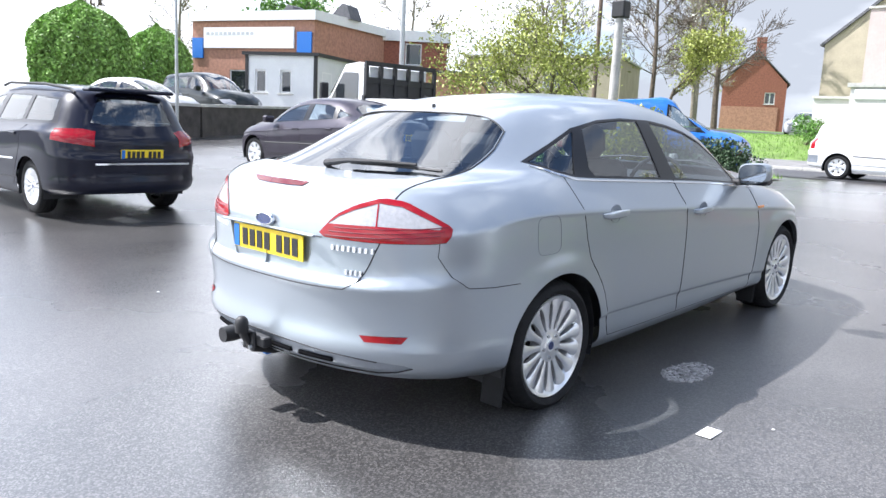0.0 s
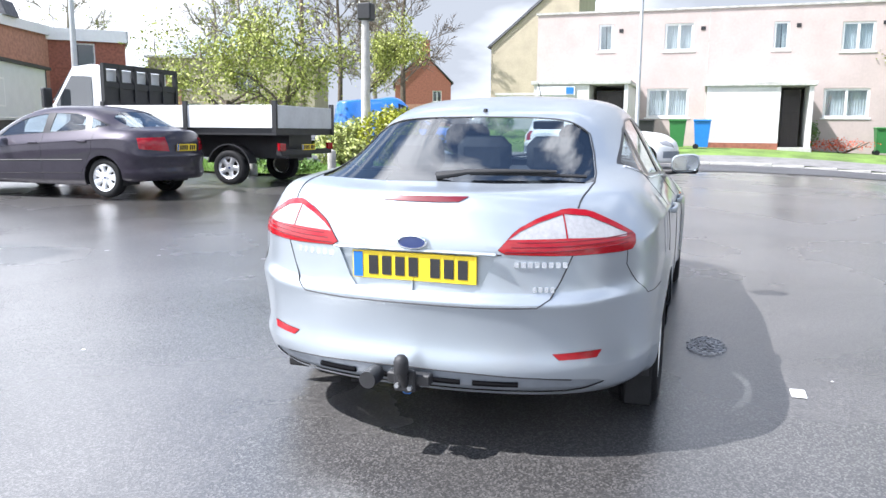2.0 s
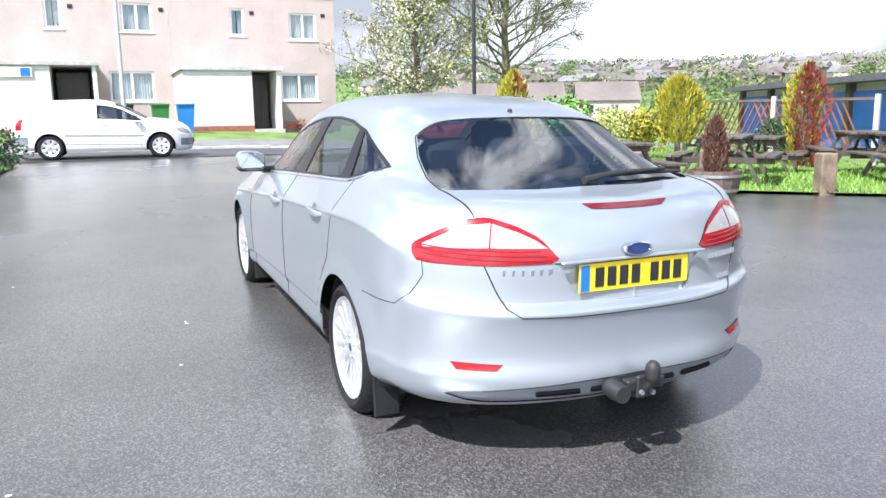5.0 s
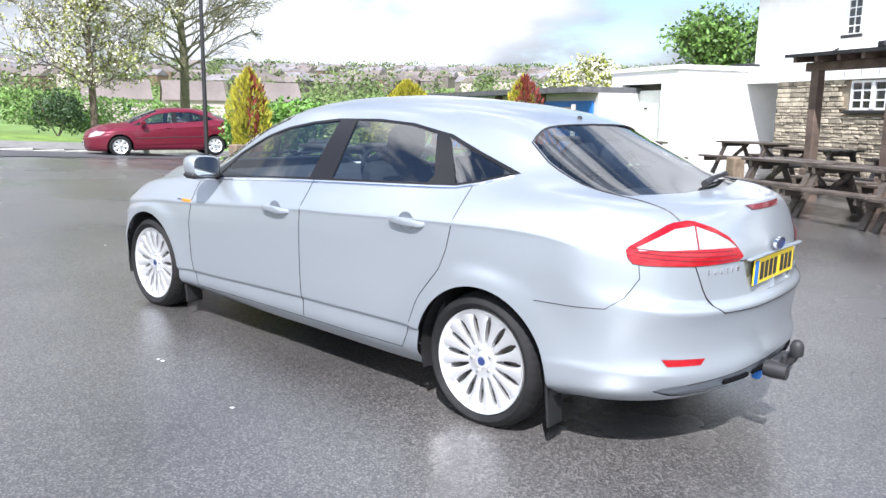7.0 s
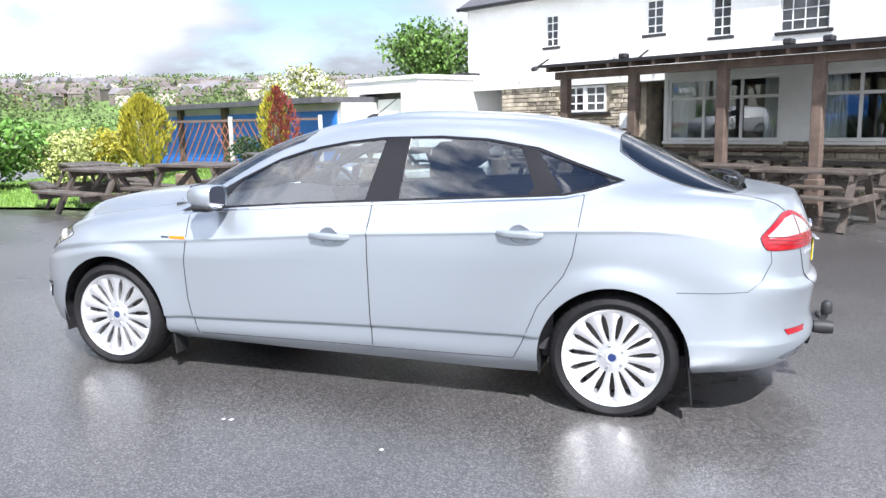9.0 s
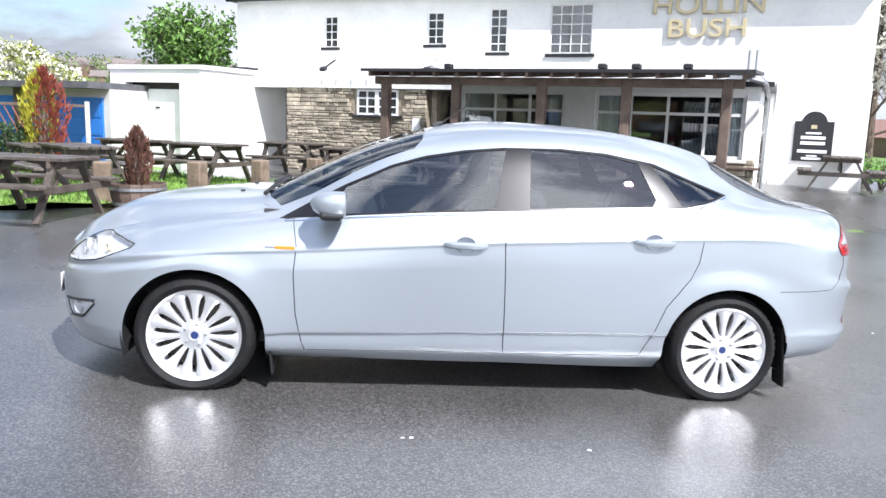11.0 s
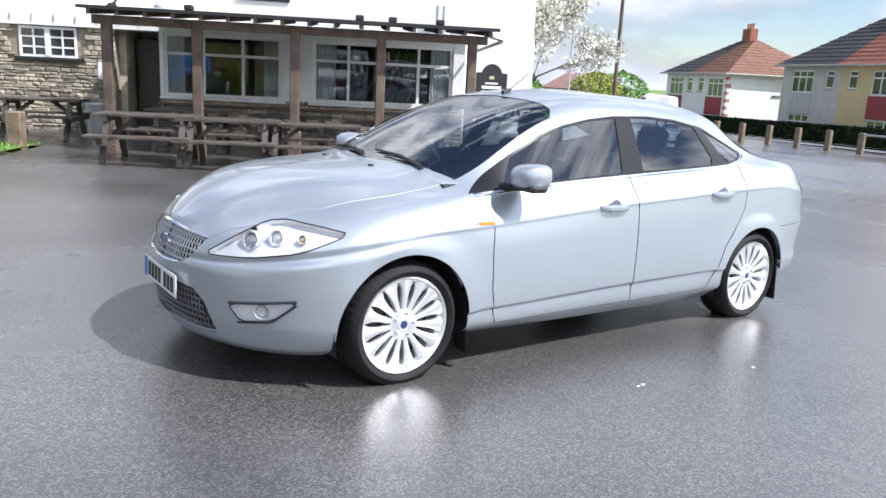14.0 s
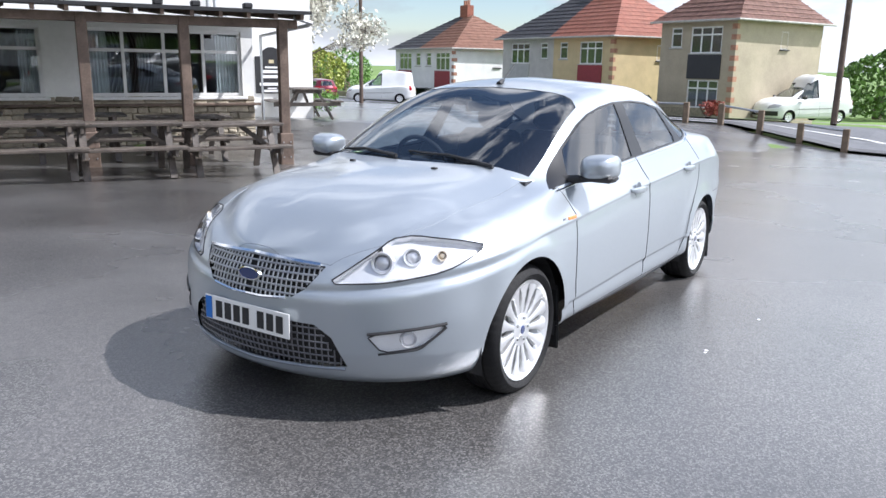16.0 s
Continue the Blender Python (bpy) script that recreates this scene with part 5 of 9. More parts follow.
    for k in range(0, 17):
        a = k * 1.9 + 0.9
        top = 0.44 if a < 23 else 0.44 - (a - 23) * 0.017
        for s in (1, -1):
            pts = []
            for z in (0.245, (0.245 + top) / 2, top):
                h = bvh.ray_cast(Vector((1.5 + 3 * math.cos(a * DEG), 3 * math.sin(a * DEG), z)), Vector((-math.cos(a * DEG), -math.sin(a * DEG), 0)))
                pts.append((h[0].x - 0.01, s * h[0].y, z))
            bm = bmesh.new()
            tube(bm, pts, 0.0035, 6)
            part("intake_bar", bm, M_GRILLE, root)
    front_arc(lambda a: 0.70 - 0.0007 * a, 0, 25, 0.012, "chrome_strip", M_CHROME, 0.0)
    front_arc(lambda a: 0.53 + max(0, a - 6) * 0.0013, 0, 15, 0.007, "chrome_strip", M_CHROME, 0.0)
    front_arc(lambda a: 0.232 + a * 0.0005, 0, 33, 0.008, "lower_lip", M_VALANCE, 0.0)
    front_arc(lambda a: 0.33 + (a - 43) * 0.002 if a < 53 else 0.35 + (a - 53) * 0.013, 42, 60, 0.005, "chrome_strip", M_PLASTIC, 0.002)
    front_arc(lambda a: 0.415 + (a - 39) * 0.002, 39, 60, 0.007, "chrome_strip", M_PLASTIC, 0.002)
    for a, z, r, m in ((43.5, 0.696, 0.048, M_PROJ), (52.5, 0.720, 0.040, M_HEADIN), (61, 0.726, 0.022, M_PALEAMBER)):
        way = Vector((-math.cos(a * DEG), -math.sin(a * DEG), 0))
        h = bvh.ray_cast(Vector((1.5 + 3 * math.cos(a * DEG), 3 * math.sin(a * DEG), z)), way)
        c = h[0] + way * 0.022
        for s in (1, -1):
            bm = bmesh.new()
            lathe(bm, [(0.0, 0.012), (r * 0.45, 0.009), (r * 0.66, 0.0), (r * 0.70, -0.006), (r * 0.74, 0.012), (r * 0.92, 0.014), (r, 0.006), (r * 1.04, -0.008)], 24, "x")
            o = part("headlight_projector", bm, m, root, smooth=True)
            o.matrix_local = pose(c.x, s * c.y, z, 0, -12, s * a * 0.6)
    for a, z in ((50, 0.395),):
        way = Vector((-math.cos(a * DEG), -math.sin(a * DEG), 0))
        c = bvh.ray_cast(Vector((1.5 + 3 * math.cos(a * DEG), 3 * math.sin(a * DEG), z)), way)[0] + way * 0.006
        for s in (1, -1):
            bm = bmesh.new()
            lathe(bm, [(0.0, 0.01), (0.02, 0.008), (0.028, 0.0), (0.034, 0.010), (0.038, -0.02)], 20, "x")
            part("fog_bulb", bm, M_PROJ, root, smooth=True).matrix_local = pose(c.x, s * c.y, z, 0, 0, s * a)
    # side indicators
    p = on(0.99, None, 0.79, "side")
    for s in (1, -1):
        part("side_indicator", boxbm(p.x - 0.055, p.x + 0.045, s * p.y - 0.005, s * p.y + 0.005, p.z - 0.011, p.z + 0.010, bevel=0.004), M_AMBER, root, "amber side indicator")
        part("side_indicator", boxbm(p.x + 0.045, p.x + 0.10, s * p.y - 0.004, s * p.y + 0.004, p.z - 0.006, p.z + 0.006, bevel=0.003), M_CHROME, root)

    # cabin
    part("cabin_floor", boxbm(-1.9, 1.15, -0.72, 0.72, 0.24, 0.30), M_INTERIOR, root)
    part("parcel_shelf", boxbm(-1.95, -1.38, -0.6, 0.6, 0.99, 1.0), M_INTERIOR, root)
    bm = bmesh.new()
    prism(bm, [(1.12, 0.55), (1.12, 0.96), (0.95, 0.965), (0.72, 0.93), (0.62, 0.86), (0.60, 0.7), (0.72, 0.55)], -0.70, 0.70, "y")
    part("dashboard", bm, M_INTERIOR, root)
    for yy in (0.36, -0.36):
        seat(root, 0.05, yy, 0.42)
        part("door_lining", boxbm(-1.1, 1.0, math.copysign(0.78, yy) - 0.02, math.copysign(0.78, yy) + 0.02, 0.3, 0.93), M_INTERIOR, root)
    for yy in (0.36, -0.36, 0.0):
        seat(root, -0.85, yy, 0.44, w=0.44, back=0.55)
    bm = bmesh.new()
    pts = [(0.0, 0.185 * math.cos(2 * math.pi * k / 28), 0.185 * math.sin(2 * math.pi * k / 28)) for k in range(29)]
    tube(bm, pts, 0.015, 8, cap=False)
    box(bm, -0.02, 0.02, -0.18, 0.18, -0.03, 0.02)
    box(bm, -0.025, 0.03, -0.07, 0.07, -0.07, 0.05)
    o = part("steering_wheel", bm, M_SEAT, root, smooth=True)
    o.matrix_local = pose(0.50, -0.36, 0.93, 0, 24, 0)
    part("inner_mirror", boxbm(0.36, 0.39, -0.11, 0.11, 1.27, 1.33, bevel=0.01), M_PLASTIC, root)
    return root



M_VALANCE = mat("grey lower trim", (0.24, 0.265, 0.30), 0.4, metal=0.4, vary=0.1)
M_HEADIN = mat("headlight bowl", (0.84, 0.84, 0.85), 0.22, metal=0.3, vary=0.05, scale=18)
M_PALEAMBER = mat("pale amber lens", (0.74, 0.62, 0.46), 0.15, coat=1.0)
M_PROJ = mat("projector glass", (0.60, 0.60, 0.62), 0.10, metal=0.4, coat=0.6)
M_GRILLE = mat("grille grey", (0.14, 0.14, 0.15), 0.35, metal=0.4)
main_car()


# ---- buildings ----
def wall_bm(bm, x0, x1, z0, z1, y0, y1, holes=(), mi=0):
    """A wall along x with openings (x0, x1, z0, z1) right through it."""
    xs = sorted({x0, x1, *(h[0] for h in holes), *(h[1] for h in holes)})
    zs = sorted({z0, z1, *(h[2] for h in holes), *(h[3] for h in holes)})
    for a, b in zip(xs, xs[1:]):
        run = None
        for c, d in zip(zs, zs[1:]):
            m, n = (a + b) / 2, (c + d) / 2
            if any(h[0] < m < h[1] and h[2] < n < h[3] for h in holes):
                if run:
                    box(bm, a, b, y0, y1, *run, mi=mi)
                run = None
            else:
                run = (run[0], d) if run else (c, d)
        if run:
            box(bm, a, b, y0, y1, *run, mi=mi)
    bmesh.ops.remove_doubles(bm, verts=bm.verts, dist=1e-5)
    return bm


def window(parent, x0, x1, z0, z1, y, face=1, cols=2, rows=1, transom=None, frame=0.05, bar=0.03, sill=None, lintel=None,
           pane=None, curtain=0.0, depth=0.06, back=None, sill_mat=None, name="window"):
    """A framed window in the wall plane at y; face: which way along y is outside."""
    pane = pane or M_DARKGLASS
    f = face
    bm = bmesh.new()
    ya, yb = sorted((y - f * depth, y))
    for a, b, c, d in ((x0, x1, z0, z0 + frame), (x0, x1, z1 - frame, z1), (x0, x0 + frame, z0 + frame, z1 - frame), (x1 - frame, x1, z0 + frame, z1 - frame)):
        box(bm, a, b, ya, yb, c, d)
    w = part(name, bm, M_UPVC, parent)
    zt = z0 + (z1 - z0) * transom if transom else None
    yc = y - f * depth * 0.5
    for i in range(1, cols):
        xm = x0 + (x1 - x0) * i / cols
        part("glazing_bar", boxbm(xm - bar, xm + bar, min(ya, yb) + 0.006, max(ya, yb) - 0.006, z0 + frame, z1 - frame), M_UPVC, w)
    zl = [zt] if zt else [z0 + (z1 - z0) * j / rows for j in range(1, rows)]
    for zz in zl:
        part("glazing_bar", boxbm(x0 + frame, x1 - frame, min(ya, yb) + 0.01, max(ya, yb) - 0.01, zz - bar, zz + bar), M_UPVC, w)
    part("pane", boxbm(x0 + frame, x1 - frame, yc - 0.004, yc + 0.004, z0 + frame, z1 - frame), pane, w)
    if curtain:
        yi = y - f * (depth + 0.10)
        for s, e in ((x0 + 0.04, x0 + (x1 - x0) * curtain), (x1 - (x1 - x0) * curtain, x1 - 0.04)):
            bm = bmesh.new()
            n = 24
            vs = []
            for k in range(n + 1):
                xx = s + (e - s) * k / n
                yy = yi + 0.025 * math.sin(k * 1.9)
                vs.append((bm.verts.new((xx, yy, z0)), bm.verts.new((xx, yy, z1))))
            for a, b in zip(vs, vs[1:]):
                bm.faces.new((a[0], b[0], b[1], a[1]))
            part("curtain", bm, M_CURTAIN, w, smooth=True)
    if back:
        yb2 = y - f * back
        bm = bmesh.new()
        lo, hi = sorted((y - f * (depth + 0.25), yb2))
        # added backing board; the unlit depth of the room is in its dark colour
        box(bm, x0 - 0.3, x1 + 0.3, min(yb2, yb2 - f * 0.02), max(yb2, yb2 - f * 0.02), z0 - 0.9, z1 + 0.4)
        part("room_back", bm, M_ROOMSHADE, w)
    if sill:
        part("sill", boxbm(x0 - 0.09, x1 + 0.09, *sorted((y - f * 0.03, y + f * 0.09)), z0 - sill, z0, bevel=0.01), sill_mat or M_BLACK, w)
    if lintel:
        part("lintel", boxbm(x0 - 0.14, x1 + 0.14, *sorted((y - f * 0.03, y + f * 0.03)), z1 + 0.02, z1 + 0.02 + lintel, bevel=0.008), M_BLACK, w)
    return w


def pub():
    rng = random.Random(5)
    root = thing("public_house", Matrix.Rotation(radians(-29), 4, "Z"), "white-rendered two-storey pub with stone wing and flat-roofed garage", "pub")
    # main block
    U = -14.75
    wins = [(9.97, 10.41, 3.41, 4.27), (6.70, 7.19, 3.46, 4.30), (4.93, 5.41, 3.25, 4.35), (2.73, 3.80, 3.21, 4.40)]
    bm = wall_bm(bmesh.new(), -3.42, 13.45, -1.2, 4.78, U - 0.3, U, wins)
    part("wall", bm, M_WHITE, root)
    part("end_wall", boxbm(-3.42, -3.12, U - 7.5, U - 0.3, -1.2, 4.78), M_WHITE, root)
    part("end_wall", boxbm(13.15, 13.45, U - 7.5, U - 0.3, -1.2, 4.78), M_WHITE, root)
    part("back_wall", boxbm(-3.12, 13.15, U - 7.5, U - 7.2, -1.2, 4.78), M_WHITE, root)
    part("wall_ledge", boxbm(-3.45, -1.55, U, U + 0.03, -1.2, 2.56, bevel=0.01), M_WHITE, root)
    bm = bmesh.new()
    prism(bm, [(U + 0.28, 4.74), (U + 0.28, 4.80), (U - 3.7, 7.0), (U - 7.7, 4.80), (U - 7.7, 4.74)], -3.6, 13.62, "x")
    part("roof", bm, M_SLATE, root)
    bm = bmesh.new()
    tube(bm, [(13.6, U + 0.30, 4.76), (-3.6, U + 0.30, 4.72)], 0.055, 8)
    part("gutter", bm, M_BLACK, root)
    for i, (a, b, c, d) in enumerate(wins):
        window(root, a, b, c, d, U - 0.04, 1, cols=(2, 2, 2, 4)[i], rows=(4, 4, 5, 5)[i], frame=0.035, bar=0.011, sill=0.08, lintel=0.10, pane=M_DARKGLASS)
    # stone wing
    S = -12.5
    bm = wall_bm(bmesh.new(), 6.10, 10.10, -0.5, 2.19, S - 0.3, S - 0.05, [(6.87, 8.02, 1.55, 2.17)])
    stone = part("stone_wall", bm, M_MORTAR, root, "coursed buff sandstone wall")
    meshes = []
    for k in range(10):
        w = 0.12 + 0.026 * k
        b = bmesh.new()
        box(b, -w / 2, w / 2, 0, 0.07, -0.048, 0.048, bevel=0.012)
        for v in b.verts:
            v.co += Vector((rng.uniform(-0.012, 0.012), rng.uniform(-0.012, 0.014), rng.uniform(-0.008, 0.008)))
        me = bpy.data.meshes.new("stone")
        b.to_mesh(me)
        b.free()
        me.materials.append(M_STONE)
        meshes.append((w, me))
    z, count = 0.02, 0
    rest = bmesh.new()
    while z < 2.15:
        h = rng.choice((0.055, 0.07, 0.085, 0.105))
        x = 6.10
        while x < 10.06:
            w, me = rng.choice(meshes)
            xe = min(x + w, 10.10)
            ww = xe - x
            if ww > 0.05 and not (xe > 6.80 and x < 8.08 and z + h > 1.47):
                if count < 290:
                    o = new("stone", me)
                    o.parent = stone
                    o.matrix_local = Matrix.Translation((x + ww / 2, S - 0.055 + rng.uniform(-0.01, 0.015), z + h / 2)) @ Matrix.Diagonal(((ww - 0.015) / w, 1, (h - 0.014) / 0.096, 1))
                    count += 1
                else:
                    box(rest, x + 0.007, xe - 0.007, S - 0.055, S + 0.015 + rng.uniform(-0.01, 0.015), z + 0.007, z + h - 0.007, bevel=0.01)
            x = xe
        z += h
    tagged(part("stonework", rest, M_STONE, stone), kind="stuff")
    window(root, 6.87, 8.02, 1.55, 2.17, S - 0.02, 1, cols=4, rows=3, frame=0.05, bar=0.018, sill=0.07, pane=M_DARKGLASS)
    part("window_post", boxbm(7.40, 7.50, S - 0.06, S + 0.0, 1.58, 2.14), M_UPVC, root)
    bm = boxbm(4.6, 11.1, S - 0.3, S + 0.06, 2.19, 2.52, bevel=0.01)
    box(bm, 4.6, 11.1, U - 0.05, S - 0.3, 2.40, 2.50)
    part("fascia_band", bm, M_WHITE, root, "white parapet band")
    for k in range(14):
        bm = bmesh.new()
        tube(bm, [(10.7 - k * 0.43, S + 0.08, 2.42), (10.7 - k * 0.43, S + 0.08, 2.30)], 0.012, 6)
        part("string_light", bm, M_TRAYGREY, root)
    # covered doorway
    bm = boxbm(10.10, 11.1, S - 1.6, S - 1.4, -0.5, 2.3)
    box(bm, 9.95, 10.1, S - 1.4, S - 0.3, -0.5, 2.3)
    part("porch_wall", bm, M_WHITE, root)
    part("side_door", boxbm(10.12, 10.62, S - 1.4, S - 1.34, 0.05, 2.05, bevel=0.01), M_DOORDK, root)
    part("door_post", boxbm(10.10, 10.2, S - 0.25, S - 0.1, -0.3, 2.19), M_DOORDK, root)
    # garage
    Gp = -10.4
    bm = wall_bm(bmesh.new(), 11.1, 14.0, -0.5, 2.52, Gp - 0.25, Gp, [(11.75, 13.5, -0.5, 2.18)])
    part("garage_wall", bm, M_WHITE, root)
    part("garage_side", boxbm(11.1, 11.35, U, Gp - 0.25, -0.5, 2.52), M_WHITE, root)
    part("garage_side", boxbm(13.75, 14.0, U, Gp - 0.25, -0.5, 2.52), M_WHITE, root)
    bm = bmesh.new()
    prism(bm, [(U, 2.50), (Gp + 0.04, 2.50), (Gp + 0.04, 2.60), (U, 2.62)], 11.05, 14.05, "x")
    part("garage_roof", bm, M_WHITE, root)
    g = part("garage_door", boxbm(11.75, 13.5, Gp - 0.24, Gp - 0.19, -0.2, 2.02), M_WHITE, root, "white up-and-over garage door")
    for k in range(4):
        part("door_panel", boxbm(11.80, 13.45, Gp - 0.19, Gp - 0.18, 0.05 + k * 0.49, 0.50 + k * 0.49, bevel=0.004), M_WHITE, g)
    part("handle", boxbm(12.55, 12.67, Gp - 0.18, Gp - 0.15, 1.55, 1.59), M_BLACK, g)
    # dark block added behind the gap over the door, shade as colour
    part("garage_lintel_gap", boxbm(11.75, 13.5, Gp - 0.45, Gp - 0.25, 1.9, 2.18), M_ROOMSHADE, root)
    part("roof_vent", boxbm(11.5, 12.1, -13.2, -12.7, 2.6, 2.72, bevel=0.02), M_BLACK, root)
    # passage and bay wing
    # black sheet at the passage's back: the gap's shade is put into its colour
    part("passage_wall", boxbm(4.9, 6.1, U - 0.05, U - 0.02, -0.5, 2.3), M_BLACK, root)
    part("passage_door", boxbm(5.15, 5.90, S - 0.95, S - 0.9, 0.0, 2.05, bevel=0.01), M_DOORDK, root)
    part("passage_side", boxbm(5.95, 6.1, S - 1.6, S - 0.3, -0.5, 2.25), M_STONE, root)
    B = -12.1
    bays = [(2.60, 5.02, 0.88, 2.18), (-1.08, 1.94, 0.88, 2.18)]
    bm = wall_bm(bmesh.new(), -1.32, 5.10, 0.84, 2.32, B - 0.3, B, bays)
    part("bay_wall", bm, M_WHITE, root)
    part("bay_side", boxbm(-1.32, -1.12, U, B - 0.3, -1.2, 2.32), M_WHITE, root)
    part("bay_side", boxbm(4.85, 5.10, U, B - 0.3, -1.2, 2.32), M_WHITE, root)
    bm = boxbm(-1.55, 5.05, U, B + 0.1, 2.32, 2.42)
    part("flat_roof", bm, M_BLACK, root)
    plinth = part("plinth", boxbm(-1.32, 5.10, B - 0.3, B - 0.04, -1.2, 0.84), M_MORTAR, root, "rough stone plinth under the bays")
    z = -0.3
    while z < 0.80:
        h = rng.choice((0.08, 0.10, 0.13))
        x = -1.32
        while x < 5.08:
            w, me = rng.choice(meshes)
            ww = min(x + w * 1.2, 5.10) - x
            if ww > 0.05:
                o = new("stone", me)
                o.parent = plinth
                o.matrix_local = Matrix.Translation((x + ww / 2, B - 0.05 + rng.uniform(-0.008, 0.012), z + h / 2)) @ Matrix.Diagonal(((ww - 0.015) / w, 1, (h - 0.014) / 0.096, 1))
            x += ww
        z += h
    for (a, b, c, d), n in zip(bays, (3, 4)):
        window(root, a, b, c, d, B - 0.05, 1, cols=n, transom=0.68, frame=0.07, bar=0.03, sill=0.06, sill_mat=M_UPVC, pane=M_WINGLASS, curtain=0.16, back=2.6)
    part("ledge", boxbm(-1.42, 5.12, B - 0.02, B + 0.16, 0.70, 0.75, bevel=0.008), M_WOODP, root, "weathered timber ledge under the windows")
    # boards and lamps
    board = part("sign_board", boxbm(-2.80, -2.0, U + 0.035, U + 0.07, 0.84, 1.72, bevel=0.01), M_BLACK, root, "black arched sign board with white lines")
    bm = bmesh.new()
    lathe(bm, [(0.0, 0.035), (0.26, 0.035), (0.26, 0.0)], 24, "y")
    o = part("board_crown", bm, M_BLACK, board)
    o.matrix_local = pose(-2.4, U + 0.036, 1.68)
    for z, w, h in ((1.60, 0.12, 0.08), (1.46, 0.32, 0.04), (1.36, 0.5, 0.07), (1.24, 0.5, 0.07), (1.06, 0.6, 0.07), (0.96, 0.22, 0.03), (0.90, 0.4, 0.05)):
        part("text_bar", boxbm(-2.4 - w / 2, -2.4 + w / 2, U + 0.07, U + 0.074, z - h / 2, z + h / 2), M_GOLD if z > 1.5 else M_SIGNW, board)
    for word, x1, x0, zb, size in (("HOLLIN", 1.34, -1.10, 4.10, 0.60), ("BUSH", 0.97, -0.74, 3.57, 0.58)):
        cu = bpy.data.curves.new("lettering", "FONT")
        cu.body, cu.size, cu.extrude, cu.bevel_depth = word, size, 0.02, 0.004
        t = new("lettering", cu)
        bpy.context.view_layer.update()
        k = abs(x1 - x0) / max(t.dimensions.x, 0.1)
        me = bpy.data.meshes.new_from_object(t.evaluated_get(bpy.context.evaluated_depsgraph_get()))
        bpy.data.objects.remove(t)
        me.materials.clear()
        me.materials.append(M_GOLD)
        o = new("lettering", me)
        o.parent = root
        o["label"] = "raised gold lettering"
        o.matrix_local = Matrix.Translation((x1, U + 0.05, zb)) @ Matrix.Rotation(math.pi, 4, "Z") @ Matrix.Rotation(math.pi / 2, 4, "X") @ Matrix.Diagonal((k, 1, 1, 1))
    for s, z in ((8.05, 2.72), (5.15, 2.72)):
        bm = boxbm(-0.09, 0.09, 0.05, 0.2, -0.05, 0.05, bevel=0.02)
        box(bm, -0.02, 0.02, -0.5, 0.08, -0.02, 0.02)
        o = part("floodlight", bm, M_BLACK, root)
        o.matrix_local = pose(s + 1.0, S - 0.2, z, -25)
    bm = bmesh.new()
    for dx in (0.0, 0.16):
        tube(bm, [(-1.1 + dx, U + 0.2, 2.3), (-1.1 + dx, U + 0.2, 3.25)], 0.045, 10)
    tube(bm, [(-1.3, U + 0.15, 2.62), (-1.2, U + 0.3, 2.7), (-1.35, U + 0.4, 2.55)], 0.02, 8)
    part("flue_pipe", bm, M_TRAYGREY, root, smooth=True)
    part("notice", boxbm(6.25, 6.45, S + 0.02, S + 0.03, 1.15, 1.5), M_SIGNW, root, "pale printed notice")
    # veranda
    vr = thing("timber_veranda", Matrix.Rotation(radians(-29), 4, "Z"), "weathered brown timber veranda with dark felt roof", "veranda")
    P = -8.6
    for s in (5.1, 3.67, 2.07, 0.62, -0.95):
        wx = s * 0.8746 + P * 0.4848
        wy = -s * 0.4848 + P * 0.8746
        g0 = gz(wx, wy)
        part("post", boxbm(s - 0.078, s + 0.078, P - 0.078, P + 0.078, g0 - 0.1, 2.26, bevel=0.012), M_WOODP, vr)
        bm = boxbm(s - 0.11, s + 0.11, P - 0.11, P + 0.11, g0, g0 + 0.55, bevel=0.012)
        part("post_foot", bm, M_WOODP, vr)
        for dz in (0.15, 0.4):
            for dx in (-0.06, 0.06):
                bm = bmesh.new()
                lathe(bm, [(0.0, 0.012), (0.012, 0.01), (0.014, 0.0)], 8, "y")
                part("bolt", bm, M_STEEL, vr).matrix_local = pose(s + dx, P + 0.11, g0 + dz)
    part("front_beam", boxbm(-1.2, 5.32, P - 0.06, P + 0.06, 2.12, 2.26, bevel=0.01), M_WOODP, vr)
    bm = bmesh.new()
    prism(bm, [(P + 0.38, 2.33), (P + 0.38, 2.385), (B, 2.60), (B, 2.54)], -1.35, 5.45, "x")
    part("roof_sheet", bm, M_BLACK, vr)
    for k in range(16):
        s = -1.2 + k * 0.432
        bm = boxbm(s - 0.03, s + 0.03, P - 2.4, P + 0.33, 2.27, 2.36, Matrix.Translation((0, P, 2.3)) @ Matrix.Rotation(radians(-4), 4, "X") @ Matrix.Translation((0, -P, -2.3)))
        part("rafter", bm, M_WOODP, vr)
    for s in (3.75, 1.0, 0.45, -0.35):
        part("roof_lamp", boxbm(s - 0.07, s + 0.07, P + 0.12, P + 0.28, 2.39, 2.48, bevel=0.02), M_BLACK, vr)
    bm = bmesh.new()
    lathe(bm, [(0.09, 2.38), (0.09, 2.42), (0.05, 2.46), (0.03, 2.52), (0.0, 2.58)], 12)
    part("finial", bm, M_TRAYGREY, vr).matrix_local = pose(4.4, P - 0.6, 0.08)
    bm = bmesh.new()
    tube(bm, [(-1.15, P + 0.02, 2.3), (-1.45, P + 0.02, 2.22), (-1.5, P - 0.3, 2.2), (-1.48, B + 0.05, 2.1), (-1.48, B + 0.05, 0.0)], 0.035, 8)
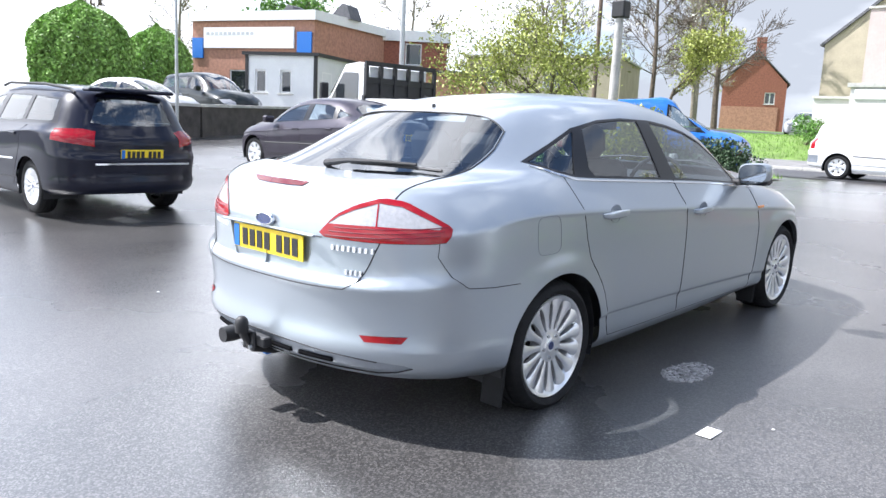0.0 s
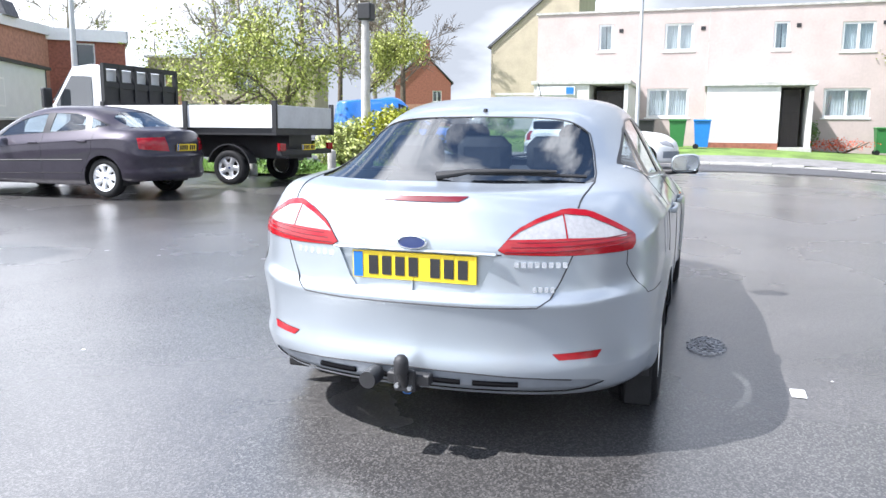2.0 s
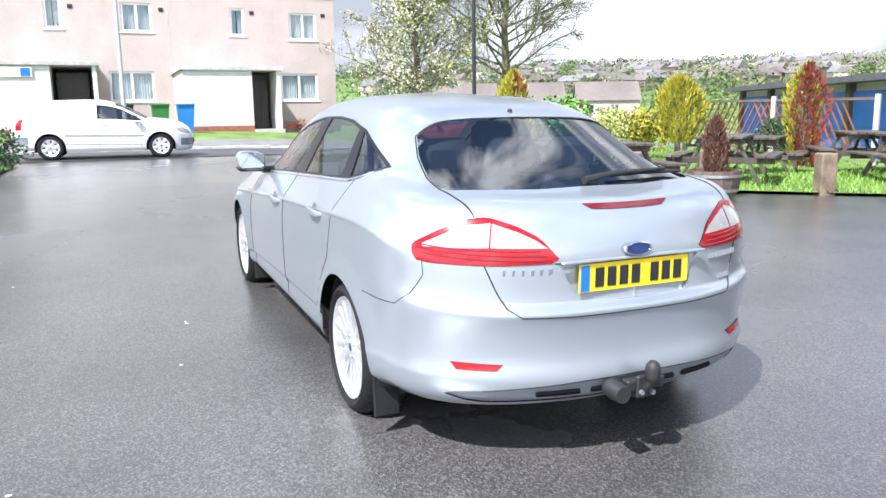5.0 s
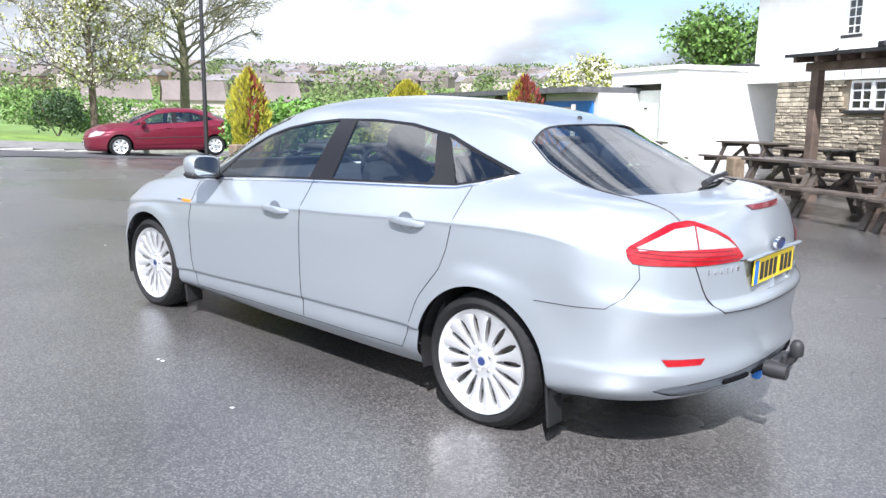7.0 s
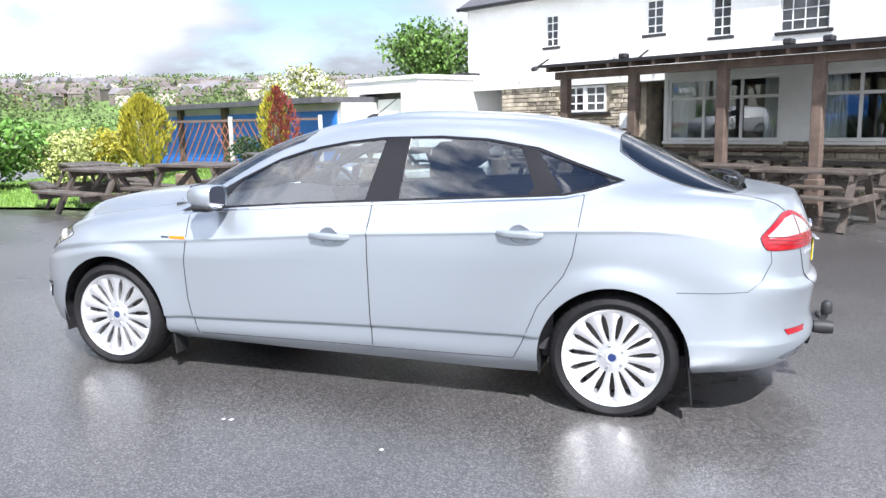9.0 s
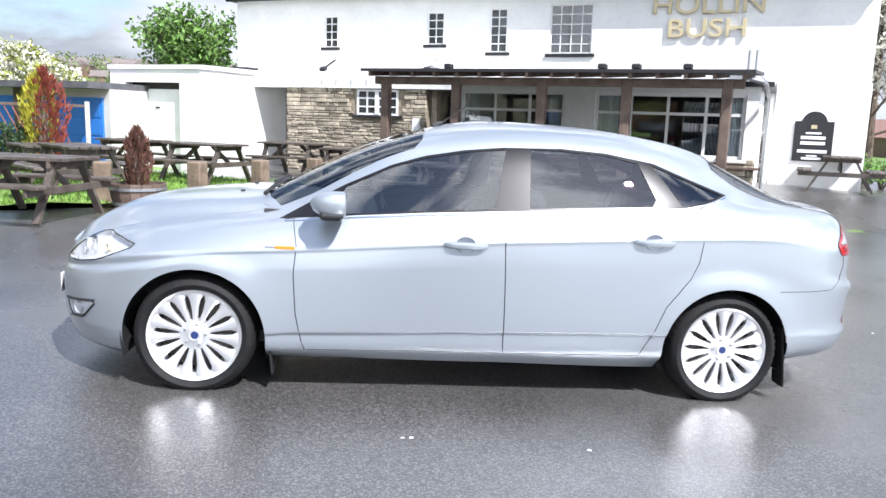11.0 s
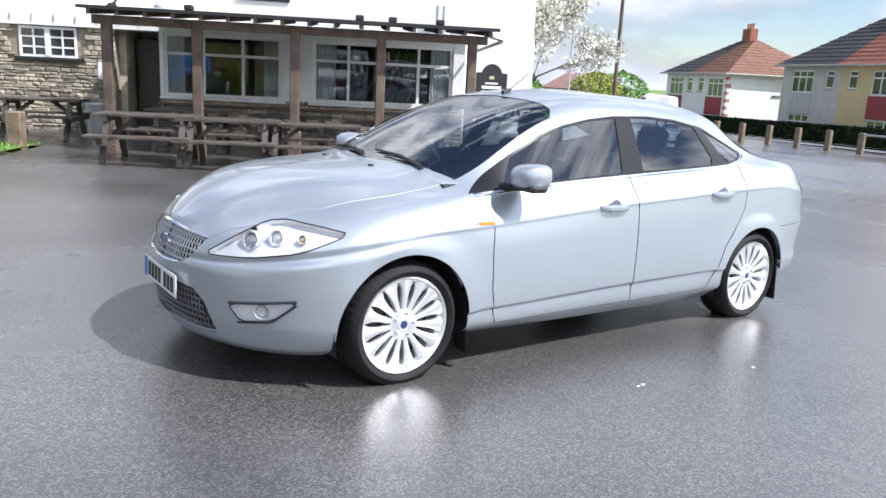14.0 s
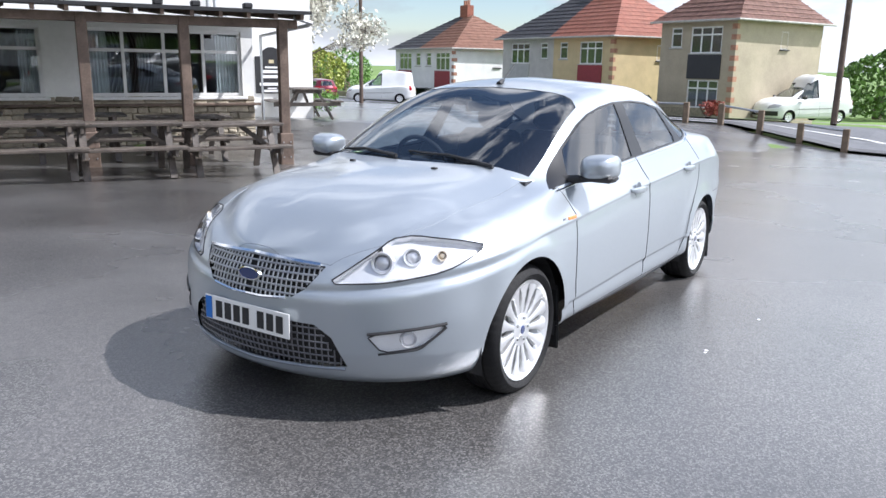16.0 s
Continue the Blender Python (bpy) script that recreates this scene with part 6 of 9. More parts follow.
    part("downpipe", bm, M_STEEL, vr, smooth=True)


def flat_house():
    """Pale pink flat-roofed terrace across the lane."""
    root = thing("terrace_house", pose(29.7, 0, 0), "pale pink rendered flat-roofed terrace with white porches", "house")
    rot = Matrix.Rotation(radians(90), 4, "Z")
    # local frame for the windows: x runs along world y, outside is at +y local
    fr = new("facade")
    fr.parent, fr.matrix_local = root, rot
    ups = [(2.93, 3.55, 4.77, 5.92), (-0.38, 0.79, 4.72, 5.86), (-4.07, -3.48, 4.67, 5.80), (-7.18, -5.99, 4.55, 5.70)]
    lows = [(-0.31, 1.40, 1.95, 3.17), (-7.17, -5.51, 1.95, 3.12)]
    bm = wall_bm(bmesh.new(), -8.0, 6.25, 0.2, 6.40, -0.3, 0.0, ups + lows)
    bmesh.ops.transform(bm, matrix=rot, verts=bm.verts)
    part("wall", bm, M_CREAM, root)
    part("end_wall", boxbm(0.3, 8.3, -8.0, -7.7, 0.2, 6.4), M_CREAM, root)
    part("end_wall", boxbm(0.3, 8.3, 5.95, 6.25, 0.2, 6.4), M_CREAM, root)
    part("roof", boxbm(0.0 - 0.06, 8.3, -8.06, 6.31, 6.40, 6.48), M_CONC, root)
    for a, b, c, d in ups + lows:
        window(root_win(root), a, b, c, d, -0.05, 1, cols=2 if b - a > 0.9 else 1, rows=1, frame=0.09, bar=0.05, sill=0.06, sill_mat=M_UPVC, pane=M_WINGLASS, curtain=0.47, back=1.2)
    for y in (-0.75, 2.6, -4.4, -7.5):
        part("vent", boxbm(-0.03, 0.0, y - 0.09, y + 0.09, 5.55, 5.7, bevel=0.01), M_BLACK, root)
    part("joint", boxbm(-0.008, 0.0, -1.02, -0.98, 0.3, 6.4), M_CONC, root)
    for y0, y1, ym, zt in ((1.85, 5.55, 3.35, 3.30), (-4.70, -1.05, -3.6, 3.18)):
        p = new("porch")
        p.parent, p.matrix_local = root, pose(0, 0, 0)
        bm = boxbm(-3.8, 0, ym, y1, 0.2, zt - 0.15)
        box(bm, -3.8, 0, y0, y0 + 0.15, 0.2, zt - 0.15)
        part("porch_block", bm, M_LIGHTBLOCK, p)
        part("porch_roof", boxbm(-3.9, 0, y0 - 0.1, y1 + 0.1, zt - 0.15, zt, bevel=0.01), M_CONC, p)
        part("porch_base", boxbm(-3.83, -3.7, ym - 0.0, y1 + 0.02, 0.2, 0.95), M_BRICK, p)
        d = part("front_door", boxbm(-2.6, -2.54, y0 + 0.3, ym - 0.15, 0.8, 2.95), M_DOORDK, p, "dark panelled front door")
        for i in range(2):
            for j in range(3):
                ww = (ym - 0.45 - y0) / 2
                part("door_panel", boxbm(-2.62, -2.6, y0 + 0.36 + i * ww, y0 + 0.26 + (i + 1) * ww, 0.95 + j * 0.65, 1.45 + j * 0.65, bevel=0.005), M_DOORDK, d)
        part("step", boxbm(-4.2, -2.6, y0, ym, 0.2, 0.80), M_CONC, p)
    part("sign", boxbm(-3.86, -3.81, 3.9, 5.4, 2.75, 3.08), M_SIGNW, root, "white street sign with blue mark")
    part("sign_mark", boxbm(-3.875, -3.86, 3.95, 4.25, 2.78, 3.05), M_EUBLUE, root)
    # tan gable next door
    g = thing("gable_house", pose(44.0, 1.1, 0), "tan rendered house end with sloping roof", "house")
    bm = bmesh.new()
    prism(bm, [(5.6, 0.2), (5.6, 10.4), (6.8, 10.3), (11.15, 6.7), (11.15, 0.2)], 0.0, 7.0, "x")
    part("wall", bm, M_BEIGE, g)
    bm = bmesh.new()
    prism(bm, [(5.58, 10.4), (5.58, 10.54), (6.85, 10.44), (11.40, 6.65), (11.30, 6.55), (6.8, 10.3)], -0.15, 7.2, "x")
    part("roof", bm, M_SLATE, g)
    o = thing("outhouse", pose(33.0, 7.75, 0), "low white flat-roofed outhouse", "outbuilding")
    part("wall", boxbm(-0.8, 1.2, -1.0, 1.0, 0.2, 3.05), M_LIGHTBLOCK, o)
    part("roof", boxbm(-0.9, 1.25, -1.05, 1.05, 3.05, 3.16), M_CONC, o)


def root_win(root):
    for c in root.children:
        if c.name.startswith("facade"):
            return c


def semi(p, length, depth, eave, roof_h, label, walls, roofs, panel, units=2, vdir=(0.39, 0.92)):
    """A hip-roofed semi-detached pair. p: front corner; the front runs along vdir."""
    v = Vector((*vdir, 0)).normalized()
    ang = math.atan2(v.y, v.x)
    base = eave - 5.1
    root = thing("semi_detached_house", Matrix.Translation((p[0], p[1], base)) @ Matrix.Rotation(ang, 4, "Z"), label, "house", group="semi-detached houses across the road")
    # local x along the front, the front faces -y
    half = length / units
    holes, wins = [], []
    for u in range(units):
        x0 = u * half
        flip = u % 2 == 1
        c = x0 + half * (0.36 if not flip else 0.64)
        if units == 1:
            c = x0 + half * 0.62
        e = x0 + half * (0.82 if not flip else 0.18)
        if units == 1:
            e = x0 + half * 0.22
        wins += [(c - 0.95, c + 0.95, 3.45, 4.75, 2), (c - 0.95, c + 0.95, 0.75, 2.15, 2), (e - 0.35, e + 0.35, 3.75, 4.75, 1)]
        part("infill_panel", boxbm(c - 1.0, c + 1.0, -0.06, 0.0, 2.2, 3.4), panel[u], root)
        part("front_wall", wall_bm(bmesh.new(), x0, x0 + half, -1.5, 5.1, 0, 0.3, [w[:4] for w in wins[-3:]]), walls[u], root)
    part("end_wall", boxbm(0, 0.3, 0.3, depth, -1.5, 5.1), walls[0], root)
    part("end_wall", boxbm(length - 0.3, length, 0.3, depth, -1.5, 5.1), walls[-1], root)
    part("back_wall", boxbm(0.3, length - 0.3, depth - 0.3, depth, -1.5, 5.1), walls[0], root)
    for w in wins:
        window(root, w[0], w[1], w[2], w[3], 0.04, -1, cols=w[4] + 1 if w[4] > 1 else 1, frame=0.07, bar=0.04, transom=0.7, sill=0.07, sill_mat=M_CONC, pane=M_DARKGLASS)
    window(root_side(root, length), 3.6, 4.2, 3.7, 4.6, 0.0, -1, cols=1, frame=0.06, sill=0.06, pane=M_DARKGLASS)
    for k in range(11):
        for s in (0.0,):
            part("quoin", boxbm(length - 0.28, length + 0.015, -0.015, 0.28 if k % 2 else 0.16, -0.4 + k * 0.5, -0.16 + k * 0.5), M_BRICKP, root)
    o = 0.4
    ym = depth / 2
    rx0, rx1 = depth * 0.42, length - depth * 0.42
    if rx1 < rx0 + 0.4:
        rx0, rx1 = length / 2 - 0.2, length / 2 + 0.2
    V = [(-o, -o, 5.05), (length / 2, -o, 5.05), (length + o, -o, 5.05), (length + o, depth + o, 5.05), (length / 2, depth + o, 5.05), (-o, depth + o, 5.05), (rx0, ym, 5.05 + roof_h), (length / 2, ym, 5.05 + roof_h), (rx1, ym, 5.05 + roof_h)]
    for name, faces, m in (("roof_left", ((0, 1, 7, 6), (5, 0, 6), (4, 5, 6, 7)), roofs[0]), ("roof_right", ((1, 2, 8, 7), (2, 3, 8), (3, 4, 7, 8)), roofs[1])):
        bm = bmesh.new()
        vs = [bm.verts.new(c) for c in V]
        top = [bm.faces.new([vs[i] for i in f]) for f in faces]
        ex = bmesh.ops.solidify(bm, geom=top, thickness=0.09)
        bmesh.ops.delete(bm, geom=[v for v in bm.verts if not v.link_faces], context="VERTS")
        bmesh.ops.recalc_face_normals(bm, faces=bm.faces)
        r = part("roof", bm, m, root)
        n = 12
        for i in range(1, n):
            t = i / n
            bm = bmesh.new()
            if name == "roof_right":
                a = Vector(V[1]).lerp(Vector(V[7]), t)
                b = Vector(V[2]).lerp(Vector(V[8]), t)
                c = Vector(V[3]).lerp(Vector(V[8]), t)
            else:
                a = Vector(V[1]).lerp(Vector(V[7]), t)
                b = Vector(V[0]).lerp(Vector(V[6]), t)
                c = Vector(V[5]).lerp(Vector(V[6]), t)
            up = Vector((0, 0, 0.03))
            tube(bm, [a + up, b + up, c + up], 0.025, 4)
            part("tile_course", bm, m, r)
    bm = boxbm(length / 2 - 0.5, length / 2 + 0.5, ym - 0.3, ym + 0.3, 5.05 + roof_h - 0.5, 5.05 + roof_h + 0.75)
    ch = part("chimney", bm, M_BRICK, root)
    for k in range(3):
        bm = bmesh.new()
        lathe(bm, [(0.1, 0.0), (0.09, 0.35), (0.11, 0.38), (0.0, 0.38)], 10)
        part("chimney_pot", bm, M_BRICKP, ch).matrix_local = pose(length / 2 - 0.3 + k * 0.3, ym, 5.05 + roof_h + 0.75)
    bm = bmesh.new()
    tube(bm, [(-o, -o - 0.05, 5.02), (length + o, -o - 0.05, 5.02), (length + o + 0.05, depth + o, 5.02)], 0.06, 6)
    part("gutter", bm, M_CONC, root)
    return root


def root_side(root, length):
    e = new("side_face")
    e.parent = root
    e.matrix_local = Matrix.Translation((length, 0, 0)) @ Matrix.Rotation(radians(90), 4, "Z")
    return e


def block_house(name, label, p0, p1, depth, z0, z1, wall, roof, fascia=0.0, wins=(), gable=0.0, category="building", ridge=False):
    """A plain building; its front runs from p0 to p1 with the outside on the right-hand side of that way."""
    v = Vector((p1[0] - p0[0], p1[1] - p0[1], 0))
    L = v.length
    root = thing(name, Matrix.Translation((p0[0], p0[1], 0)) @ Matrix.Rotation(math.atan2(v.y, v.x), 4, "Z"), label, category)
    bm = wall_bm(bmesh.new(), 0, L, z0, z1, 0, 0.3, [w[:4] for w in wins])
    part("end_wall", boxbm(0, 0.3, 0.3, depth, z0, z1), wall, root)
    part("end_wall", boxbm(L - 0.3, L, 0.3, depth, z0, z1), wall, root)
    part("back_wall", boxbm(0.3, L - 0.3, depth - 0.3, depth, z0, z1), wall, root)
    if gable and ridge:
        for y in (0.0, depth - 0.3):
            gb = bmesh.new()
            prism(gb, [(0.0, z1), (L, z1), (L / 2, z1 + gable)], y, y + 0.3, "y")
            part("gable", gb, wall, root)
    elif gable:
        for x in (0.0, L - 0.3):
            gb = bmesh.new()
            prism(gb, [(0.0, z1), (depth, z1), (depth / 2, z1 + gable)], x, x + 0.3, "x")
            part("gable", gb, wall, root)
    part("wall", bm, wall, root)
    if gable and ridge:
        bm = bmesh.new()
        prism(bm, [(-0.3, z1 - 0.1), (-0.3, z1 + 0.02), (L / 2, z1 + gable + 0.15), (L + 0.3, z1 + 0.02), (L + 0.3, z1 - 0.1), (L / 2, z1 + gable)], -0.2, depth + 0.2, "y")
        part("roof", bm, roof, root)
    elif gable:
        bm = bmesh.new()
        prism(bm, [(-0.3, z1 - 0.1), (-0.3, z1 + 0.02), (depth / 2, z1 + gable + 0.15), (depth + 0.3, z1 + 0.02), (depth + 0.3, z1 - 0.1), (depth / 2, z1 + gable)], -0.2, L + 0.2, "x")
        part("roof", bm, roof, root)
    else:
        part("roof", boxbm(-0.15, L + 0.15, -0.15, depth + 0.15, z1, z1 + 0.12), roof, root)
        if fascia:
            bm = boxbm(-0.18, L + 0.18, -0.18, -0.1, z1 - fascia, z1 + 0.14)
            box(bm, L + 0.1, L + 0.18, -0.18, depth + 0.1, z1 - fascia, z1 + 0.14)
            box(bm, -0.18, -0.1, -0.18, depth + 0.1, z1 - fascia, z1 + 0.14)
            part("fascia", bm, M_UPVC, root)
    for w in wins:
        window(root, *w[:4], 0.05, -1, cols=w[4], frame=0.07, bar=0.035, sill=0.06, sill_mat=M_CONC, pane=M_DARKGLASS)
    return root


pub()
flat_house()
M_REDPANEL = mat("red painted panel", (0.26, 0.03, 0.04), 0.6, vary=0.1)
M_GREYPANEL = mat("grey painted panel", (0.42, 0.43, 0.42), 0.6, vary=0.1)
M_BLACKPANEL = mat("black painted panel", (0.03, 0.03, 0.035), 0.6, vary=0.1)
M_ORTILE = mat("orange brown tile", (0.33, 0.18, 0.13), 0.8, vary=0.2, scale=3)
M_GREYWALL = mat("grey pebbledash", (0.50, 0.49, 0.46), 0.9, vary=0.12, scale=2, bump=0.3)
M_YELLOWWALL = mat("buff render", (0.58, 0.47, 0.27), 0.85, vary=0.1, scale=1.5)
M_BROWNTILE = mat("brown roof tile", (0.29, 0.17, 0.14), 0.8, vary=0.3, scale=3)
M_BRIGHTTILE = mat("bright red tile", (0.43, 0.19, 0.14), 0.75, vary=0.2, scale=3)
semi((-47.0, -36.4), 8.4, 8.0, 2.87, 2.6, "white semi-detached pair with red panels and slate and tile hip roof", [M_WHITE, M_WHITE], [M_SLATE, M_ORTILE], [M_REDPANEL, M_REDPANEL])
semi((-42.7, -24.05), 10.3, 8.0, 3.42, 3.0, "grey and buff semi-detached pair under half slate half red tile roof", [M_GREYWALL, M_YELLOWWALL], [M_SLATE, M_BRIGHTTILE], [M_GREYPANEL, M_REDPANEL])
semi((-37.15, -11.35), 4.65, 7.2, 4.0, 2.8, "buff house with black panel and brown hip roof", [M_BEIGE], [M_BROWNTILE, M_BROWNTILE], [M_BLACKPANEL], units=1)
block_house("bungalow", "brown brick bungalow with low gabled roof", (-78, -84), (-75.5, -74), 8, -2.5, 1.0, M_FARBRICK, M_BROWNTILE, wins=[(1.5, 3.2, -0.2, 1.2, 2), (5.5, 7.4, -0.2, 1.2, 2)], gable=2.2, category="house")
block_house("bungalow", "brown brick bungalow with gabled roof beyond the blossom tree", (-68, -102), (-68.5, -92), 8, -2.5, 1.0, M_FARBRICK, M_BROWNTILE, wins=[(1.5, 3.2, -0.4, 1.0, 2)], gable=2.4, category="house")
# brick works, office cabin and houses to the north
shop = block_house("brick_workshop", "red brick workshop with white fascia and sign band", (18.8, 38.1), (21.4, 30.4), 8.5, 0, 6.55, M_BRICKP, M_CONC, fascia=0.35, wins=[(2.6, 4.6, 0.4, 3.6, 1)])
part("sign_band", boxbm(0.9, 6.9, -0.12, -0.02, 4.75, 5.85), M_SIGNW, shop, "white sign band with pale lettering")
for k in range(11):
    part("text_bar", boxbm(1.1 + k * 0.3, 1.3 + k * 0.3, -0.13, -0.12, 5.45, 5.60), M_TRAYGREY, shop)
part("poster", boxbm(0.05, 0.8, -0.1, -0.02, 4.2, 5.3), M_EUBLUE, shop, "blue poster")
part("poster", boxbm(7.1, 8.0, -0.1, -0.02, 4.5, 5.6), M_EUBLUE, shop, "blue poster")
for x in (3.4, 7.0):
    bm = bmesh.new()
    prism(bm, [(0.0, 0.0), (1.5, 0.0), (1.2, 0.75), (0.9, 0.85)], 0.0, 1.2, "y")
    part("roof_light", bm, M_SLATE, shop, "dark glazed saw-tooth roof light").matrix_local = pose(x, 3.0, 6.65)
cab = block_house("office_cabin", "white portable office cabin with dark trim", (13.3, 24.2), (14.65, 21.5), 5.5, 0.6, 3.55, M_WHITECAR, M_BLACK, wins=[(0.35, 0.85, 2.1, 3.0, 1), (1.45, 1.95, 2.1, 3.0, 1)])
for x, y in ((0, 0), (2.97, 0), (2.97, 5.4)):
    part("corner_trim", boxbm(x - 0.06, x + 0.06, y - 0.05, y + 0.06, 0.6, 3.6), M_BLACK, cab)
e = root_side(cab, 3.02)
window(e, 0.5, 1.4, 2.0, 3.0, 0.0, -1, cols=1, frame=0.06, pane=M_DARKGLASS)
block_house("brick_block", "dark red brick block with white roof fascia", (27.0, 34.5), (31.2, 30.0), 9, 0, 6.5, M_BRICK, M_CONC, fascia=0.5, wins=[(3.6, 4.6, 4.6, 5.9, 1)])
block_house("brick_annexe", "low red brick annexe with grey roof edge", (23.5, 25.8), (26.2, 22.6), 6, 0, 3.7, M_BRICKP, M_SLATE, fascia=0.0)
block_house("grey_terrace", "pale grey rendered terrace with dark doorways", (33, 30), (36.5, 21), 8, 0, 5.4, M_BEIGE, M_CONC, wins=[(1, 2.4, 3.6, 4.8, 2), (5, 6.4, 3.6, 4.8, 2), (1, 3, 1.0, 2.8, 1), (5, 7, 1.0, 2.8, 1)])
gh = block_house("gable_brick_house", "tall red brick gabled house with slate roof and chimneys", (76.5, 32.1), (78.8, 26.3), 16.0, 0, 6.7, M_BRICK, M_SLATE, category="house", ridge=True, gable=3.3, wins=[(4.2, 5.2, 4.6, 5.8, 2)])
for y in (0.6, 9.0):
    part("chimney", boxbm(2.9, 3.9, y - 0.4, y + 0.4, 9.3, 11.4), M_BRICK, gh)
part("render_band", boxbm(0.0, 5.6, -0.06, -0.02, 0.0, 4.3), M_BRICKP, gh)
block_house("brick_terrace", "distant stone and brick terrace beyond the lane", (106, 21), (101, 11), 8, 0, 6.0, M_BRICK, M_SLATE, gable=2.5, category="house")
for a, b in (((96.5, -42.0), (93.2, -49.5)), ((92.4, -51.0), (89.0, -58.0)), ((88.2, -59.5), (84.0, -67.0))):
    block_house("far_terrace", "white-walled terrace with brown roof across the field", a, b, 7.0, -3.5, 2.7, M_CREAM, M_PALEROOFB, gable=2.5, category="house", wins=[(1.2, 2.4, 0.9, 2.1, 2), (4.6, 5.8, 0.9, 2.1, 2)])
# blue lock-up garages
lock = thing("lockup_garages", pose(9.2, -15.3, 0) @ Matrix.Rotation(radians(-27), 4, "Z"), "row of lock-up garages with blue doors", "garage")
part("roof", boxbm(-2.6, 9.0, -5.0, 0.35, 1.95, 2.10), M_SLATE, lock)
part("wall", boxbm(-2.6, 9.0, -5.0, -0.3, -0.6, 1.95), M_LIGHTBLOCK, lock)
for k in range(4):
    d = part("garage_door", boxbm(-2.4 + k * 2.8, 0.1 + k * 2.8, -0.3, -0.24, -0.5, 1.75), M_BLUEDOOR, lock, "blue up-and-over door")
    for j in range(5):
        part("door_panel", boxbm(-2.35 + k * 2.8, 0.05 + k * 2.8, -0.24, -0.225, -0.4 + j * 0.42, -0.03 + j * 0.42, bevel=0.006), M_BLUEDOOR, d)
    part("pier", boxbm(0.12 + k * 2.8, 0.38 + k * 2.8, -0.32, -0.15, -0.6, 1.95), M_WOODP, lock)


# ---- lanes, kerbs, lawns ----
ROADV = Vector((0.393, 0.919, 0))
ROADN = Vector((-0.919, 0.393, 0))


def strip(name, d0, d1, material, off, label, category, a=-75, b=75):
    """A band parallel to the main road; d: metres beyond the bollards."""
    o = Vector((-21.2, -3.0, 0))
    pts = [o + ROADN * d0 + ROADV * a, o + ROADN * d0 + ROADV * b, o + ROADN * d1 + ROADV * b, o + ROADN * d1 + ROADV * a]
    return sheet(name, [(p.x, p.y) for p in pts], material, off, label=label, category=category, step=4.0)


M_ROADB = mat("blue grey road asphalt", (0.11, 0.112, 0.12), 0.5, vary=0.2, scale=0.6, bump=0.2, bscale=120)
strip("pavement", 0.35, 1.4, M_ROAD, 0.10, "damp tarmac pavement beside the main road", "pavement")
strip("road", 1.4, 7.6, M_ROADB, 0.02, "grey asphalt main road", "road")
strip("pavement", 7.6, 9.1, M_PAVE, 0.10, "pale paved footway before the far houses", "pavement")
strip("verge", 9.1, 13.5, M_LAWN, 0.08, "front gardens beyond the main road", "verge")
strip("road_line", 4.15, 4.30, M_LINE, 0.03, "white painted road line", "road marking")
strip("road_line", 1.75, 1.87, M_LINE, 0.03, "white painted road line", "road marking")
LAWN = [(4.15, -6.25), (10.2, -5.75), (12.2, -6.7), (14.5, -8.2), (14.5, -16), (8.6, -13.5), (6.0, -12.2), (1.25, -10.85), (2.1, -9.3)]
sheet("lawn", LAWN, M_LAWN, 0.06, label="short green beer-garden lawn", category="lawn", step=1.0)
BED = [(9.2, 8.2), (9.7, 6.9), (10.6, 4.6), (12.3, 3.7), (14.6, 3.6), (15.5, 6.0), (14.5, 12.0), (11.0, 13.0)]
sheet("planting_bed", BED, M_LAWN, 0.07, label="planted bed with rough grass", category="bed", step=1.0)
sheet("lane", [(16.2, -9), (16.2, 60), (20.2, 60), (20.2, -9)], M_ROAD, 0.035, label="grey asphalt lane in front of the terrace", category="road")
sheet("front_lawn", [(22.2, 4.6), (30, 4.6), (46, 8), (46, 12), (22.4, 12.2)], M_LAWN, 0.06, label="bright green lawn beside the terrace", category="lawn")
sheet("house_lawn", [(22.2, -12), (29.6, -12), (29.6, 1.5), (22.2, 1.5)], M_LAWN, 0.06, label="narrow front garden lawn of the terrace", category="lawn")
sheet("pavement", [(20.35, -12), (22.2, -12), (22.2, 12.2), (20.35, 12.2)], M_PAVE, 0.09, label="pale concrete footway along the lane", category="pavement")
sheet("side_lane", [(24, 13), (80, 11), (80, 15.5), (24, 18)], M_ROAD, 0.05, label="side lane running past the gabled house", category="road")


def kerb_line(pts, label, w=0.13, h=0.11):
    k = thing("kerb", Matrix.Identity(4), label, "kerb", kind="structure")
    rng = random.Random(3)
    for (x0, y0), (x1, y1) in zip(pts, pts[1:]):
        L = math.hypot(x1 - x0, y1 - y0)
        n = max(1, round(L / 0.9))
        a = math.atan2(y1 - y0, x1 - x0)
        me = bpy.data.meshes.new("kerb_stone")
        b = boxbm(0.005, L / n - 0.005, -w / 2, w / 2, -0.15, h, bevel=0.015)
        b.to_mesh(me)
        b.free()
        me.materials.append(M_CONC)
        for i in range(n):
            x, y = x0 + (x1 - x0) * i / n, y0 + (y1 - y0) * i / n
            o = new("kerb_stone", me)
            o.parent = k
            o.matrix_local = pose(x, y, gz(x, y) + rng.uniform(-0.006, 0.006), 0, 0, math.degrees(a))


kerb_line([(20.28, -12), (20.28, 12.2)], "row of grey kerb stones along the lane")

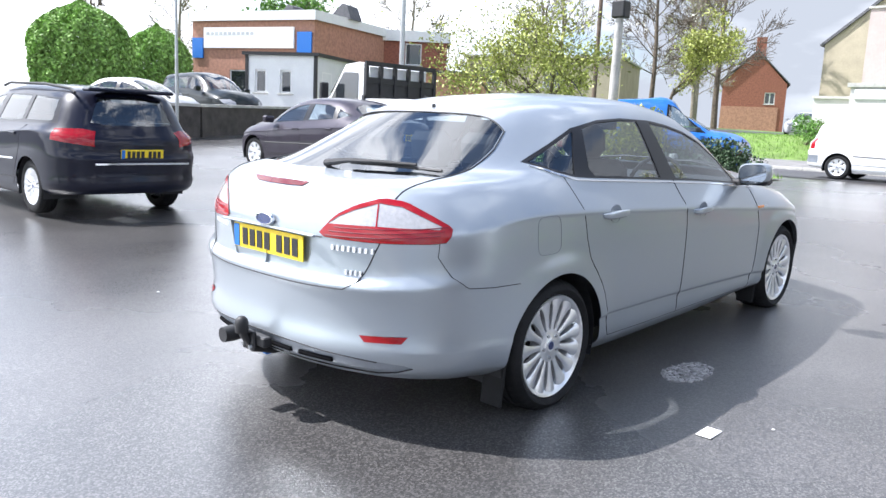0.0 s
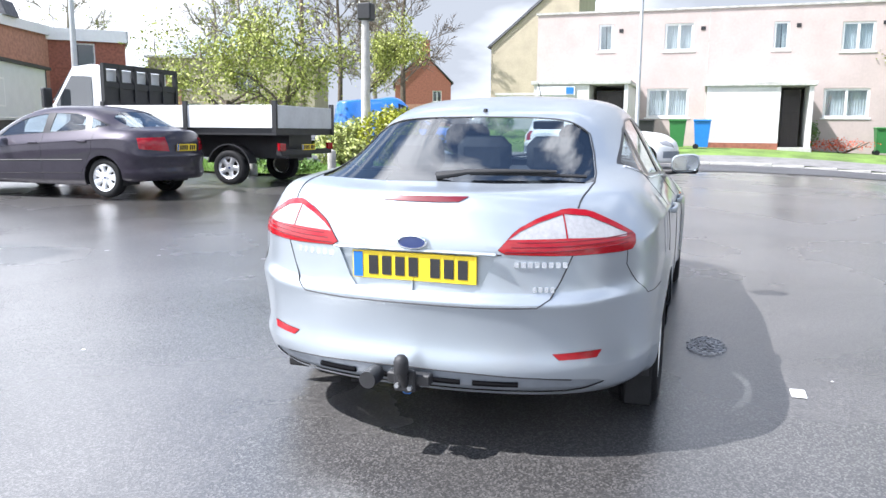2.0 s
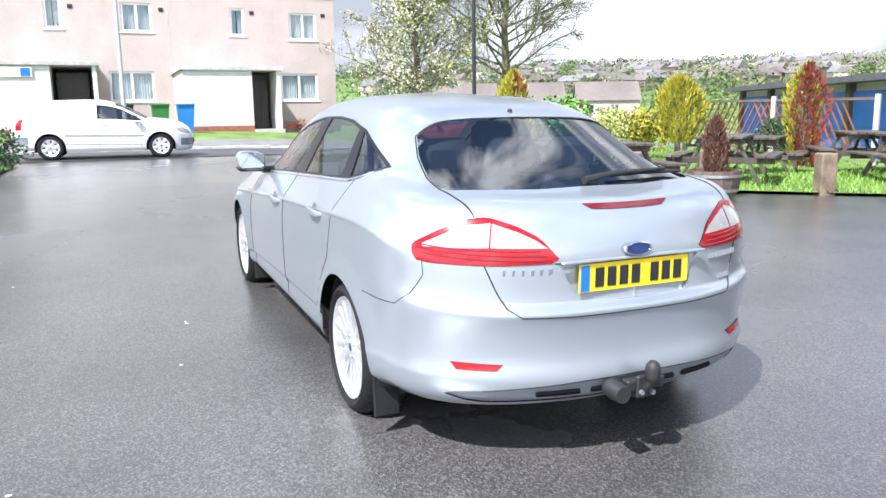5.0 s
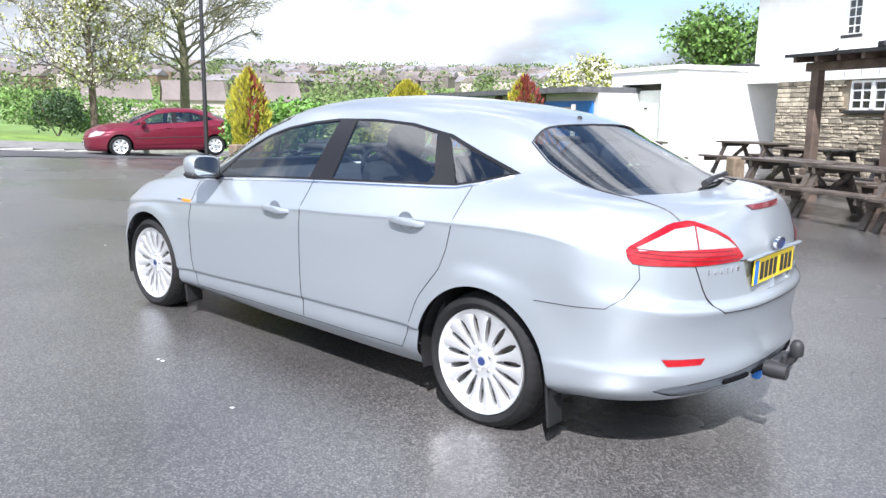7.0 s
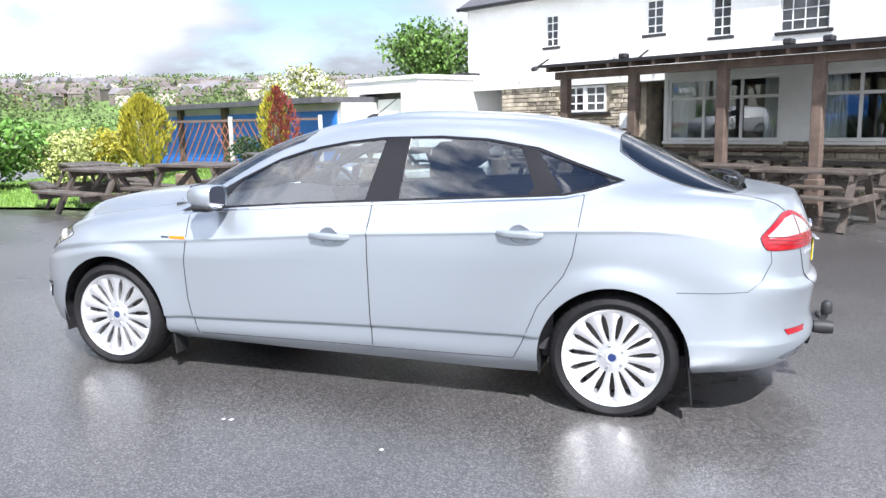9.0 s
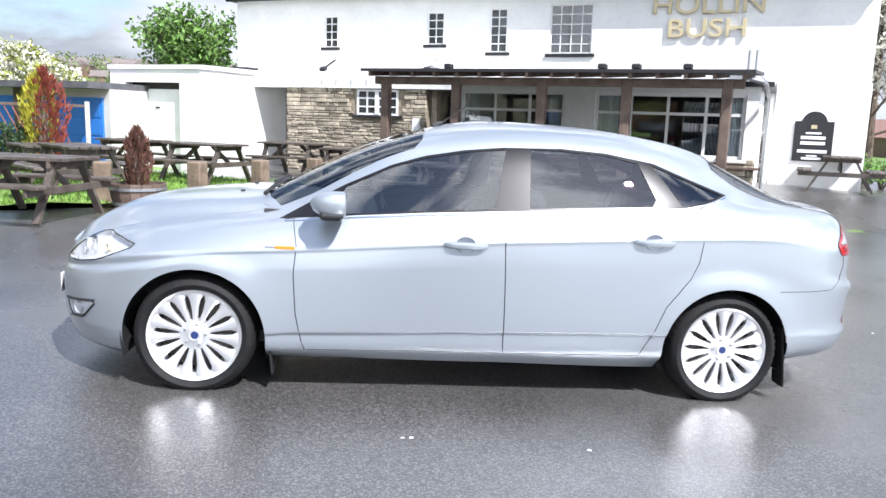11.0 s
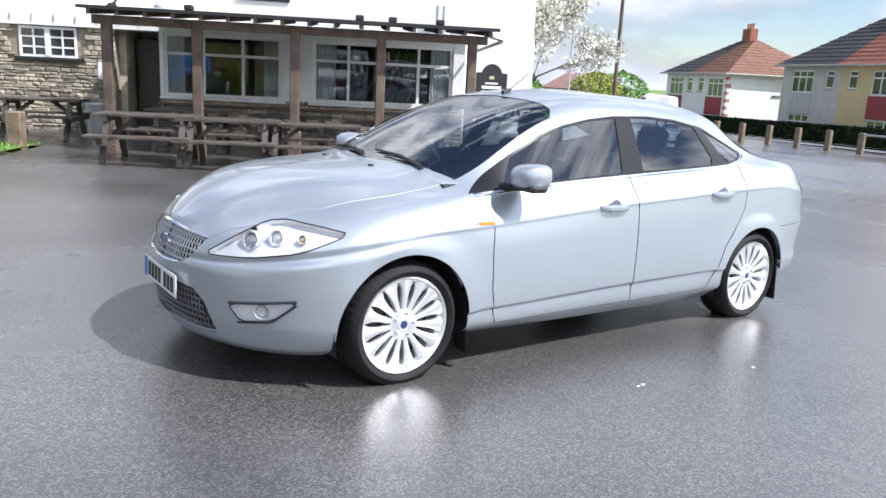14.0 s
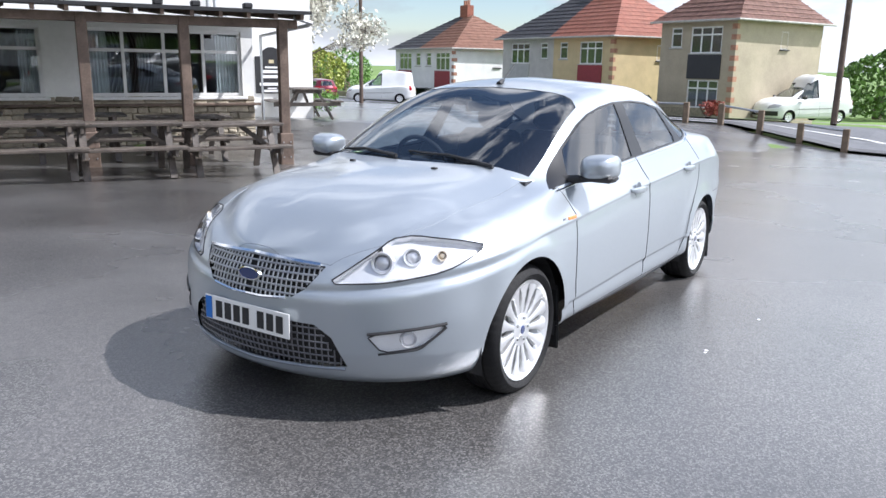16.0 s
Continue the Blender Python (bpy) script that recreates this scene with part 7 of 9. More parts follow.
# ---- parked vehicles ----
def variant(sx=1.0, sy=1.0, sz=1.0, estate=False, van=0.0):
    rows = [(a * sx, b * sx, c, d, [(k[0] * sx, k[1] * sy, k[2] * sz) for k in kn]) for a, b, c, d, kn in MAIN_ROWS]
    if estate:
        t = van
        def fixed(i, xr, knots):
            _, xf, c, d, kn = rows[i]
            front = [k for k in kn if k[0] > 0.1 * sx]
            rows[i] = (xr * sx, xf, c, d, sorted([(x * sx, y * sy, z * sz) for x, y, z in knots] + front))
        fixed(9, -2.24, [(-2.3, 0.78, 1.01), (-1.8, 0.80, 1.01), (-1.0, 0.815, 1.01), (0.0, 0.82, 0.985)])
        fixed(10, -2.12, [(-2.2, 0.60, 1.30 + t), (-1.8, 0.63, 1.34 + t), (-1.0, 0.63, 1.365 + t), (-0.3, 0.62, 1.365 + t), (0.06, 0.62, 1.34 + t * 0.8)])
        fixed(11, -2.04, [(-2.2, 0.44, 1.38 + t), (-1.8, 0.45, 1.41 + t), (-1.0, 0.45, 1.45 + t), (0.0, 0.44, 1.44 + t * 0.8)])
        fixed(12, -2.02, [(-2.2, 0.0, 1.40 + t), (-1.8, 0.0, 1.435 + t), (-1.0, 0.0, 1.48 + t), (-0.3, 0.0, 1.487 + t), (0.0, 0.0, 1.474 + t * 0.8)])
        rows[10] = (rows[10][0], rows[10][1], 0.35, rows[10][3], rows[10][4])
    return rows


def other_car(name, m, label, paint, sx=1.0, sy=0.96, sz=1.0, estate=False, van=0.0, rear_glass=True, rear_panes=True, category="car", wheel="five", bumper=None, lamp=None, rack=False, strip_mat=None, group=""):
    root = thing(name, m, label, category, group)
    WF, WR = 1.40 * sx, -1.38 * sx
    rows = variant(sx, sy, sz, estate, van)
    zs = lambda pts: [(x * sx, z * sz) for x, z in pts]
    v = van
    front_pane = [(0.80, 0.965), (0.27, 1.0), (-0.12, 1.02), (-0.12, 1.33 + v), (0.06, 1.31 + v * 0.8), (0.276, 1.265 + v * 0.5), (0.456, 1.205 + v * 0.2), (0.69, 1.095)]
    if estate and rear_panes:
        band = [(1.0, 0.935), (0.27, 0.985), (-0.5, 1.01), (-1.9, 1.03), (-1.82, 1.31), (-1.0, 1.345), (-0.15, 1.346), (0.276, 1.281), (0.456, 1.224), (0.87, 1.015)]
        panes = [front_pane, [(-0.26, 1.03), (-0.98, 1.045), (-0.98, 1.325), (-0.28, 1.335)], [(-1.08, 1.05), (-1.78, 1.06), (-1.74, 1.29), (-1.08, 1.325)]]
    elif estate:
        band = [(1.0, 0.935), (0.27, 0.985), (-0.18, 1.0), (-0.18, 1.345 + v), (0.06, 1.325 + v * 0.8), (0.276, 1.281 + v * 0.5), (0.456, 1.224 + v * 0.2), (0.87, 1.015)]
        panes = [front_pane]
    else:
        band = [(1.03, 0.925), (0.27, 0.99), (-0.615, 1.043), (-1.14, 1.075), (-1.42, 1.148), (-1.19, 1.228), (-0.72, 1.344), (-0.15, 1.346), (0.276, 1.281), (0.456, 1.224), (0.87, 1.015)]
        panes = [front_pane, [(-0.26, 1.036), (-0.98, 1.078), (-0.93, 1.28), (-0.72, 1.332), (-0.28, 1.34)], [(-1.10, 1.085), (-1.36, 1.148), (-1.19, 1.215), (-1.04, 1.27)]]
    x0 = -1.5 * sx
    rear, front = wrap_rear(x0), wrap_front(1.5 * sx)
    h = sz
    if estate:
        lamps = [("tail_light", [(33 * DEG, 0.80 * h), (62 * DEG, 0.86 * h), (62 * DEG, 0.98 * h), (42 * DEG, 0.985 * h), (33 * DEG, 0.96 * h)], rear, M_REDLENS, 0.004, "red tail lamp")]
        if not rear_panes:
            lamps = [("tail_light", [(44 * DEG, 0.74 * h), (58 * DEG, 0.74 * h), (58 * DEG, 1.0 * h), (46 * DEG, 1.0 * h)], rear, M_REDLENS, 0.004, "red tail lamp")]
    else:
        lamps = [("tail_light", [(26 * DEG, 0.74 * h), (56 * DEG, 0.78 * h), (58 * DEG, 0.95 * h), (30 * DEG, 0.97 * h)], rear, M_REDLENS, 0.004, "red tail lamp")]
    lamps.append(("headlight", [(30 * DEG, 0.57 * h), (60 * DEG, 0.64 * h), (70 * DEG, 0.74 * h), (48 * DEG, 0.76 * h), (34 * DEG, 0.69 * h)], front, M_CLEARLENS, 0.003, "clear headlight"))
    if bumper:
        lamps.append(("bumper_strip", [(0, 0.40 * h), (66 * DEG, 0.40 * h), (66 * DEG, 0.58 * h), (0, 0.58 * h)], rear, bumper, 0.006, "dark bumper"))
        lamps.append(("bumper_strip", [(0, 0.30 * h), (60 * DEG, 0.30 * h), (60 * DEG, 0.48 * h), (0, 0.48 * h)], front, bumper, 0.006, "dark bumper"))
    if estate and rear_glass:
        lamps.insert(0, ("rear_window", [(0, 1.03 * h), (20 * DEG, 1.03 * h), (37 * DEG, 1.05 * h), (33 * DEG, (1.32 + v) * h), (0, (1.35 + v) * h)], rear, M_GLASS, -0.003, ""))
    spec = dict(rows=rows, paint=paint, half=0.92 * sy, nmid=60, ncor=14, sub=4, arches=[(WF, 0.305, 0.355), (WR, 0.305, 0.35)], band=zs(band), panes=[zs(p) for p in panes],
                screen=[(1.175 * sx, -0.01), (1.155 * sx, 0.35), (1.075 * sx, 0.60), (0.30 * sx, 0.545), (0.26 * sx, -0.01)], patches=lamps)
    if not estate:
        spec["rear_screen"] = [(-1.33 * sx, -0.01), (-1.375 * sx, 0.52), (-1.85 * sx, 0.57), (-1.90 * sx, -0.01)]
    bvh = car_shell(root, spec)
    meshes = make_wheel_meshes(0.31, 0.205, 0.2, 5, wheel)
    ns = 7 if wheel == "five" else 15
    for x in (WF, WR):
        for s in (1, -1):
            put_wheel(root, meshes, x, s * 0.775 * sy, 0.31, ns, x)
    sc = sx
    seam(root, bvh, [(0.93 * sc, 0.90 * h), (0.92 * sc, 0.5 * h), (0.88 * sc, 0.28)], "side")
    seam(root, bvh, [(-0.15 * sc, 1.0 * h), (-0.16 * sc, 0.6 * h), (-0.17 * sc, 0.28)], "side")
    if rear_panes:
        seam(root, bvh, [(-1.2 * sc, 1.0 * h), (-1.18 * sc, 0.75 * h), (-1.0 * sc, 0.45), (-0.93 * sc, 0.3)], "side")
    seam(root, bvh, [(0.98 * sc, 0.56 * h), (0.0, 0.58 * h), (-1.0 * sc, 0.60 * h)], "side", r=0.012, name="rubbing_strip", material=strip_mat or M_PLASTIC)
    for hx, hz in ((0.0, 0.86), (-1.0, 0.89)):
        if hx < -0.5 and not rear_panes:
            continue
        hh = bvh.ray_cast(Vector((hx * sc, 2, hz * h)), Vector((0, -1, 0)))
        if hh[0]:
            for s in (1, -1):
                part("door_handle", boxbm(hh[0].x - 0.09, hh[0].x + 0.09, s * hh[0].y - 0.02, s * hh[0].y + 0.02, hh[0].z - 0.015, hh[0].z + 0.015, bevel=0.008), paint, root)
    for s in (1, -1):
        part("door_mirror", boxbm(0.68 * sc, 0.84 * sc, s * 0.99 * sy - 0.1, s * 0.99 * sy + 0.1, 0.95 * h, 1.08 * h, bevel=0.03), paint if not bumper else M_PLASTIC, root)
    xr = rows[4][0]
    zc = 0.72 * h if estate else 0.80 * h
    hh = bvh.ray_cast(Vector((-4, 0.1, zc)), Vector((1, 0, 0)))
    if hh[0]:
        plate(root, hh[0].x - 0.016, zc, 0.5, 0.11, -1, M_YPLATE, tilt=6)
    hh = bvh.ray_cast(Vector((4, 0.1, 0.42 * h)), Vector((-1, 0, 0)))
    if hh[0]:
        plate(root, hh[0].x + 0.018, 0.42 * h, 0.5, 0.11, 1, M_WPLATE)
    part("cabin_floor", boxbm(-1.7 * sc, 1.0 * sc, -0.68, 0.68, 0.26, 0.34), M_INTERIOR, root)
    part("dashboard", boxbm(0.7 * sc, 1.05 * sc, -0.66, 0.66, 0.6, 0.92 * h, bevel=0.04), M_INTERIOR, root)
    for yy in (0.36, -0.36):
        seat(root, 0.0, yy, 0.42)
        if rear_panes:
            seat(root, -0.85 * sc, yy, 0.44, w=0.6, back=0.52)
    if rack:
        for s in (1, -1):
            bm = bmesh.new()
            tube(bm, [(0.1, s * 0.56, 1.44 * h), (-0.1, s * 0.56, 1.475 * h), (-1.2, s * 0.57, 1.46 * h), (-1.85, s * 0.56, 1.41 * h), (-1.95, s * 0.56, 1.37 * h)], 0.016, 8)
            part("roof_rail", bm, M_PLASTIC, root, smooth=True)
        part("roof_spoiler", boxbm(-2.16, -1.98, -0.5, 0.5, 1.39 * h, 1.43 * h, bevel=0.015), paint, root)
        part("chrome_strip", boxbm(-2.385, -2.36, -0.55, 0.55, 0.615, 0.635), M_CHROME, root)
    return root


def at(x, y, yaw):
    """A pose on the ground; yaw: where the nose points, 0 along +x."""
    return pose(x, y, gz(x, y) + 0.035, 0, 0, yaw)


other_car("estate_car", at(-0.22, 7.95, 91), "dark navy estate car with black roof rails", M_NAVY, sx=0.995, sz=1.01, estate=True, rack=True, wheel="spoke", strip_mat=M_CHROME)
other_car("saloon_car", at(5.30, 9.05, 91), "dark grey purple saloon car with wet paint", M_GREYCAR, sx=0.955, sy=0.93, sz=0.97)
other_car("saloon_car", at(18.65, -8.95, 71), "dark red saloon car with alloy wheels", M_REDCAR, sx=0.975, sy=0.95, sz=0.97)
other_car("panel_van", at(17.3, 1.75, -92), "small white panel van with grey bumpers", M_WHITECAR, sx=0.92, sy=0.92, sz=1.0, estate=True, rear_glass=False, rear_panes=False, bumper=M_VALANCE, category="van")
other_car("panel_van", at(16.3, 7.4, -66), "bright blue panel van behind the shrubs", M_BLUECAR, sx=0.92, sy=0.95, sz=1.06, estate=True, van=0.30, rear_glass=False, rear_panes=False, bumper=M_VALANCE, category="van")
other_car("panel_van", at(-38.6, -4.35, -38), "white delivery van parked on the verge", M_WHITECAR, sx=1.13, sy=1.10, sz=1.22, estate=True, van=0.40, rear_glass=False, rear_panes=False, bumper=M_PLASTIC, category="van")
other_car("panel_van", at(-37.5, -30.5, -60), "white van parked by the far houses", M_WHITECAR, sx=1.0, sy=1.0, sz=1.15, estate=True, van=0.35, rear_glass=False, rear_panes=False, category="van")
other_car("hatchback", at(-36.2, -35.0, 240), "red hatchback parked by the far houses", M_REDCAR, sx=0.9, sy=0.92, estate=True, category="car")
other_car("off_roader", at(9.9, 21.2, -88), "black off-road car parked beyond the wall", M_DGREEN, sx=0.98, sz=1.22, estate=True, category="car")
other_car("hatchback", at(7.3, 21.0, -70), "silver car parked beyond the wall", M_TRAYGREY, sx=0.95, sz=1.0, category="car")
other_car("hatchback", at(46.5, 13.6, 185), "pale blue hatchback down the side lane", M_TRAYGREY, sx=0.88, estate=True, category="car")


def tipper():
    """A white cab with a black headboard cage and a drop-side bed."""
    root = thing("tipper_truck", at(7.6, 8.9, 90) @ Matrix.Diagonal((1, 1, 0.93, 1)), "white drop-side tipper truck with black headboard cage", "truck")
    # bed
    part("bed_floor", boxbm(-3.0, 0.6, -1.02, 1.02, 0.95, 1.08), M_BLACK, root)
    for s in (1, -1):
        part("side_board", boxbm(-3.0, 0.6, s * 1.04 - 0.02, s * 1.04 + 0.02, 1.08, 1.50, bevel=0.006), M_WHITECAR, root)
        for x in (-3.0, -1.2, 0.6):
            part("stake", boxbm(x - 0.04, x + 0.04, s * 1.06 - 0.03, s * 1.06 + 0.03, 0.95, 1.58), M_BLACK, root)
        part("rear_light", boxbm(-3.06, -3.0, s * 0.9 - 0.1, s * 0.9 + 0.1, 0.66, 0.80, bevel=0.01), M_REDLENS, root)
        part("mudguard", lathe_arc(0.42, 0.24), M_PLASTIC, root).matrix_local = pose(-2.0, s * 0.86, 0.34)
    part("tail_board", boxbm(-3.03, -2.99, -1.0, 1.0, 1.08, 1.50, bevel=0.006), M_TRAYGREY, root, "grey tail board")
    part("chassis", boxbm(-2.9, 2.3, -0.42, 0.42, 0.5, 0.95), M_BLACK, root)
    part("rear_bar", boxbm(-3.05, -2.95, -0.95, 0.95, 0.58, 0.68), M_BLACK, root)
    plate(root, -3.07, 0.72, 0.5, 0.11, -1, M_YPLATE)
    # headboard cage
    cage = part("headboard", boxbm(0.58, 0.60, -1.02, 1.02, 1.1, 1.98), M_BLACK, root, "black steel headboard cage")
    for y in np.linspace(-1.02, 1.02, 6):
        part("cage_post", boxbm(0.55, 0.63, y - 0.035, y + 0.035, 1.08, 2.28), M_BLACK, cage)
    for z in (1.2, 1.55, 1.9, 2.28):
        part("cage_rail", boxbm(0.56, 0.62, -1.05, 1.05, z - 0.05, z + 0.05), M_BLACK, cage)
    # cab
    bm = bmesh.new()
    prism(bm, [(0.68, 0.55), (0.68, 2.22), (1.0, 2.33), (1.45, 2.28), (1.95, 1.55), (2.55, 1.30), (2.72, 1.05), (2.75, 0.5)], -0.92, 0.92, "y")
    es = [e for e in bm.edges if abs(e.verts[0].co.y - e.verts[1].co.y) < 1e-4]
    bmesh.ops.bevel(bm, geom=es, offset=0.07, segments=3, affect="EDGES")
    part("cab", bm, M_WHITECAR, root, smooth=True)
    for s in (1, -1):
        bm = bmesh.new()
        prism(bm, [(0.95, 1.45), (0.95, 2.08), (1.42, 2.10), (1.82, 1.52), (1.78, 1.45)], s * 0.925, s * 0.932, "y")
        part("side_window", bm, M_DARKGLASS, root)
        part("door_mirror", boxbm(1.75, 1.85, s * 1.16 - 0.1, s * 1.16 + 0.1, 1.45, 1.85, bevel=0.02), M_PLASTIC, root)
    bm = bmesh.new()
    vs = [bm.verts.new(c) for c in ((1.50, -0.8, 2.24), (1.50, 0.8, 2.24), (1.95, 0.84, 1.60), (1.95, -0.84, 1.60))]
    bm.faces.new(vs)
    bmesh.ops.translate(bm, vec=(0.03, 0, 0.02), verts=bm.verts)
    part("windscreen", bm, M_DARKGLASS, root)
    meshes = make_wheel_meshes(0.33, 0.205, 0.2, 5, "five")
    for x, ys in ((1.85, 0.80), (-2.0, 0.88)):
        for s in (1, -1):
            put_wheel(root, meshes, x, s * ys, 0.33, 5, x)


def lathe_arc(r, w):
    bm = bmesh.new()
    lathe(bm, [(r, -w / 2), (r + 0.02, -w / 2), (r + 0.02, w / 2), (r, w / 2)], 16, "y", a0=radians(10), a1=radians(170))
    return bm


tipper()


# ---- garden and yard things ----
def picnic_table(L=1.5):
    root = thing("picnic_table", Matrix.Identity(4), "weathered dark timber picnic table with attached benches", "picnic table", group="picnic tables of the pub garden")
    for k in range(5):
        part("top_board", boxbm(-L / 2, L / 2, -0.36 + k * 0.147, -0.36 + k * 0.147 + 0.135, 0.70, 0.74, bevel=0.006), M_WOOD, root)
    for s in (1, -1):
        for k in range(2):
            part("bench_board", boxbm(-L / 2, L / 2, s * 0.70 - 0.14 + k * 0.145, s * 0.70 - 0.14 + k * 0.145 + 0.135, 0.41, 0.45, bevel=0.006), M_WOOD, root)
        x = s * (L / 2 - 0.2)
        for t in (1, -1):
            bm = bmesh.new()
            beam(bm, (x, t * 0.62, 0.0), (x, t * 0.24, 0.70), 0.045, 0.09, up=(1, 0, 0))
            part("leg", bm, M_WOOD, root)
        part("cross_bar", boxbm(x + 0.03 * s - 0.022, x + 0.03 * s + 0.022, -0.82, 0.82, 0.32, 0.41, bevel=0.005), M_WOOD, root)
        part("top_bearer", boxbm(x - 0.022, x + 0.022, -0.36, 0.36, 0.62, 0.70), M_WOOD, root)
        bm = bmesh.new()
        beam(bm, (x, 0, 0.40), (x - s * 0.38, 0, 0.69), 0.045, 0.07)
        part("brace", bm, M_WOOD, root)
    return root


table = picnic_table()


def spot(x, y, yaw):
    return pose(x, y, gz(x, y) + (0.06 if y < -5.7 and x > 1.5 else 0.02), 0, 0, yaw)


def pub_spot(s, o, yaw=-29):
    return spot(s * 0.8746 + o * 0.4848, -s * 0.4848 + o * 0.8746, yaw)


table.matrix_world = pub_spot(4.17, -7.4)
places = [pub_spot(2.95, -7.4), pub_spot(1.70, -7.45), pub_spot(0.22, -7.55), pub_spot(4.0, -9.75), pub_spot(2.2, -9.8), pub_spot(0.5, -9.8),
          pub_spot(8.5, -10.5, -24), pub_spot(6.9, -10.6, -26), spot(-9.5, -11.0, 60), spot(4.72, -4.98, -14), spot(6.4, -5.1, -20), spot(5.0, -7.45, -52), spot(7.6, -6.0, -40), spot(3.7, -10.3, -30), spot(6.6, -9.9, -55), spot(5.2, -10.9, -40)]
for m in places:
    copy_thing(table, m)


def timber_post():
    root = thing("timber_bollard", Matrix.Identity(4), "squat square timber bollard at the lawn edge", "bollard", group="timber bollards round the lawn")
    bm = boxbm(-0.12, 0.12, -0.12, 0.12, -0.1, 0.56, bevel=0.02)
    part("post", bm, M_POST, root)
    return root


post = timber_post()
post.matrix_world = spot(4.35, -6.55, 12)
for x, y, a in ((3.3, -7.75, -20), (2.5, -9.05, -30), (1.65, -10.4, -30), (10.15, -5.75, 5), (6.25, -6.7, 0)):
    copy_thing(post, spot(x, y, a))


def wooden_stump():
    root = thing("timber_stump", Matrix.Identity(4), "round grey timber stump beside the shrubs", "stump", group="stumps round the planting bed")
    bm = bmesh.new()
    lathe(bm, [(0.0, 0.57), (0.08, 0.56), (0.095, 0.52), (0.092, 0.25), (0.10, -0.1)], 14)
    part("trunk", bm, M_CONC, root, smooth=True)
    return root


stump = wooden_stump()
stump.matrix_world = spot(9.75, 6.45, 0)
for x, y in ((10.5, 4.45), (9.3, 8.1)):
    copy_thing(stump, spot(x, y, 0))


def barrel_planter():
    root = thing("barrel_planter", spot(3.72, -6.05, 0), "half-barrel planter with a browned dwarf conifer", "planter")
    R = [(0.31, 0.0), (0.355, 0.16), (0.375, 0.34)]
    for k in range(16):
        a0, a1 = 2 * math.pi * (k + 0.03) / 16, 2 * math.pi * (k + 0.97) / 16
        bm = bmesh.new()
        ring = []
        for r, z in R:
            ring.append([bm.verts.new((rr * math.cos(a), rr * math.sin(a), z)) for rr in (r, r - 0.025) for a in (a0, a1)])
        for p, q in zip(ring, ring[1:]):
            for i, j in ((0, 1), (1, 3), (3, 2), (2, 0)):
                bm.faces.new((p[i], p[j], q[j], q[i]))
        bm.faces.new([ring[-1][i] for i in (0, 1, 3, 2)])
        bmesh.ops.recalc_face_normals(bm, faces=bm.faces)
        part("stave", bm, M_WOODP, root)
    for z, r in ((0.07, 0.337), (0.27, 0.373)):
        bm = bmesh.new()
        lathe(bm, [(r, z - 0.02), (r + 0.006, z - 0.02), (r + 0.006, z + 0.02), (r, z + 0.02)], 28)
        part("hoop", bm, M_STEEL, root)
    bm = bmesh.new()
    lathe(bm, [(0.0, 0.28), (0.34, 0.28)], 20)
    part("soil", bm, M_BARK, root)
    return root


barrel_planter()


def bollard():
    root = thing("road_bollard", Matrix.Identity(4), "short weathered timber bollard beside the road", "bollard", group="bollards along the road")
    bm = bmesh.new()
    box(bm, -0.09, 0.09, -0.09, 0.09, -0.1, 0.68, bevel=0.02)
    part("post", bm, M_POST, root)
    return root


bol = bollard()
line = [(-19.5, 2.4), (-20.0, 1.1), (-20.4, -0.2), (-20.95, -1.5), (-21.6, -2.8), (-21.9, -4.1)] + [(-22.05, -5.3 - 1.08 * k) for k in range(9)]
bol.matrix_world = spot(*line[0], 0)
for x, y in line[1:]:
    copy_thing(bol, spot(x, y, 0))
for i in (2, 4, 6, 8):
    a, b = line[i], line[i + 1]
    bm = bmesh.new()
    tube(bm, [(a[0], a[1], gz(*a) + 0.64), (b[0], b[1], gz(*b) + 0.64)], 0.035, 8)
    tagged(obj("rail", bm, M_STEEL), "grey steel rail between two bollards", "rail", "rails along the road")


def pole(name, x, y, h, r, material, label, category="pole", arm=None, head=None, up=None):
    root = thing(name, spot(x, y, 0), label, category)
    bm = bmesh.new()
    tube(bm, [(0, 0, -0.2), (0, 0, 1.0), (0, 0, h)], [r, r, r * 0.75], 12)
    part("shaft", bm, material, root, smooth=True)
    if arm:
        bm = bmesh.new()
        ax, ay = arm
        tube(bm, [(0, 0, h - 0.05), (ax * 0.35, ay * 0.35, h + 0.18), (ax, ay, h + 0.25)], r * 0.5, 8)
        part("arm", bm, material, root, smooth=True)
        part("lamp_head", boxbm(-0.3, 0.3, -0.09, 0.09, -0.06, 0.05, Matrix.Translation((ax, ay, h + 0.25)) @ Matrix.Rotation(math.atan2(ay, ax), 4, "Z"), bevel=0.03), M_TRAYGREY, root)
    if head:
        part("lamp_box", boxbm(-0.14, 0.14, -0.18, 0.14, 0, 0.36, Matrix.Translation((0, 0, h)), bevel=0.03), M_BLACK, root, "black floodlight box")
    return root


pole("floodlight_post", 10.73, 6.09, 3.35, 0.11, M_CONC, "pale square floodlight post among shrubs", head=True)
pole("sign_pole", 12.6, -6.6, 7.5, 0.05, M_BLACK, "slim black steel pole beside the red car")
pole("street_lamp", 22.0, 1.15, 7.6, 0.07, M_TRAYGREY, "grey street lamp in front of the terrace", "street lamp")
pole("street_lamp", 27.0, 29.6, 11.0, 0.16, M_TRAYGREY, "tall grey lighting mast behind the truck", "mast")
pole("sign_pole", 6.3, 16.8, 5.6, 0.045, M_STEEL, "thin grey pole with small white sign")
pole("street_lamp", -25.5, -22.3, 9.0, 0.10, M_WOODP, "brown telegraph pole by the road", "telegraph pole")
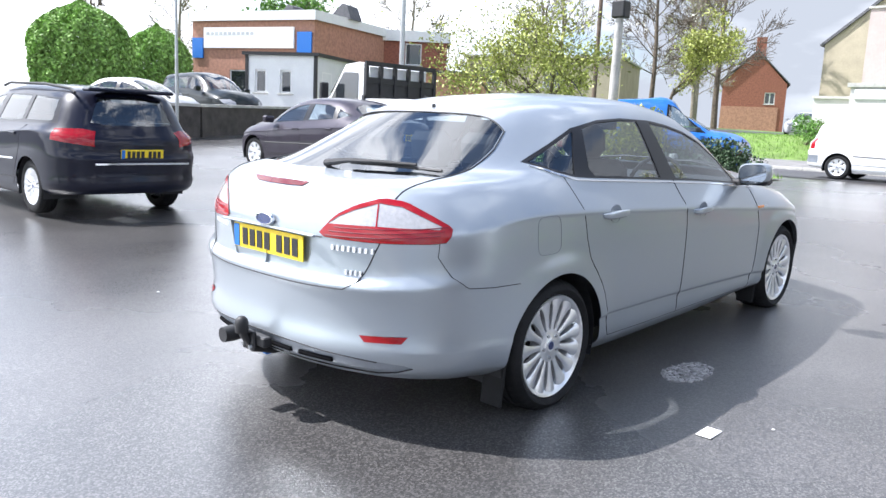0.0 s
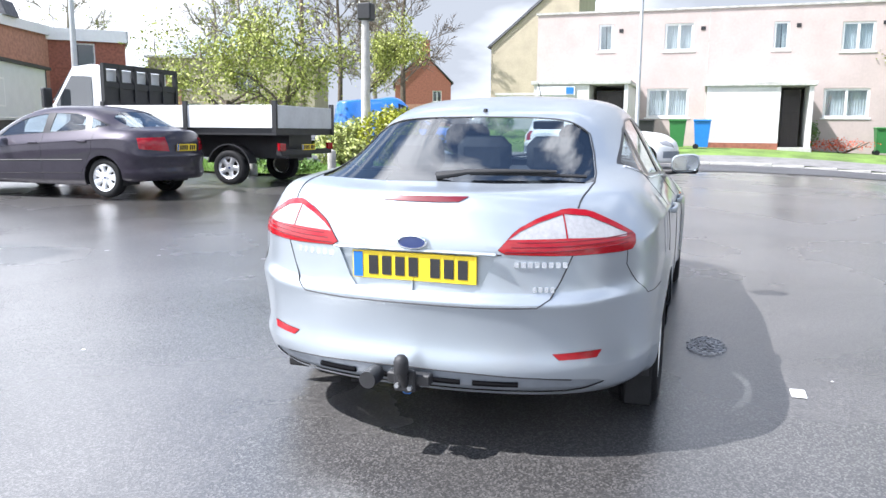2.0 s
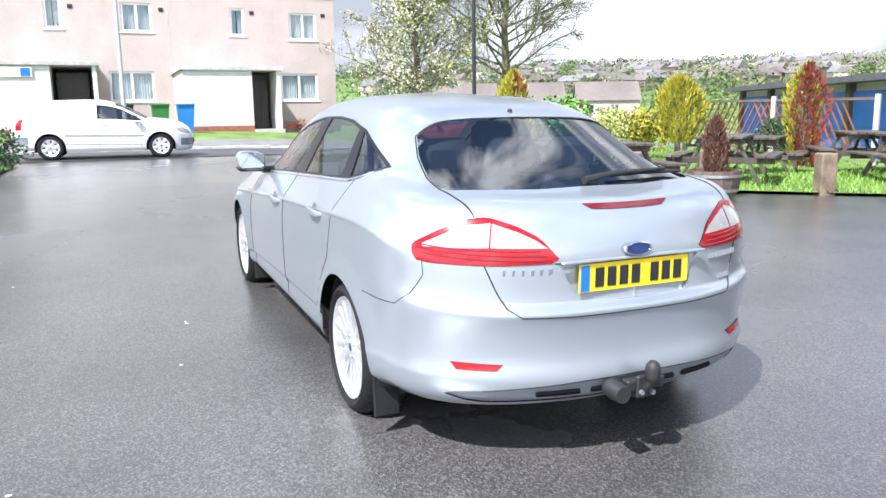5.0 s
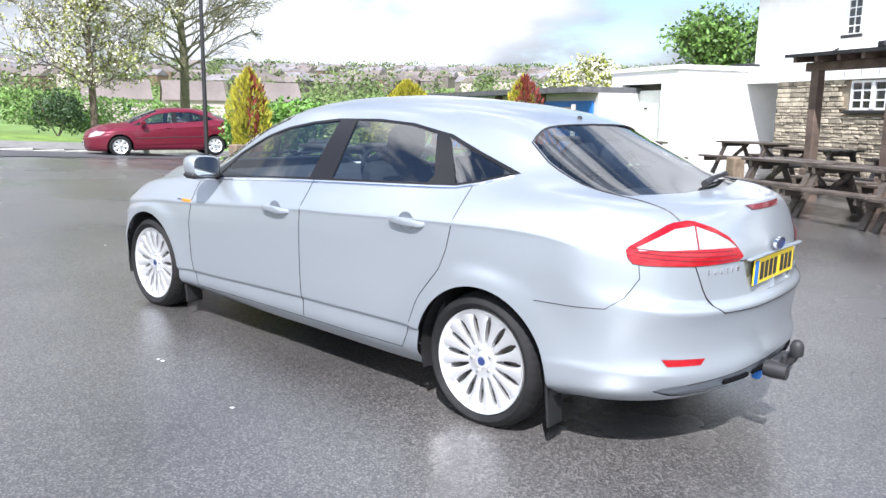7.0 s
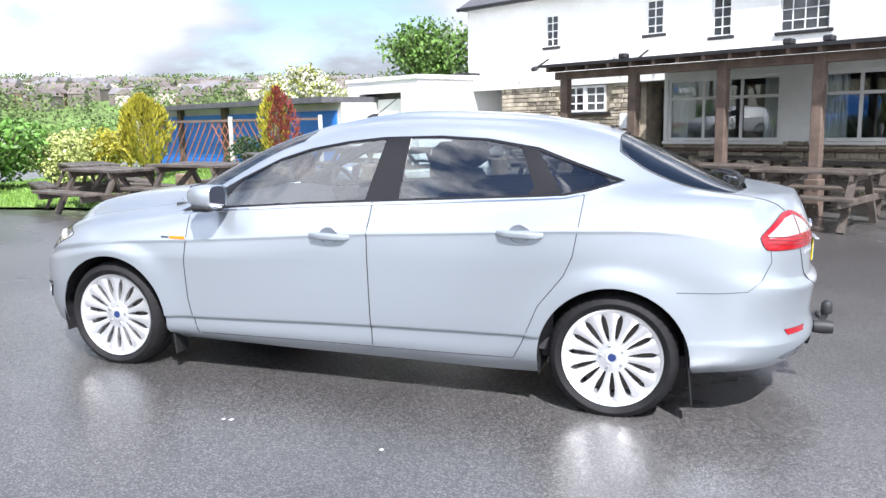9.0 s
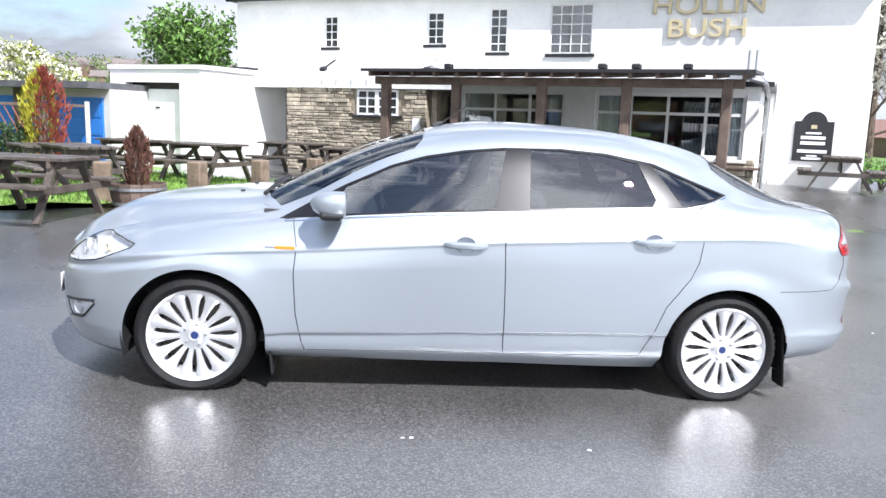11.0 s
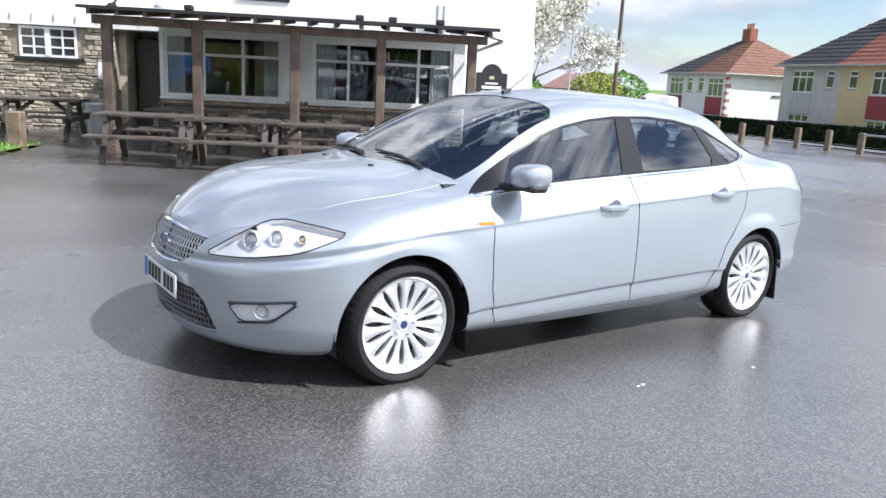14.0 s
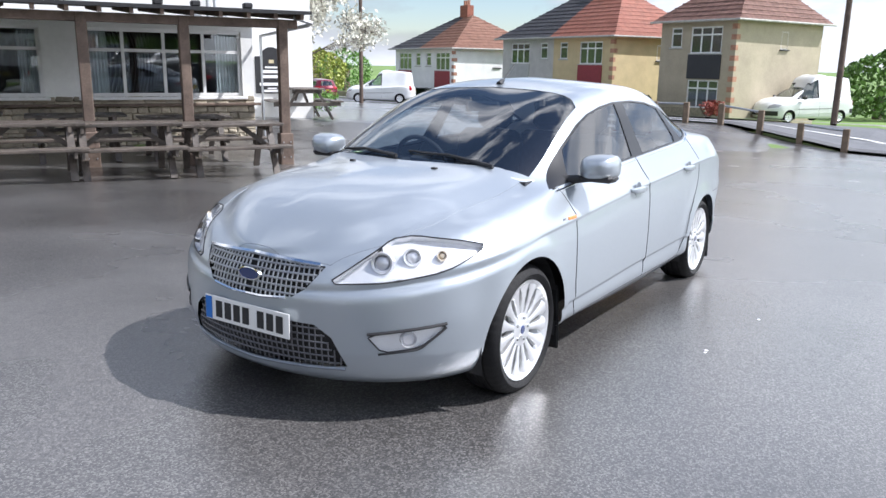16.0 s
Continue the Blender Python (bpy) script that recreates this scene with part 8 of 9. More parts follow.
pole("street_lamp", -31.0, -31.0, 7.2, 0.07, M_TRAYGREY, "grey street lamp with curved arm", "street lamp", arm=(1.4, -0.7))
pole("telegraph_pole", -29.24, -1.64, 9.0, 0.12, M_WOODP, "brown telegraph pole on the verge", "telegraph pole")
pole("telegraph_pole", 24.5, 15.2, 9.5, 0.10, M_WOODP, "dark telegraph pole behind the trees", "telegraph pole")


def wheelie_bin(x, y, yaw, m, label):
    root = thing("wheelie_bin", spot(x, y, yaw), label, "bin", group="bins in front of the terrace")
    bm = bmesh.new()
    vs0 = [bm.verts.new(c) for c in ((-0.22, -0.2, 0.08), (0.22, -0.2, 0.08), (0.22, 0.2, 0.08), (-0.22, 0.2, 0.08))]
    vs1 = [bm.verts.new(c) for c in ((-0.29, -0.28, 1.0), (0.29, -0.28, 1.0), (0.29, 0.28, 1.0), (-0.29, 0.28, 1.0))]
    bm.faces.new(vs0[::-1]), bm.faces.new(vs1)
    for k in range(4):
        bm.faces.new((vs0[k], vs0[(k + 1) % 4], vs1[(k + 1) % 4], vs1[k]))
    part("body", bm, m, root)
    part("lid", boxbm(-0.31, 0.31, -0.31, 0.33, 1.0, 1.07, bevel=0.02), m, root)
    for s in (1, -1):
        bm = bmesh.new()
        lathe(bm, [(0.0, -0.02), (0.1, -0.02), (0.1, 0.02), (0.0, 0.02)], 12, "y")
        part("wheel", bm, M_RUBBER, root).matrix_local = pose(0.2, s * 0.22, 0.1)


wheelie_bin(24.6, -0.1, 90, M_GREENBIN, "dark green wheelie bin by the front wall")
wheelie_bin(24.6, -0.95, 90, M_BLUEBIN, "bright blue wheelie bin by the front wall")
wheelie_bin(25.2, 1.05, 90, M_BLACK, "black wheelie bin beside the porch")
wheelie_bin(28.6, -7.55, 90, M_GREENBIN, "green wheelie bin at the terrace end")


def steel_bin():
    root = thing("litter_bin", pub_spot(6.35, -12.0), "galvanised steel litter bin against the stone wall", "bin")
    bm = bmesh.new()
    lathe(bm, [(0.0, 0.02), (0.20, 0.02), (0.23, 0.6), (0.245, 0.62), (0.23, 0.64), (0.2, 0.6)], 20)
    part("drum", bm, M_TRAYGREY, root, smooth=True)


steel_bin()
lw = thing("boundary_wall", pose(0, 0, 0), "low dark stone boundary wall beyond the parked cars", "wall", kind="structure")
bm = bmesh.new()
beam(bm, (-14, 19.2, 0.9), (7.2, 17.3, 0.95), 0.3, 0.9)
beam(bm, (7.2, 17.3, 0.95), (15.2, 20.8, 1.1), 0.3, 0.9)
part("wall", bm, M_DARKSTONE, lw)
bm = bmesh.new()
beam(bm, (-14, 19.2, 1.38), (7.2, 17.3, 1.43), 0.38, 0.08)
beam(bm, (7.2, 17.3, 1.43), (15.2, 20.8, 1.58), 0.38, 0.08)
part("coping", bm, M_CONC, lw)
fw = thing("garden_wall", pose(0, 0, 0), "dark brick garden wall before the far houses", "wall", kind="structure")
bm = bmesh.new()
o = Vector((-22.6, -2.6, 0)) + ROADN * 8.7
for a, b in ((-13.2, -9.5), (-60, -46)):
    p, q = o + ROADV * a, o + ROADV * b
    beam(bm, (p.x, p.y, gz(p.x, p.y) + 0.2), (q.x, q.y, gz(q.x, q.y) + 0.2), 0.25, 0.6)
part("wall", bm, M_MORTAR, fw)
hg = thing("front_hedge", pose(0, 0, 0), "dark clipped hedge before the far houses", "hedge")
rng = random.Random(77)
bm = bmesh.new()
for k in range(9000):
    p = o + ROADV * rng.uniform(-45, -13.4)
    u, w = rng.uniform(-1, 1), rng.random()
    if rng.random() < 0.6:
        u = math.copysign(1, u)
    else:
        w = 1.0
    q = Vector((p.x, p.y, gz(p.x, p.y) + 0.05 + 0.95 * w + rng.gauss(0, 0.03))) + ROADN * (0.3 * u + rng.gauss(0, 0.03))
    d = Vector((rng.gauss(0, 1), rng.gauss(0, 1), rng.gauss(0, 1))).normalized() * 0.12
    e = d.orthogonal().normalized() * 0.09
    bm.faces.new([bm.verts.new(c) for c in (q - d, q + e, q + d, q - e)])
part("leaves", bm, M_HEDGE, hg)
bm = bmesh.new()
p, q = o + ROADV * -45, o + ROADV * -13.4
beam(bm, (p.x, p.y, gz(p.x, p.y) + 0.45), (q.x, q.y, gz(q.x, q.y) + 0.45), 0.45, 0.95)
part("inner_growth", bm, M_HEDGE, hg)


def trellis(x0, y0, x1, y1, h, label):
    L = math.hypot(x1 - x0, y1 - y0)
    root = thing("trellis_fence", spot(x0, y0, math.degrees(math.atan2(y1 - y0, x1 - x0))), label, "fence")
    for x in (0, L / 2, L):
        part("post", boxbm(x - 0.05, x + 0.05, -0.05, 0.05, -0.1, h + 0.1), M_CONC, root)
    for z in (0.25, h):
        part("rail", boxbm(0, L, -0.025, 0.025, z - 0.03, z + 0.03), M_WOODP, root)
    n = int(L / 0.16)
    for k in range(n):
        x = 0.1 + k * (L - 0.2) / n
        d = 0.5 if x < L / 2 else -0.5
        bm = bmesh.new()
        beam(bm, (x, 0.03, 0.25), (max(0.05, min(L - 0.05, x + d)), 0.03, h), 0.02, 0.06, up=(0, 1, 0))
        part("slat", bm, M_SLAT, root)


M_SLAT = mat("red stained slat", (0.26, 0.10, 0.06), 0.75, vary=0.3, scale=5, islands=0.2)
trellis(11.2, -12.0, 7.0, -13.6, 1.35, "red stained diagonal slat fence behind the garden")
# litter on the asphalt
tagged(obj("paper_scrap", boxbm(-1.21, -1.09, -1.60, -1.53, gz(-1.15, -1.57) + 0.022, gz(-1.15, -1.57) + 0.027, bevel=0.002), M_SIGNW), "scrap of white paper on the wet asphalt", "litter")
bm = bmesh.new()
rng = random.Random(8)
for x, y, r in ((-0.48, 1.58, 0.012), (0.33, 1.47, 0.016), (0.37, 1.475, 0.01), (-1.7, 2.3, 0.014), (2.9, 2.3, 0.015), (3.3, 1.2, 0.012), (-3.2, 1.9, 0.012), (-0.9, -1.75, 0.01), (1.9, 2.6, 0.012), (-2.6, -1.9, 0.012), (2.2, 3.1, 0.014), (-3.6, 0.4, 0.01), (3.6, 0.2, 0.012), (-3.4, -0.7, 0.012)):
    a = rng.random() * 6
    vs = [bm.verts.new((x + r * rng.uniform(0.6, 1.3) * math.cos(a + k), y + r * math.sin(a + k) * rng.uniform(0.6, 1.3), gz(x, y) + 0.024)) for k in (0, 1.2, 2.5, 3.7, 5.0)]
    bm.faces.new(vs)
tagged(obj("chewing_gum", bm, M_SIGNW), "pale gum spots trodden into the asphalt", "litter", kind="stuff")
# gravel-filled patch beside the car
bm = bmesh.new()
for k in range(420):
    a, q = rng.random() * 6.283, math.sqrt(rng.random())
    x, y = -0.45 + 0.20 * q * math.cos(a), -1.135 + 0.11 * q * math.sin(a)
    s = rng.uniform(0.004, 0.009)
    box(bm, x - s, x + s, y - s, y + s, gz(x, y) + 0.018, gz(x, y) + 0.022 + s * 0.6)
tagged(obj("worn_patch", bm, mat("pale chippings", (0.34, 0.33, 0.32), 0.7, islands=0.5)), "worn patch of pale stone chippings in the asphalt", "chippings", kind="stuff")


# ---- plants ----
def leaf_cloud(bm, centre, radii, n, size, rng, flat=0.6, inner=0.5, shape=None):
    for _ in range(n):
        while True:
            p = Vector((rng.uniform(-1, 1), rng.uniform(-1, 1), rng.uniform(-1, 1)))
            if inner < p.length < 1:
                break
        q = Vector((centre[0] + p.x * radii[0], centre[1] + p.y * radii[1], centre[2] + p.z * radii[2]))
        leaf(bm, q, size * rng.uniform(0.6, 1.3), rng)


def leaf(bm, q, s, rng):
    a = Vector((rng.gauss(0, 1), rng.gauss(0, 1), rng.gauss(0, 1))).normalized()
    b = a.orthogonal().normalized()
    b.rotate(Matrix.Rotation(rng.random() * 6.28, 3, a))
    c = a.cross(b)
    vs = [bm.verts.new(q + b * s * u + c * s * v) for u, v in ((-0.5, 0), (0, -0.3), (0.6, 0), (0, 0.3))]
    bm.faces.new(vs)


def lump_shrub(name, x, y, w, d, h, material, n, size, label, seed, category="shrub", z0=0.0, lumps=9, group=""):
    rng = random.Random(seed)
    root = thing(name, spot(x, y, 0), label, category, group)
    bm = bmesh.new()
    for k in range(5):
        a = rng.random() * 6.28
        tube(bm, [(0, 0, -0.05), (0.25 * w * math.cos(a) * 0.5, 0.25 * d * math.sin(a), h * 0.35), (0.4 * w * math.cos(a) * 0.8, 0.4 * d * math.sin(a), h * 0.7)], [0.03, 0.02, 0.01], 5)
    part("stem_base", bm, M_BARK, root)
    bm = bmesh.new()
    for k in range(lumps):
        c = (rng.uniform(-0.33, 0.33) * w, rng.uniform(-0.33, 0.33) * d, z0 + h * rng.uniform(0.28, 0.72))
        r = rng.uniform(0.22, 0.34)
        leaf_cloud(bm, c, (w * r, d * r, h * rng.uniform(0.24, 0.33)), n // lumps, size, rng, inner=0.55)
    part("foliage", bm, material, root)
    return root


def conifer(x, y, w, h, label, seed, mats, shares, size=0.08, n=4200, name="conifer", zoff=0.0):
    """A column or flame of upright sprays."""
    rng = random.Random(seed)
    root = thing(name, spot(x, y, 0), label, "conifer")
    bm = bmesh.new()
    tube(bm, [(0, 0, -0.1), (0, 0, h * 0.85)], [w * 0.08, 0.01], 6)
    part("trunk", bm, M_BARK, root)
    for m, (lo, hi), sd in zip(mats, shares, range(9)):
        bm = bmesh.new()
        ph = [rng.uniform(0, 6.28) for _ in range(6)]
        for _ in range(int(n * (hi - lo))):
            t = rng.random() ** 0.85
            a = (rng.uniform(lo, hi) + rng.gauss(0, 0.035)) * 6.28
            prof = max(0.0, 1 - (abs(2 * t - 0.85) / 1.15) ** 3.2)
            r = w / 2 * prof * (0.75 + 0.2 * math.sin(3 * a + ph[0] + t * 5) + 0.12 * math.sin(7 * a + ph[1] - t * 11)) * rng.uniform(0.72, 1.04)
            q = Vector((r * math.cos(a), r * math.sin(a), zoff + t * h))
            s = size * rng.uniform(0.6, 1.4)
            out = Vector((math.cos(a) * 0.5, math.sin(a) * 0.5, 1)).normalized()
            sd2 = out.orthogonal().normalized()
            sd2.rotate(Matrix.Rotation(rng.random() * 6.28, 3, out))
            vs = [bm.verts.new(c) for c in (q - sd2 * s * 0.3, q + sd2 * s * 0.3, q + out * s * 1.3)]
            bm.faces.new(vs)
        part("foliage", bm, m, root)
    return root


def tree(name, x, y, h, spread, label, seed, leaf_mat, leaves, size, bark=None, trunk_r=0.16, fork=0.35, levels=4, blossom=None, lean=0.0, clear=0.0, twig=0.012, dense=(2, 3, 3)):
    rng = random.Random(seed)
    root = thing(name, spot(x, y, 0), label, "tree")
    bm = bmesh.new()
    tips = []

    def grow(p, d, L, r, lev):
        pts, rs = [p], [r]
        n = 3
        for i in range(n):
            d = (d + Vector((rng.gauss(0, 0.13), rng.gauss(0, 0.13), rng.gauss(0.03, 0.08)))).normalized()
            p = p + d * L / n
            pts.append(p)
            rs.append(max(twig * 0.6, r * (1 - 0.4 * (i + 1) / n)))
            if lev <= levels - 1 and lev >= 1:
                tips.append((p, d, lev))
        tube(bm, pts, rs, 7 if lev < 2 else 4, cap=False)
        if lev >= levels:
            tips.append((p, d, lev))
            return
        for _ in range(rng.choice(dense) if lev else rng.choice((4, 5))):
            a = d.orthogonal().normalized()
            a.rotate(Matrix.Rotation(rng.random() * 6.28, 3, d))
            k = rng.uniform(0.45, 0.95) * spread
            nd = (d * (1 if lev else 0.8) + a * k + Vector((0, 0, 0.12))).normalized()
            grow(p - d * L * rng.uniform(0, 0.25), nd, L * rng.uniform(0.62, 0.86), max(twig, rs[-1] * rng.uniform(0.6, 0.8)), lev + 1)

    grow(Vector((0, 0, -0.1)), Vector((lean, 0, 1)).normalized(), h * fork, trunk_r, 0)
    part("trunk", bm, bark or M_BARK, root, smooth=True)
    tips = [t for t in tips if t[0].z > clear]
    if leaves and tips:
        for m, cnt in ((leaf_mat, leaves), (blossom, leaves)) if blossom else ((leaf_mat, leaves),):
            bm = bmesh.new()
            for _ in range(cnt):
                p, d, lev = rng.choice(tips)
                q = p + Vector((rng.gauss(0, 1), rng.gauss(0, 1), rng.gauss(0, 0.8))) * h * 0.035
                leaf(bm, q, size * rng.uniform(0.6, 1.4), rng)
            part("crown", bm, m, root)
    return root


def limb_tree(name, x, y, h, reach, label, seed, low=0.18, limbs=38, trunk_r=0.25, twig=0.012, blossom=None, leaves=0, size=0.1, leaf_mat=None, bark=None):
    """A tree with one leader, many rising limbs and fine twigs."""
    rng = random.Random(seed)
    root = thing(name, spot(x, y, 0), label, "tree")
    bm = bmesh.new()
    tips = []
    stem = [Vector((rng.gauss(0, 0.012) * h * i / 8, rng.gauss(0, 0.012) * h * i / 8, h * i / 8 - 0.1)) for i in range(9)]
    tube(bm, stem, [trunk_r * (1 - 0.92 * i / 8) for i in range(9)], 9, cap=False)

    def shoot(p, d, L, r, lev):
        pts, n = [p], 4
        for i in range(n):
            d = (d + Vector((rng.gauss(0, 0.12), rng.gauss(0, 0.12), rng.gauss(0.05, 0.07)))).normalized()
            pts.append(pts[-1] + d * L / n)
        tube(bm, pts, [max(twig * 0.55, r * (1 - 0.75 * i / n)) for i in range(n + 1)], 5 if lev < 1 else 3, cap=False)
        if lev == 2:
            tips.extend(pts[1:])
            return
        for k in range((13, 8)[lev]):
            t = rng.uniform(0.2, 1.0)
            q = pts[0].lerp(pts[-1], t) if lev else pts[min(n - 1, int(t * n))].lerp(pts[min(n, int(t * n) + 1)], t * n - int(t * n))
            side = d.orthogonal().normalized()
            side.rotate(Matrix.Rotation(rng.random() * 6.28, 3, d))
            shoot(q, (d * 0.75 + side * rng.uniform(0.4, 0.9)).normalized(), L * (1.05 - 0.6 * t) * rng.uniform(0.35, 0.6), max(twig, r * 0.38), lev + 1)

    for k in range(limbs):
        t = low + (0.97 - low) * (k + rng.random()) / limbs
        a = k * 2.4 + rng.gauss(0, 0.3)
        i = min(7, int(t * 8))
        p = stem[i].lerp(stem[i + 1], t * 8 - i)
        u = (t - low) / (1 - low)
        L = reach * (1 - 0.72 * u ** 1.4) * rng.uniform(0.7, 1.1)
        rise = 0.35 + 1.1 * u
        shoot(p, Vector((math.cos(a), math.sin(a), rise)).normalized(), L, trunk_r * (0.26 - 0.16 * u), 0)
    part("trunk", bm, bark or M_BARK, root, smooth=True)
    for m, cnt in ((leaf_mat, leaves), (blossom, leaves)):
        if m and cnt:
            bm = bmesh.new()
            for _ in range(cnt):
                p = rng.choice(tips)
                leaf(bm, p + Vector((rng.gauss(0, 0.12), rng.gauss(0, 0.12), rng.gauss(0, 0.12))), size * rng.uniform(0.6, 1.4), rng)
            part("crown", bm, m, root)
    return root


def hedge_crown(name, x, y, w, h, label, seed, material, n, size):
    rng = random.Random(seed)
    root = thing(name, spot(x, y, 0), label, "tree")
    bm = bmesh.new()
    tube(bm, [(0, 0, -0.2), (0, 0, h * 0.5)], [0.3, 0.15], 8)
    part("trunk", bm, M_BARK, root)
    bm = bmesh.new()
    ph = [rng.uniform(0, 6.28) for _ in range(4)]
    for _ in range(n):
        t, a = rng.random(), rng.random() * 6.283
        r = w / 2 * (1 - abs(2 * t - 0.75) ** 3.2 * 0.5) * (1 + 0.06 * math.sin(4 * a + ph[0] + 6 * t) + 0.05 * math.sin(9 * a + ph[1] - 9 * t)) * rng.uniform(0.86, 1.0)
        if t > 0.9:
            r *= math.sqrt(max(0.0, (1 - t) / 0.1)) * rng.random() ** 0.3
        leaf(bm, Vector((r * math.cos(a), r * math.sin(a), h * (0.05 + 0.95 * t))), size * rng.uniform(0.6, 1.4), rng)
    part("crown", bm, material, root)


# garden edge
conifer(11.82, -7.27, 1.05, 2.15, "tall golden conifer with rust patches", 1, [M_LEAFY, M_LEAFR, M_LEAFY], [(0, 0.42), (0.42, 0.52), (0.52, 1)])
conifer(10.36, -11.04, 1.3, 1.6, "bushy golden conifer behind picnic tables", 2, [M_LEAFY], [(0, 1)], zoff=0.4)
conifer(7.18, -11.69, 1.0, 2.1, "golden conifer half turned rust brown", 3, [M_LEAFY, M_LEAFR], [(0, 0.25), (0.25, 0.62)], n=2800)
conifer(7.25, -11.66, 0.90, 1.9, "golden lower growth of the conifer", 33, [M_LEAFY], [(0.55, 1.0)], n=2400)
conifer(3.72, -6.05, 0.38, 0.85, "browned dwarf conifer in the barrel", 4, [M_HEATHER], [(0, 1)], size=0.05, n=1600, zoff=0.22)
lump_shrub("laurel_shrub", 12.6, -8.6, 2.9, 2.0, 1.75, M_LEAFL, 5200, 0.13, "large glossy green laurel shrub", 11, lumps=14)
lump_shrub("variegated_shrub", 11.7, -9.7, 1.9, 1.7, 1.35, M_VARI, 4200, 0.09, "pale variegated shrub at the lawn edge", 12, lumps=12)
lump_shrub("golden_shrub", 11.0, -10.5, 1.2, 1.2, 1.35, M_LEAFY, 2200, 0.08, "small bright golden shrub", 13)
lump_shrub("dark_conifer_shrub", 7.9, -11.9, 1.3, 1.2, 1.1, M_LEAFD, 1800, 0.08, "dark green low shrub by the fence", 14)
# planting bed
lump_shrub("golden_shrub", 10.95, 5.45, 1.3, 1.25, 1.55, M_GOLDGREEN, 8000, 0.085, "golden and green evergreen shrub round the post", 15, lumps=12)
lump_shrub("variegated_shrub", 10.6, 6.5, 1.2, 1.2, 1.35, M_VARI, 4500, 0.10, "pale variegated shrub in the bed", 16)
lump_shrub("juniper_shrub", 11.8, 4.55, 2.2, 2.4, 0.95, M_LEAFD, 6500, 0.08, "spreading dark juniper in the bed", 17, lumps=14)
lump_shrub("juniper_shrub", 11.2, 5.0, 1.6, 1.2, 0.7, M_LEAF, 1800, 0.08, "low green groundcover in the bed", 18)
lump_shrub("groundcover", 10.0, 7.6, 1.8, 1.2, 0.45, M_LEAF, 1800, 0.07, "low leafy groundcover at the kerb", 19)
tree("young_tree", 13.2, 9.4, 6.0, 1.75, "young spreading tree with olive spring leaves", 21, M_OLIVE, 6500, 0.085, trunk_r=0.13, fork=0.30, levels=4, clear=1.6)
tree("young_tree", 15.5, 13.0, 6.4, 1.7, "spreading tree with olive spring leaves behind the truck", 22, M_OLIVE, 6000, 0.09, trunk_r=0.14, fork=0.3, levels=4, clear=1.6)
tree("green_tree", 36, 18.0, 6.5, 0.9, "fresh green street tree", 23, M_OLIVE, 7000, 0.13, trunk_r=0.14)
limb_tree("bare_tree", 42, 17.5, 14, 4.6, "tall bare branching tree by the gabled house", 24, limbs=26, trunk_r=0.2, twig=0.02)
limb_tree("bare_tree", 46, 24, 15, 5.0, "tall bare branching tree", 25, limbs=26, trunk_r=0.2, twig=0.022, leaf_mat=M_BLOSSOM, leaves=1200, size=0.15)
hedge_crown("clipped_tree", 10.9, 33.9, 4.4, 5.2, "large clipped dome of bright green leaves", 26, M_DOME, 42000, 0.17)
for k, (x, y, h) in enumerate(((52, 36, 16), (60, 44, 17), (48, 50, 16), (66, 30, 15), (57, 26, 14), (40, 56, 15), (30, 60, 14))):
    limb_tree("bare_tree", x, y, h, h * 0.34, "tall bare winter tree behind the houses", 70 + k, limbs=18, trunk_r=0.22, twig=0.026, bark=M_BARKP, leaf_mat=M_OLIVE, leaves=500, size=0.2)
hedge_crown("clipped_tree", 16.2, 37.2, 3.7, 4.9, "clipped green tree beside the workshop", 27, M_DOME, 32000, 0.16)
limb_tree("bare_tree", 16.5, 46, 9, 2.6, "thin bare tree between clipped crowns", 28, limbs=22, trunk_r=0.16, twig=0.02)
tree("green_tree", 31, 44, 8.5, 0.9, "green tree behind the workshop roof", 29, M_LEAFL, 3500, 0.3)
# across the field
limb_tree("blossom_tree", 30.1, -12.2, 12.5, 4.2, "tall tree with pale blossom and new leaves", 31, low=0.15, limbs=42, trunk_r=0.17, blossom=M_BLOSSOM, leaf_mat=M_OLIVE, leaves=13000, size=0.10)
limb_tree("bare_tree", 34.4, -19.2, 15.5, 6.8, "large bare spreading tree with fine twigs", 32, low=0.2, limbs=64, trunk_r=0.28, twig=0.018, bark=M_BARKG, leaf_mat=M_OLIVE, leaves=6000, size=0.08)
limb_tree("blossom_tree", 27.5, -11.0, 8.0, 2.8, "slim tree in pale blossom", 34, low=0.2, limbs=24, trunk_r=0.1, blossom=M_BLOSSOM, leaf_mat=M_OLIVE, leaves=4500, size=0.11)
lump_shrub("dark_shrub", 27.2, -9.4, 2.0, 1.8, 2.0, M_LEAFD, 2200, 0.12, "dark rounded shrub at the terrace end", 35)
lump_shrub("dark_shrub", 33.5, -13.5, 3.0, 2.0, 1.6, M_LEAF, 1800, 0.14, "rough green shrub under the trees", 36)
lump_shrub("green_shrub", 27.6, 7.4, 1.6, 1.4, 1.3, M_LEAFL, 1400, 0.1, "bright green shrub by the outhouse", 37)
lump_shrub("flower_border", 27.8, -6.0, 0.9, 2.4, 0.6, M_FLOWER, 700, 0.07, "low border of red flowers", 38)
lump_shrub("climber", 29.2, -4.95, 0.6, 0.9, 1.6, M_LEAF, 700, 0.08, "green climber beside the door", 39)
tree("blossom_tree", 13.9, -25.9, 5.2, 1.0, "rounded white blossom tree behind the garden", 40, M_OLIVE, 8000, 0.14, fork=0.25, blossom=M_BLOSSOM)
tree("green_tree", 6.2, -20.5, 6.3, 0.9, "green tree behind the garage", 41, M_LEAF, 6500, 0.15, fork=0.28)
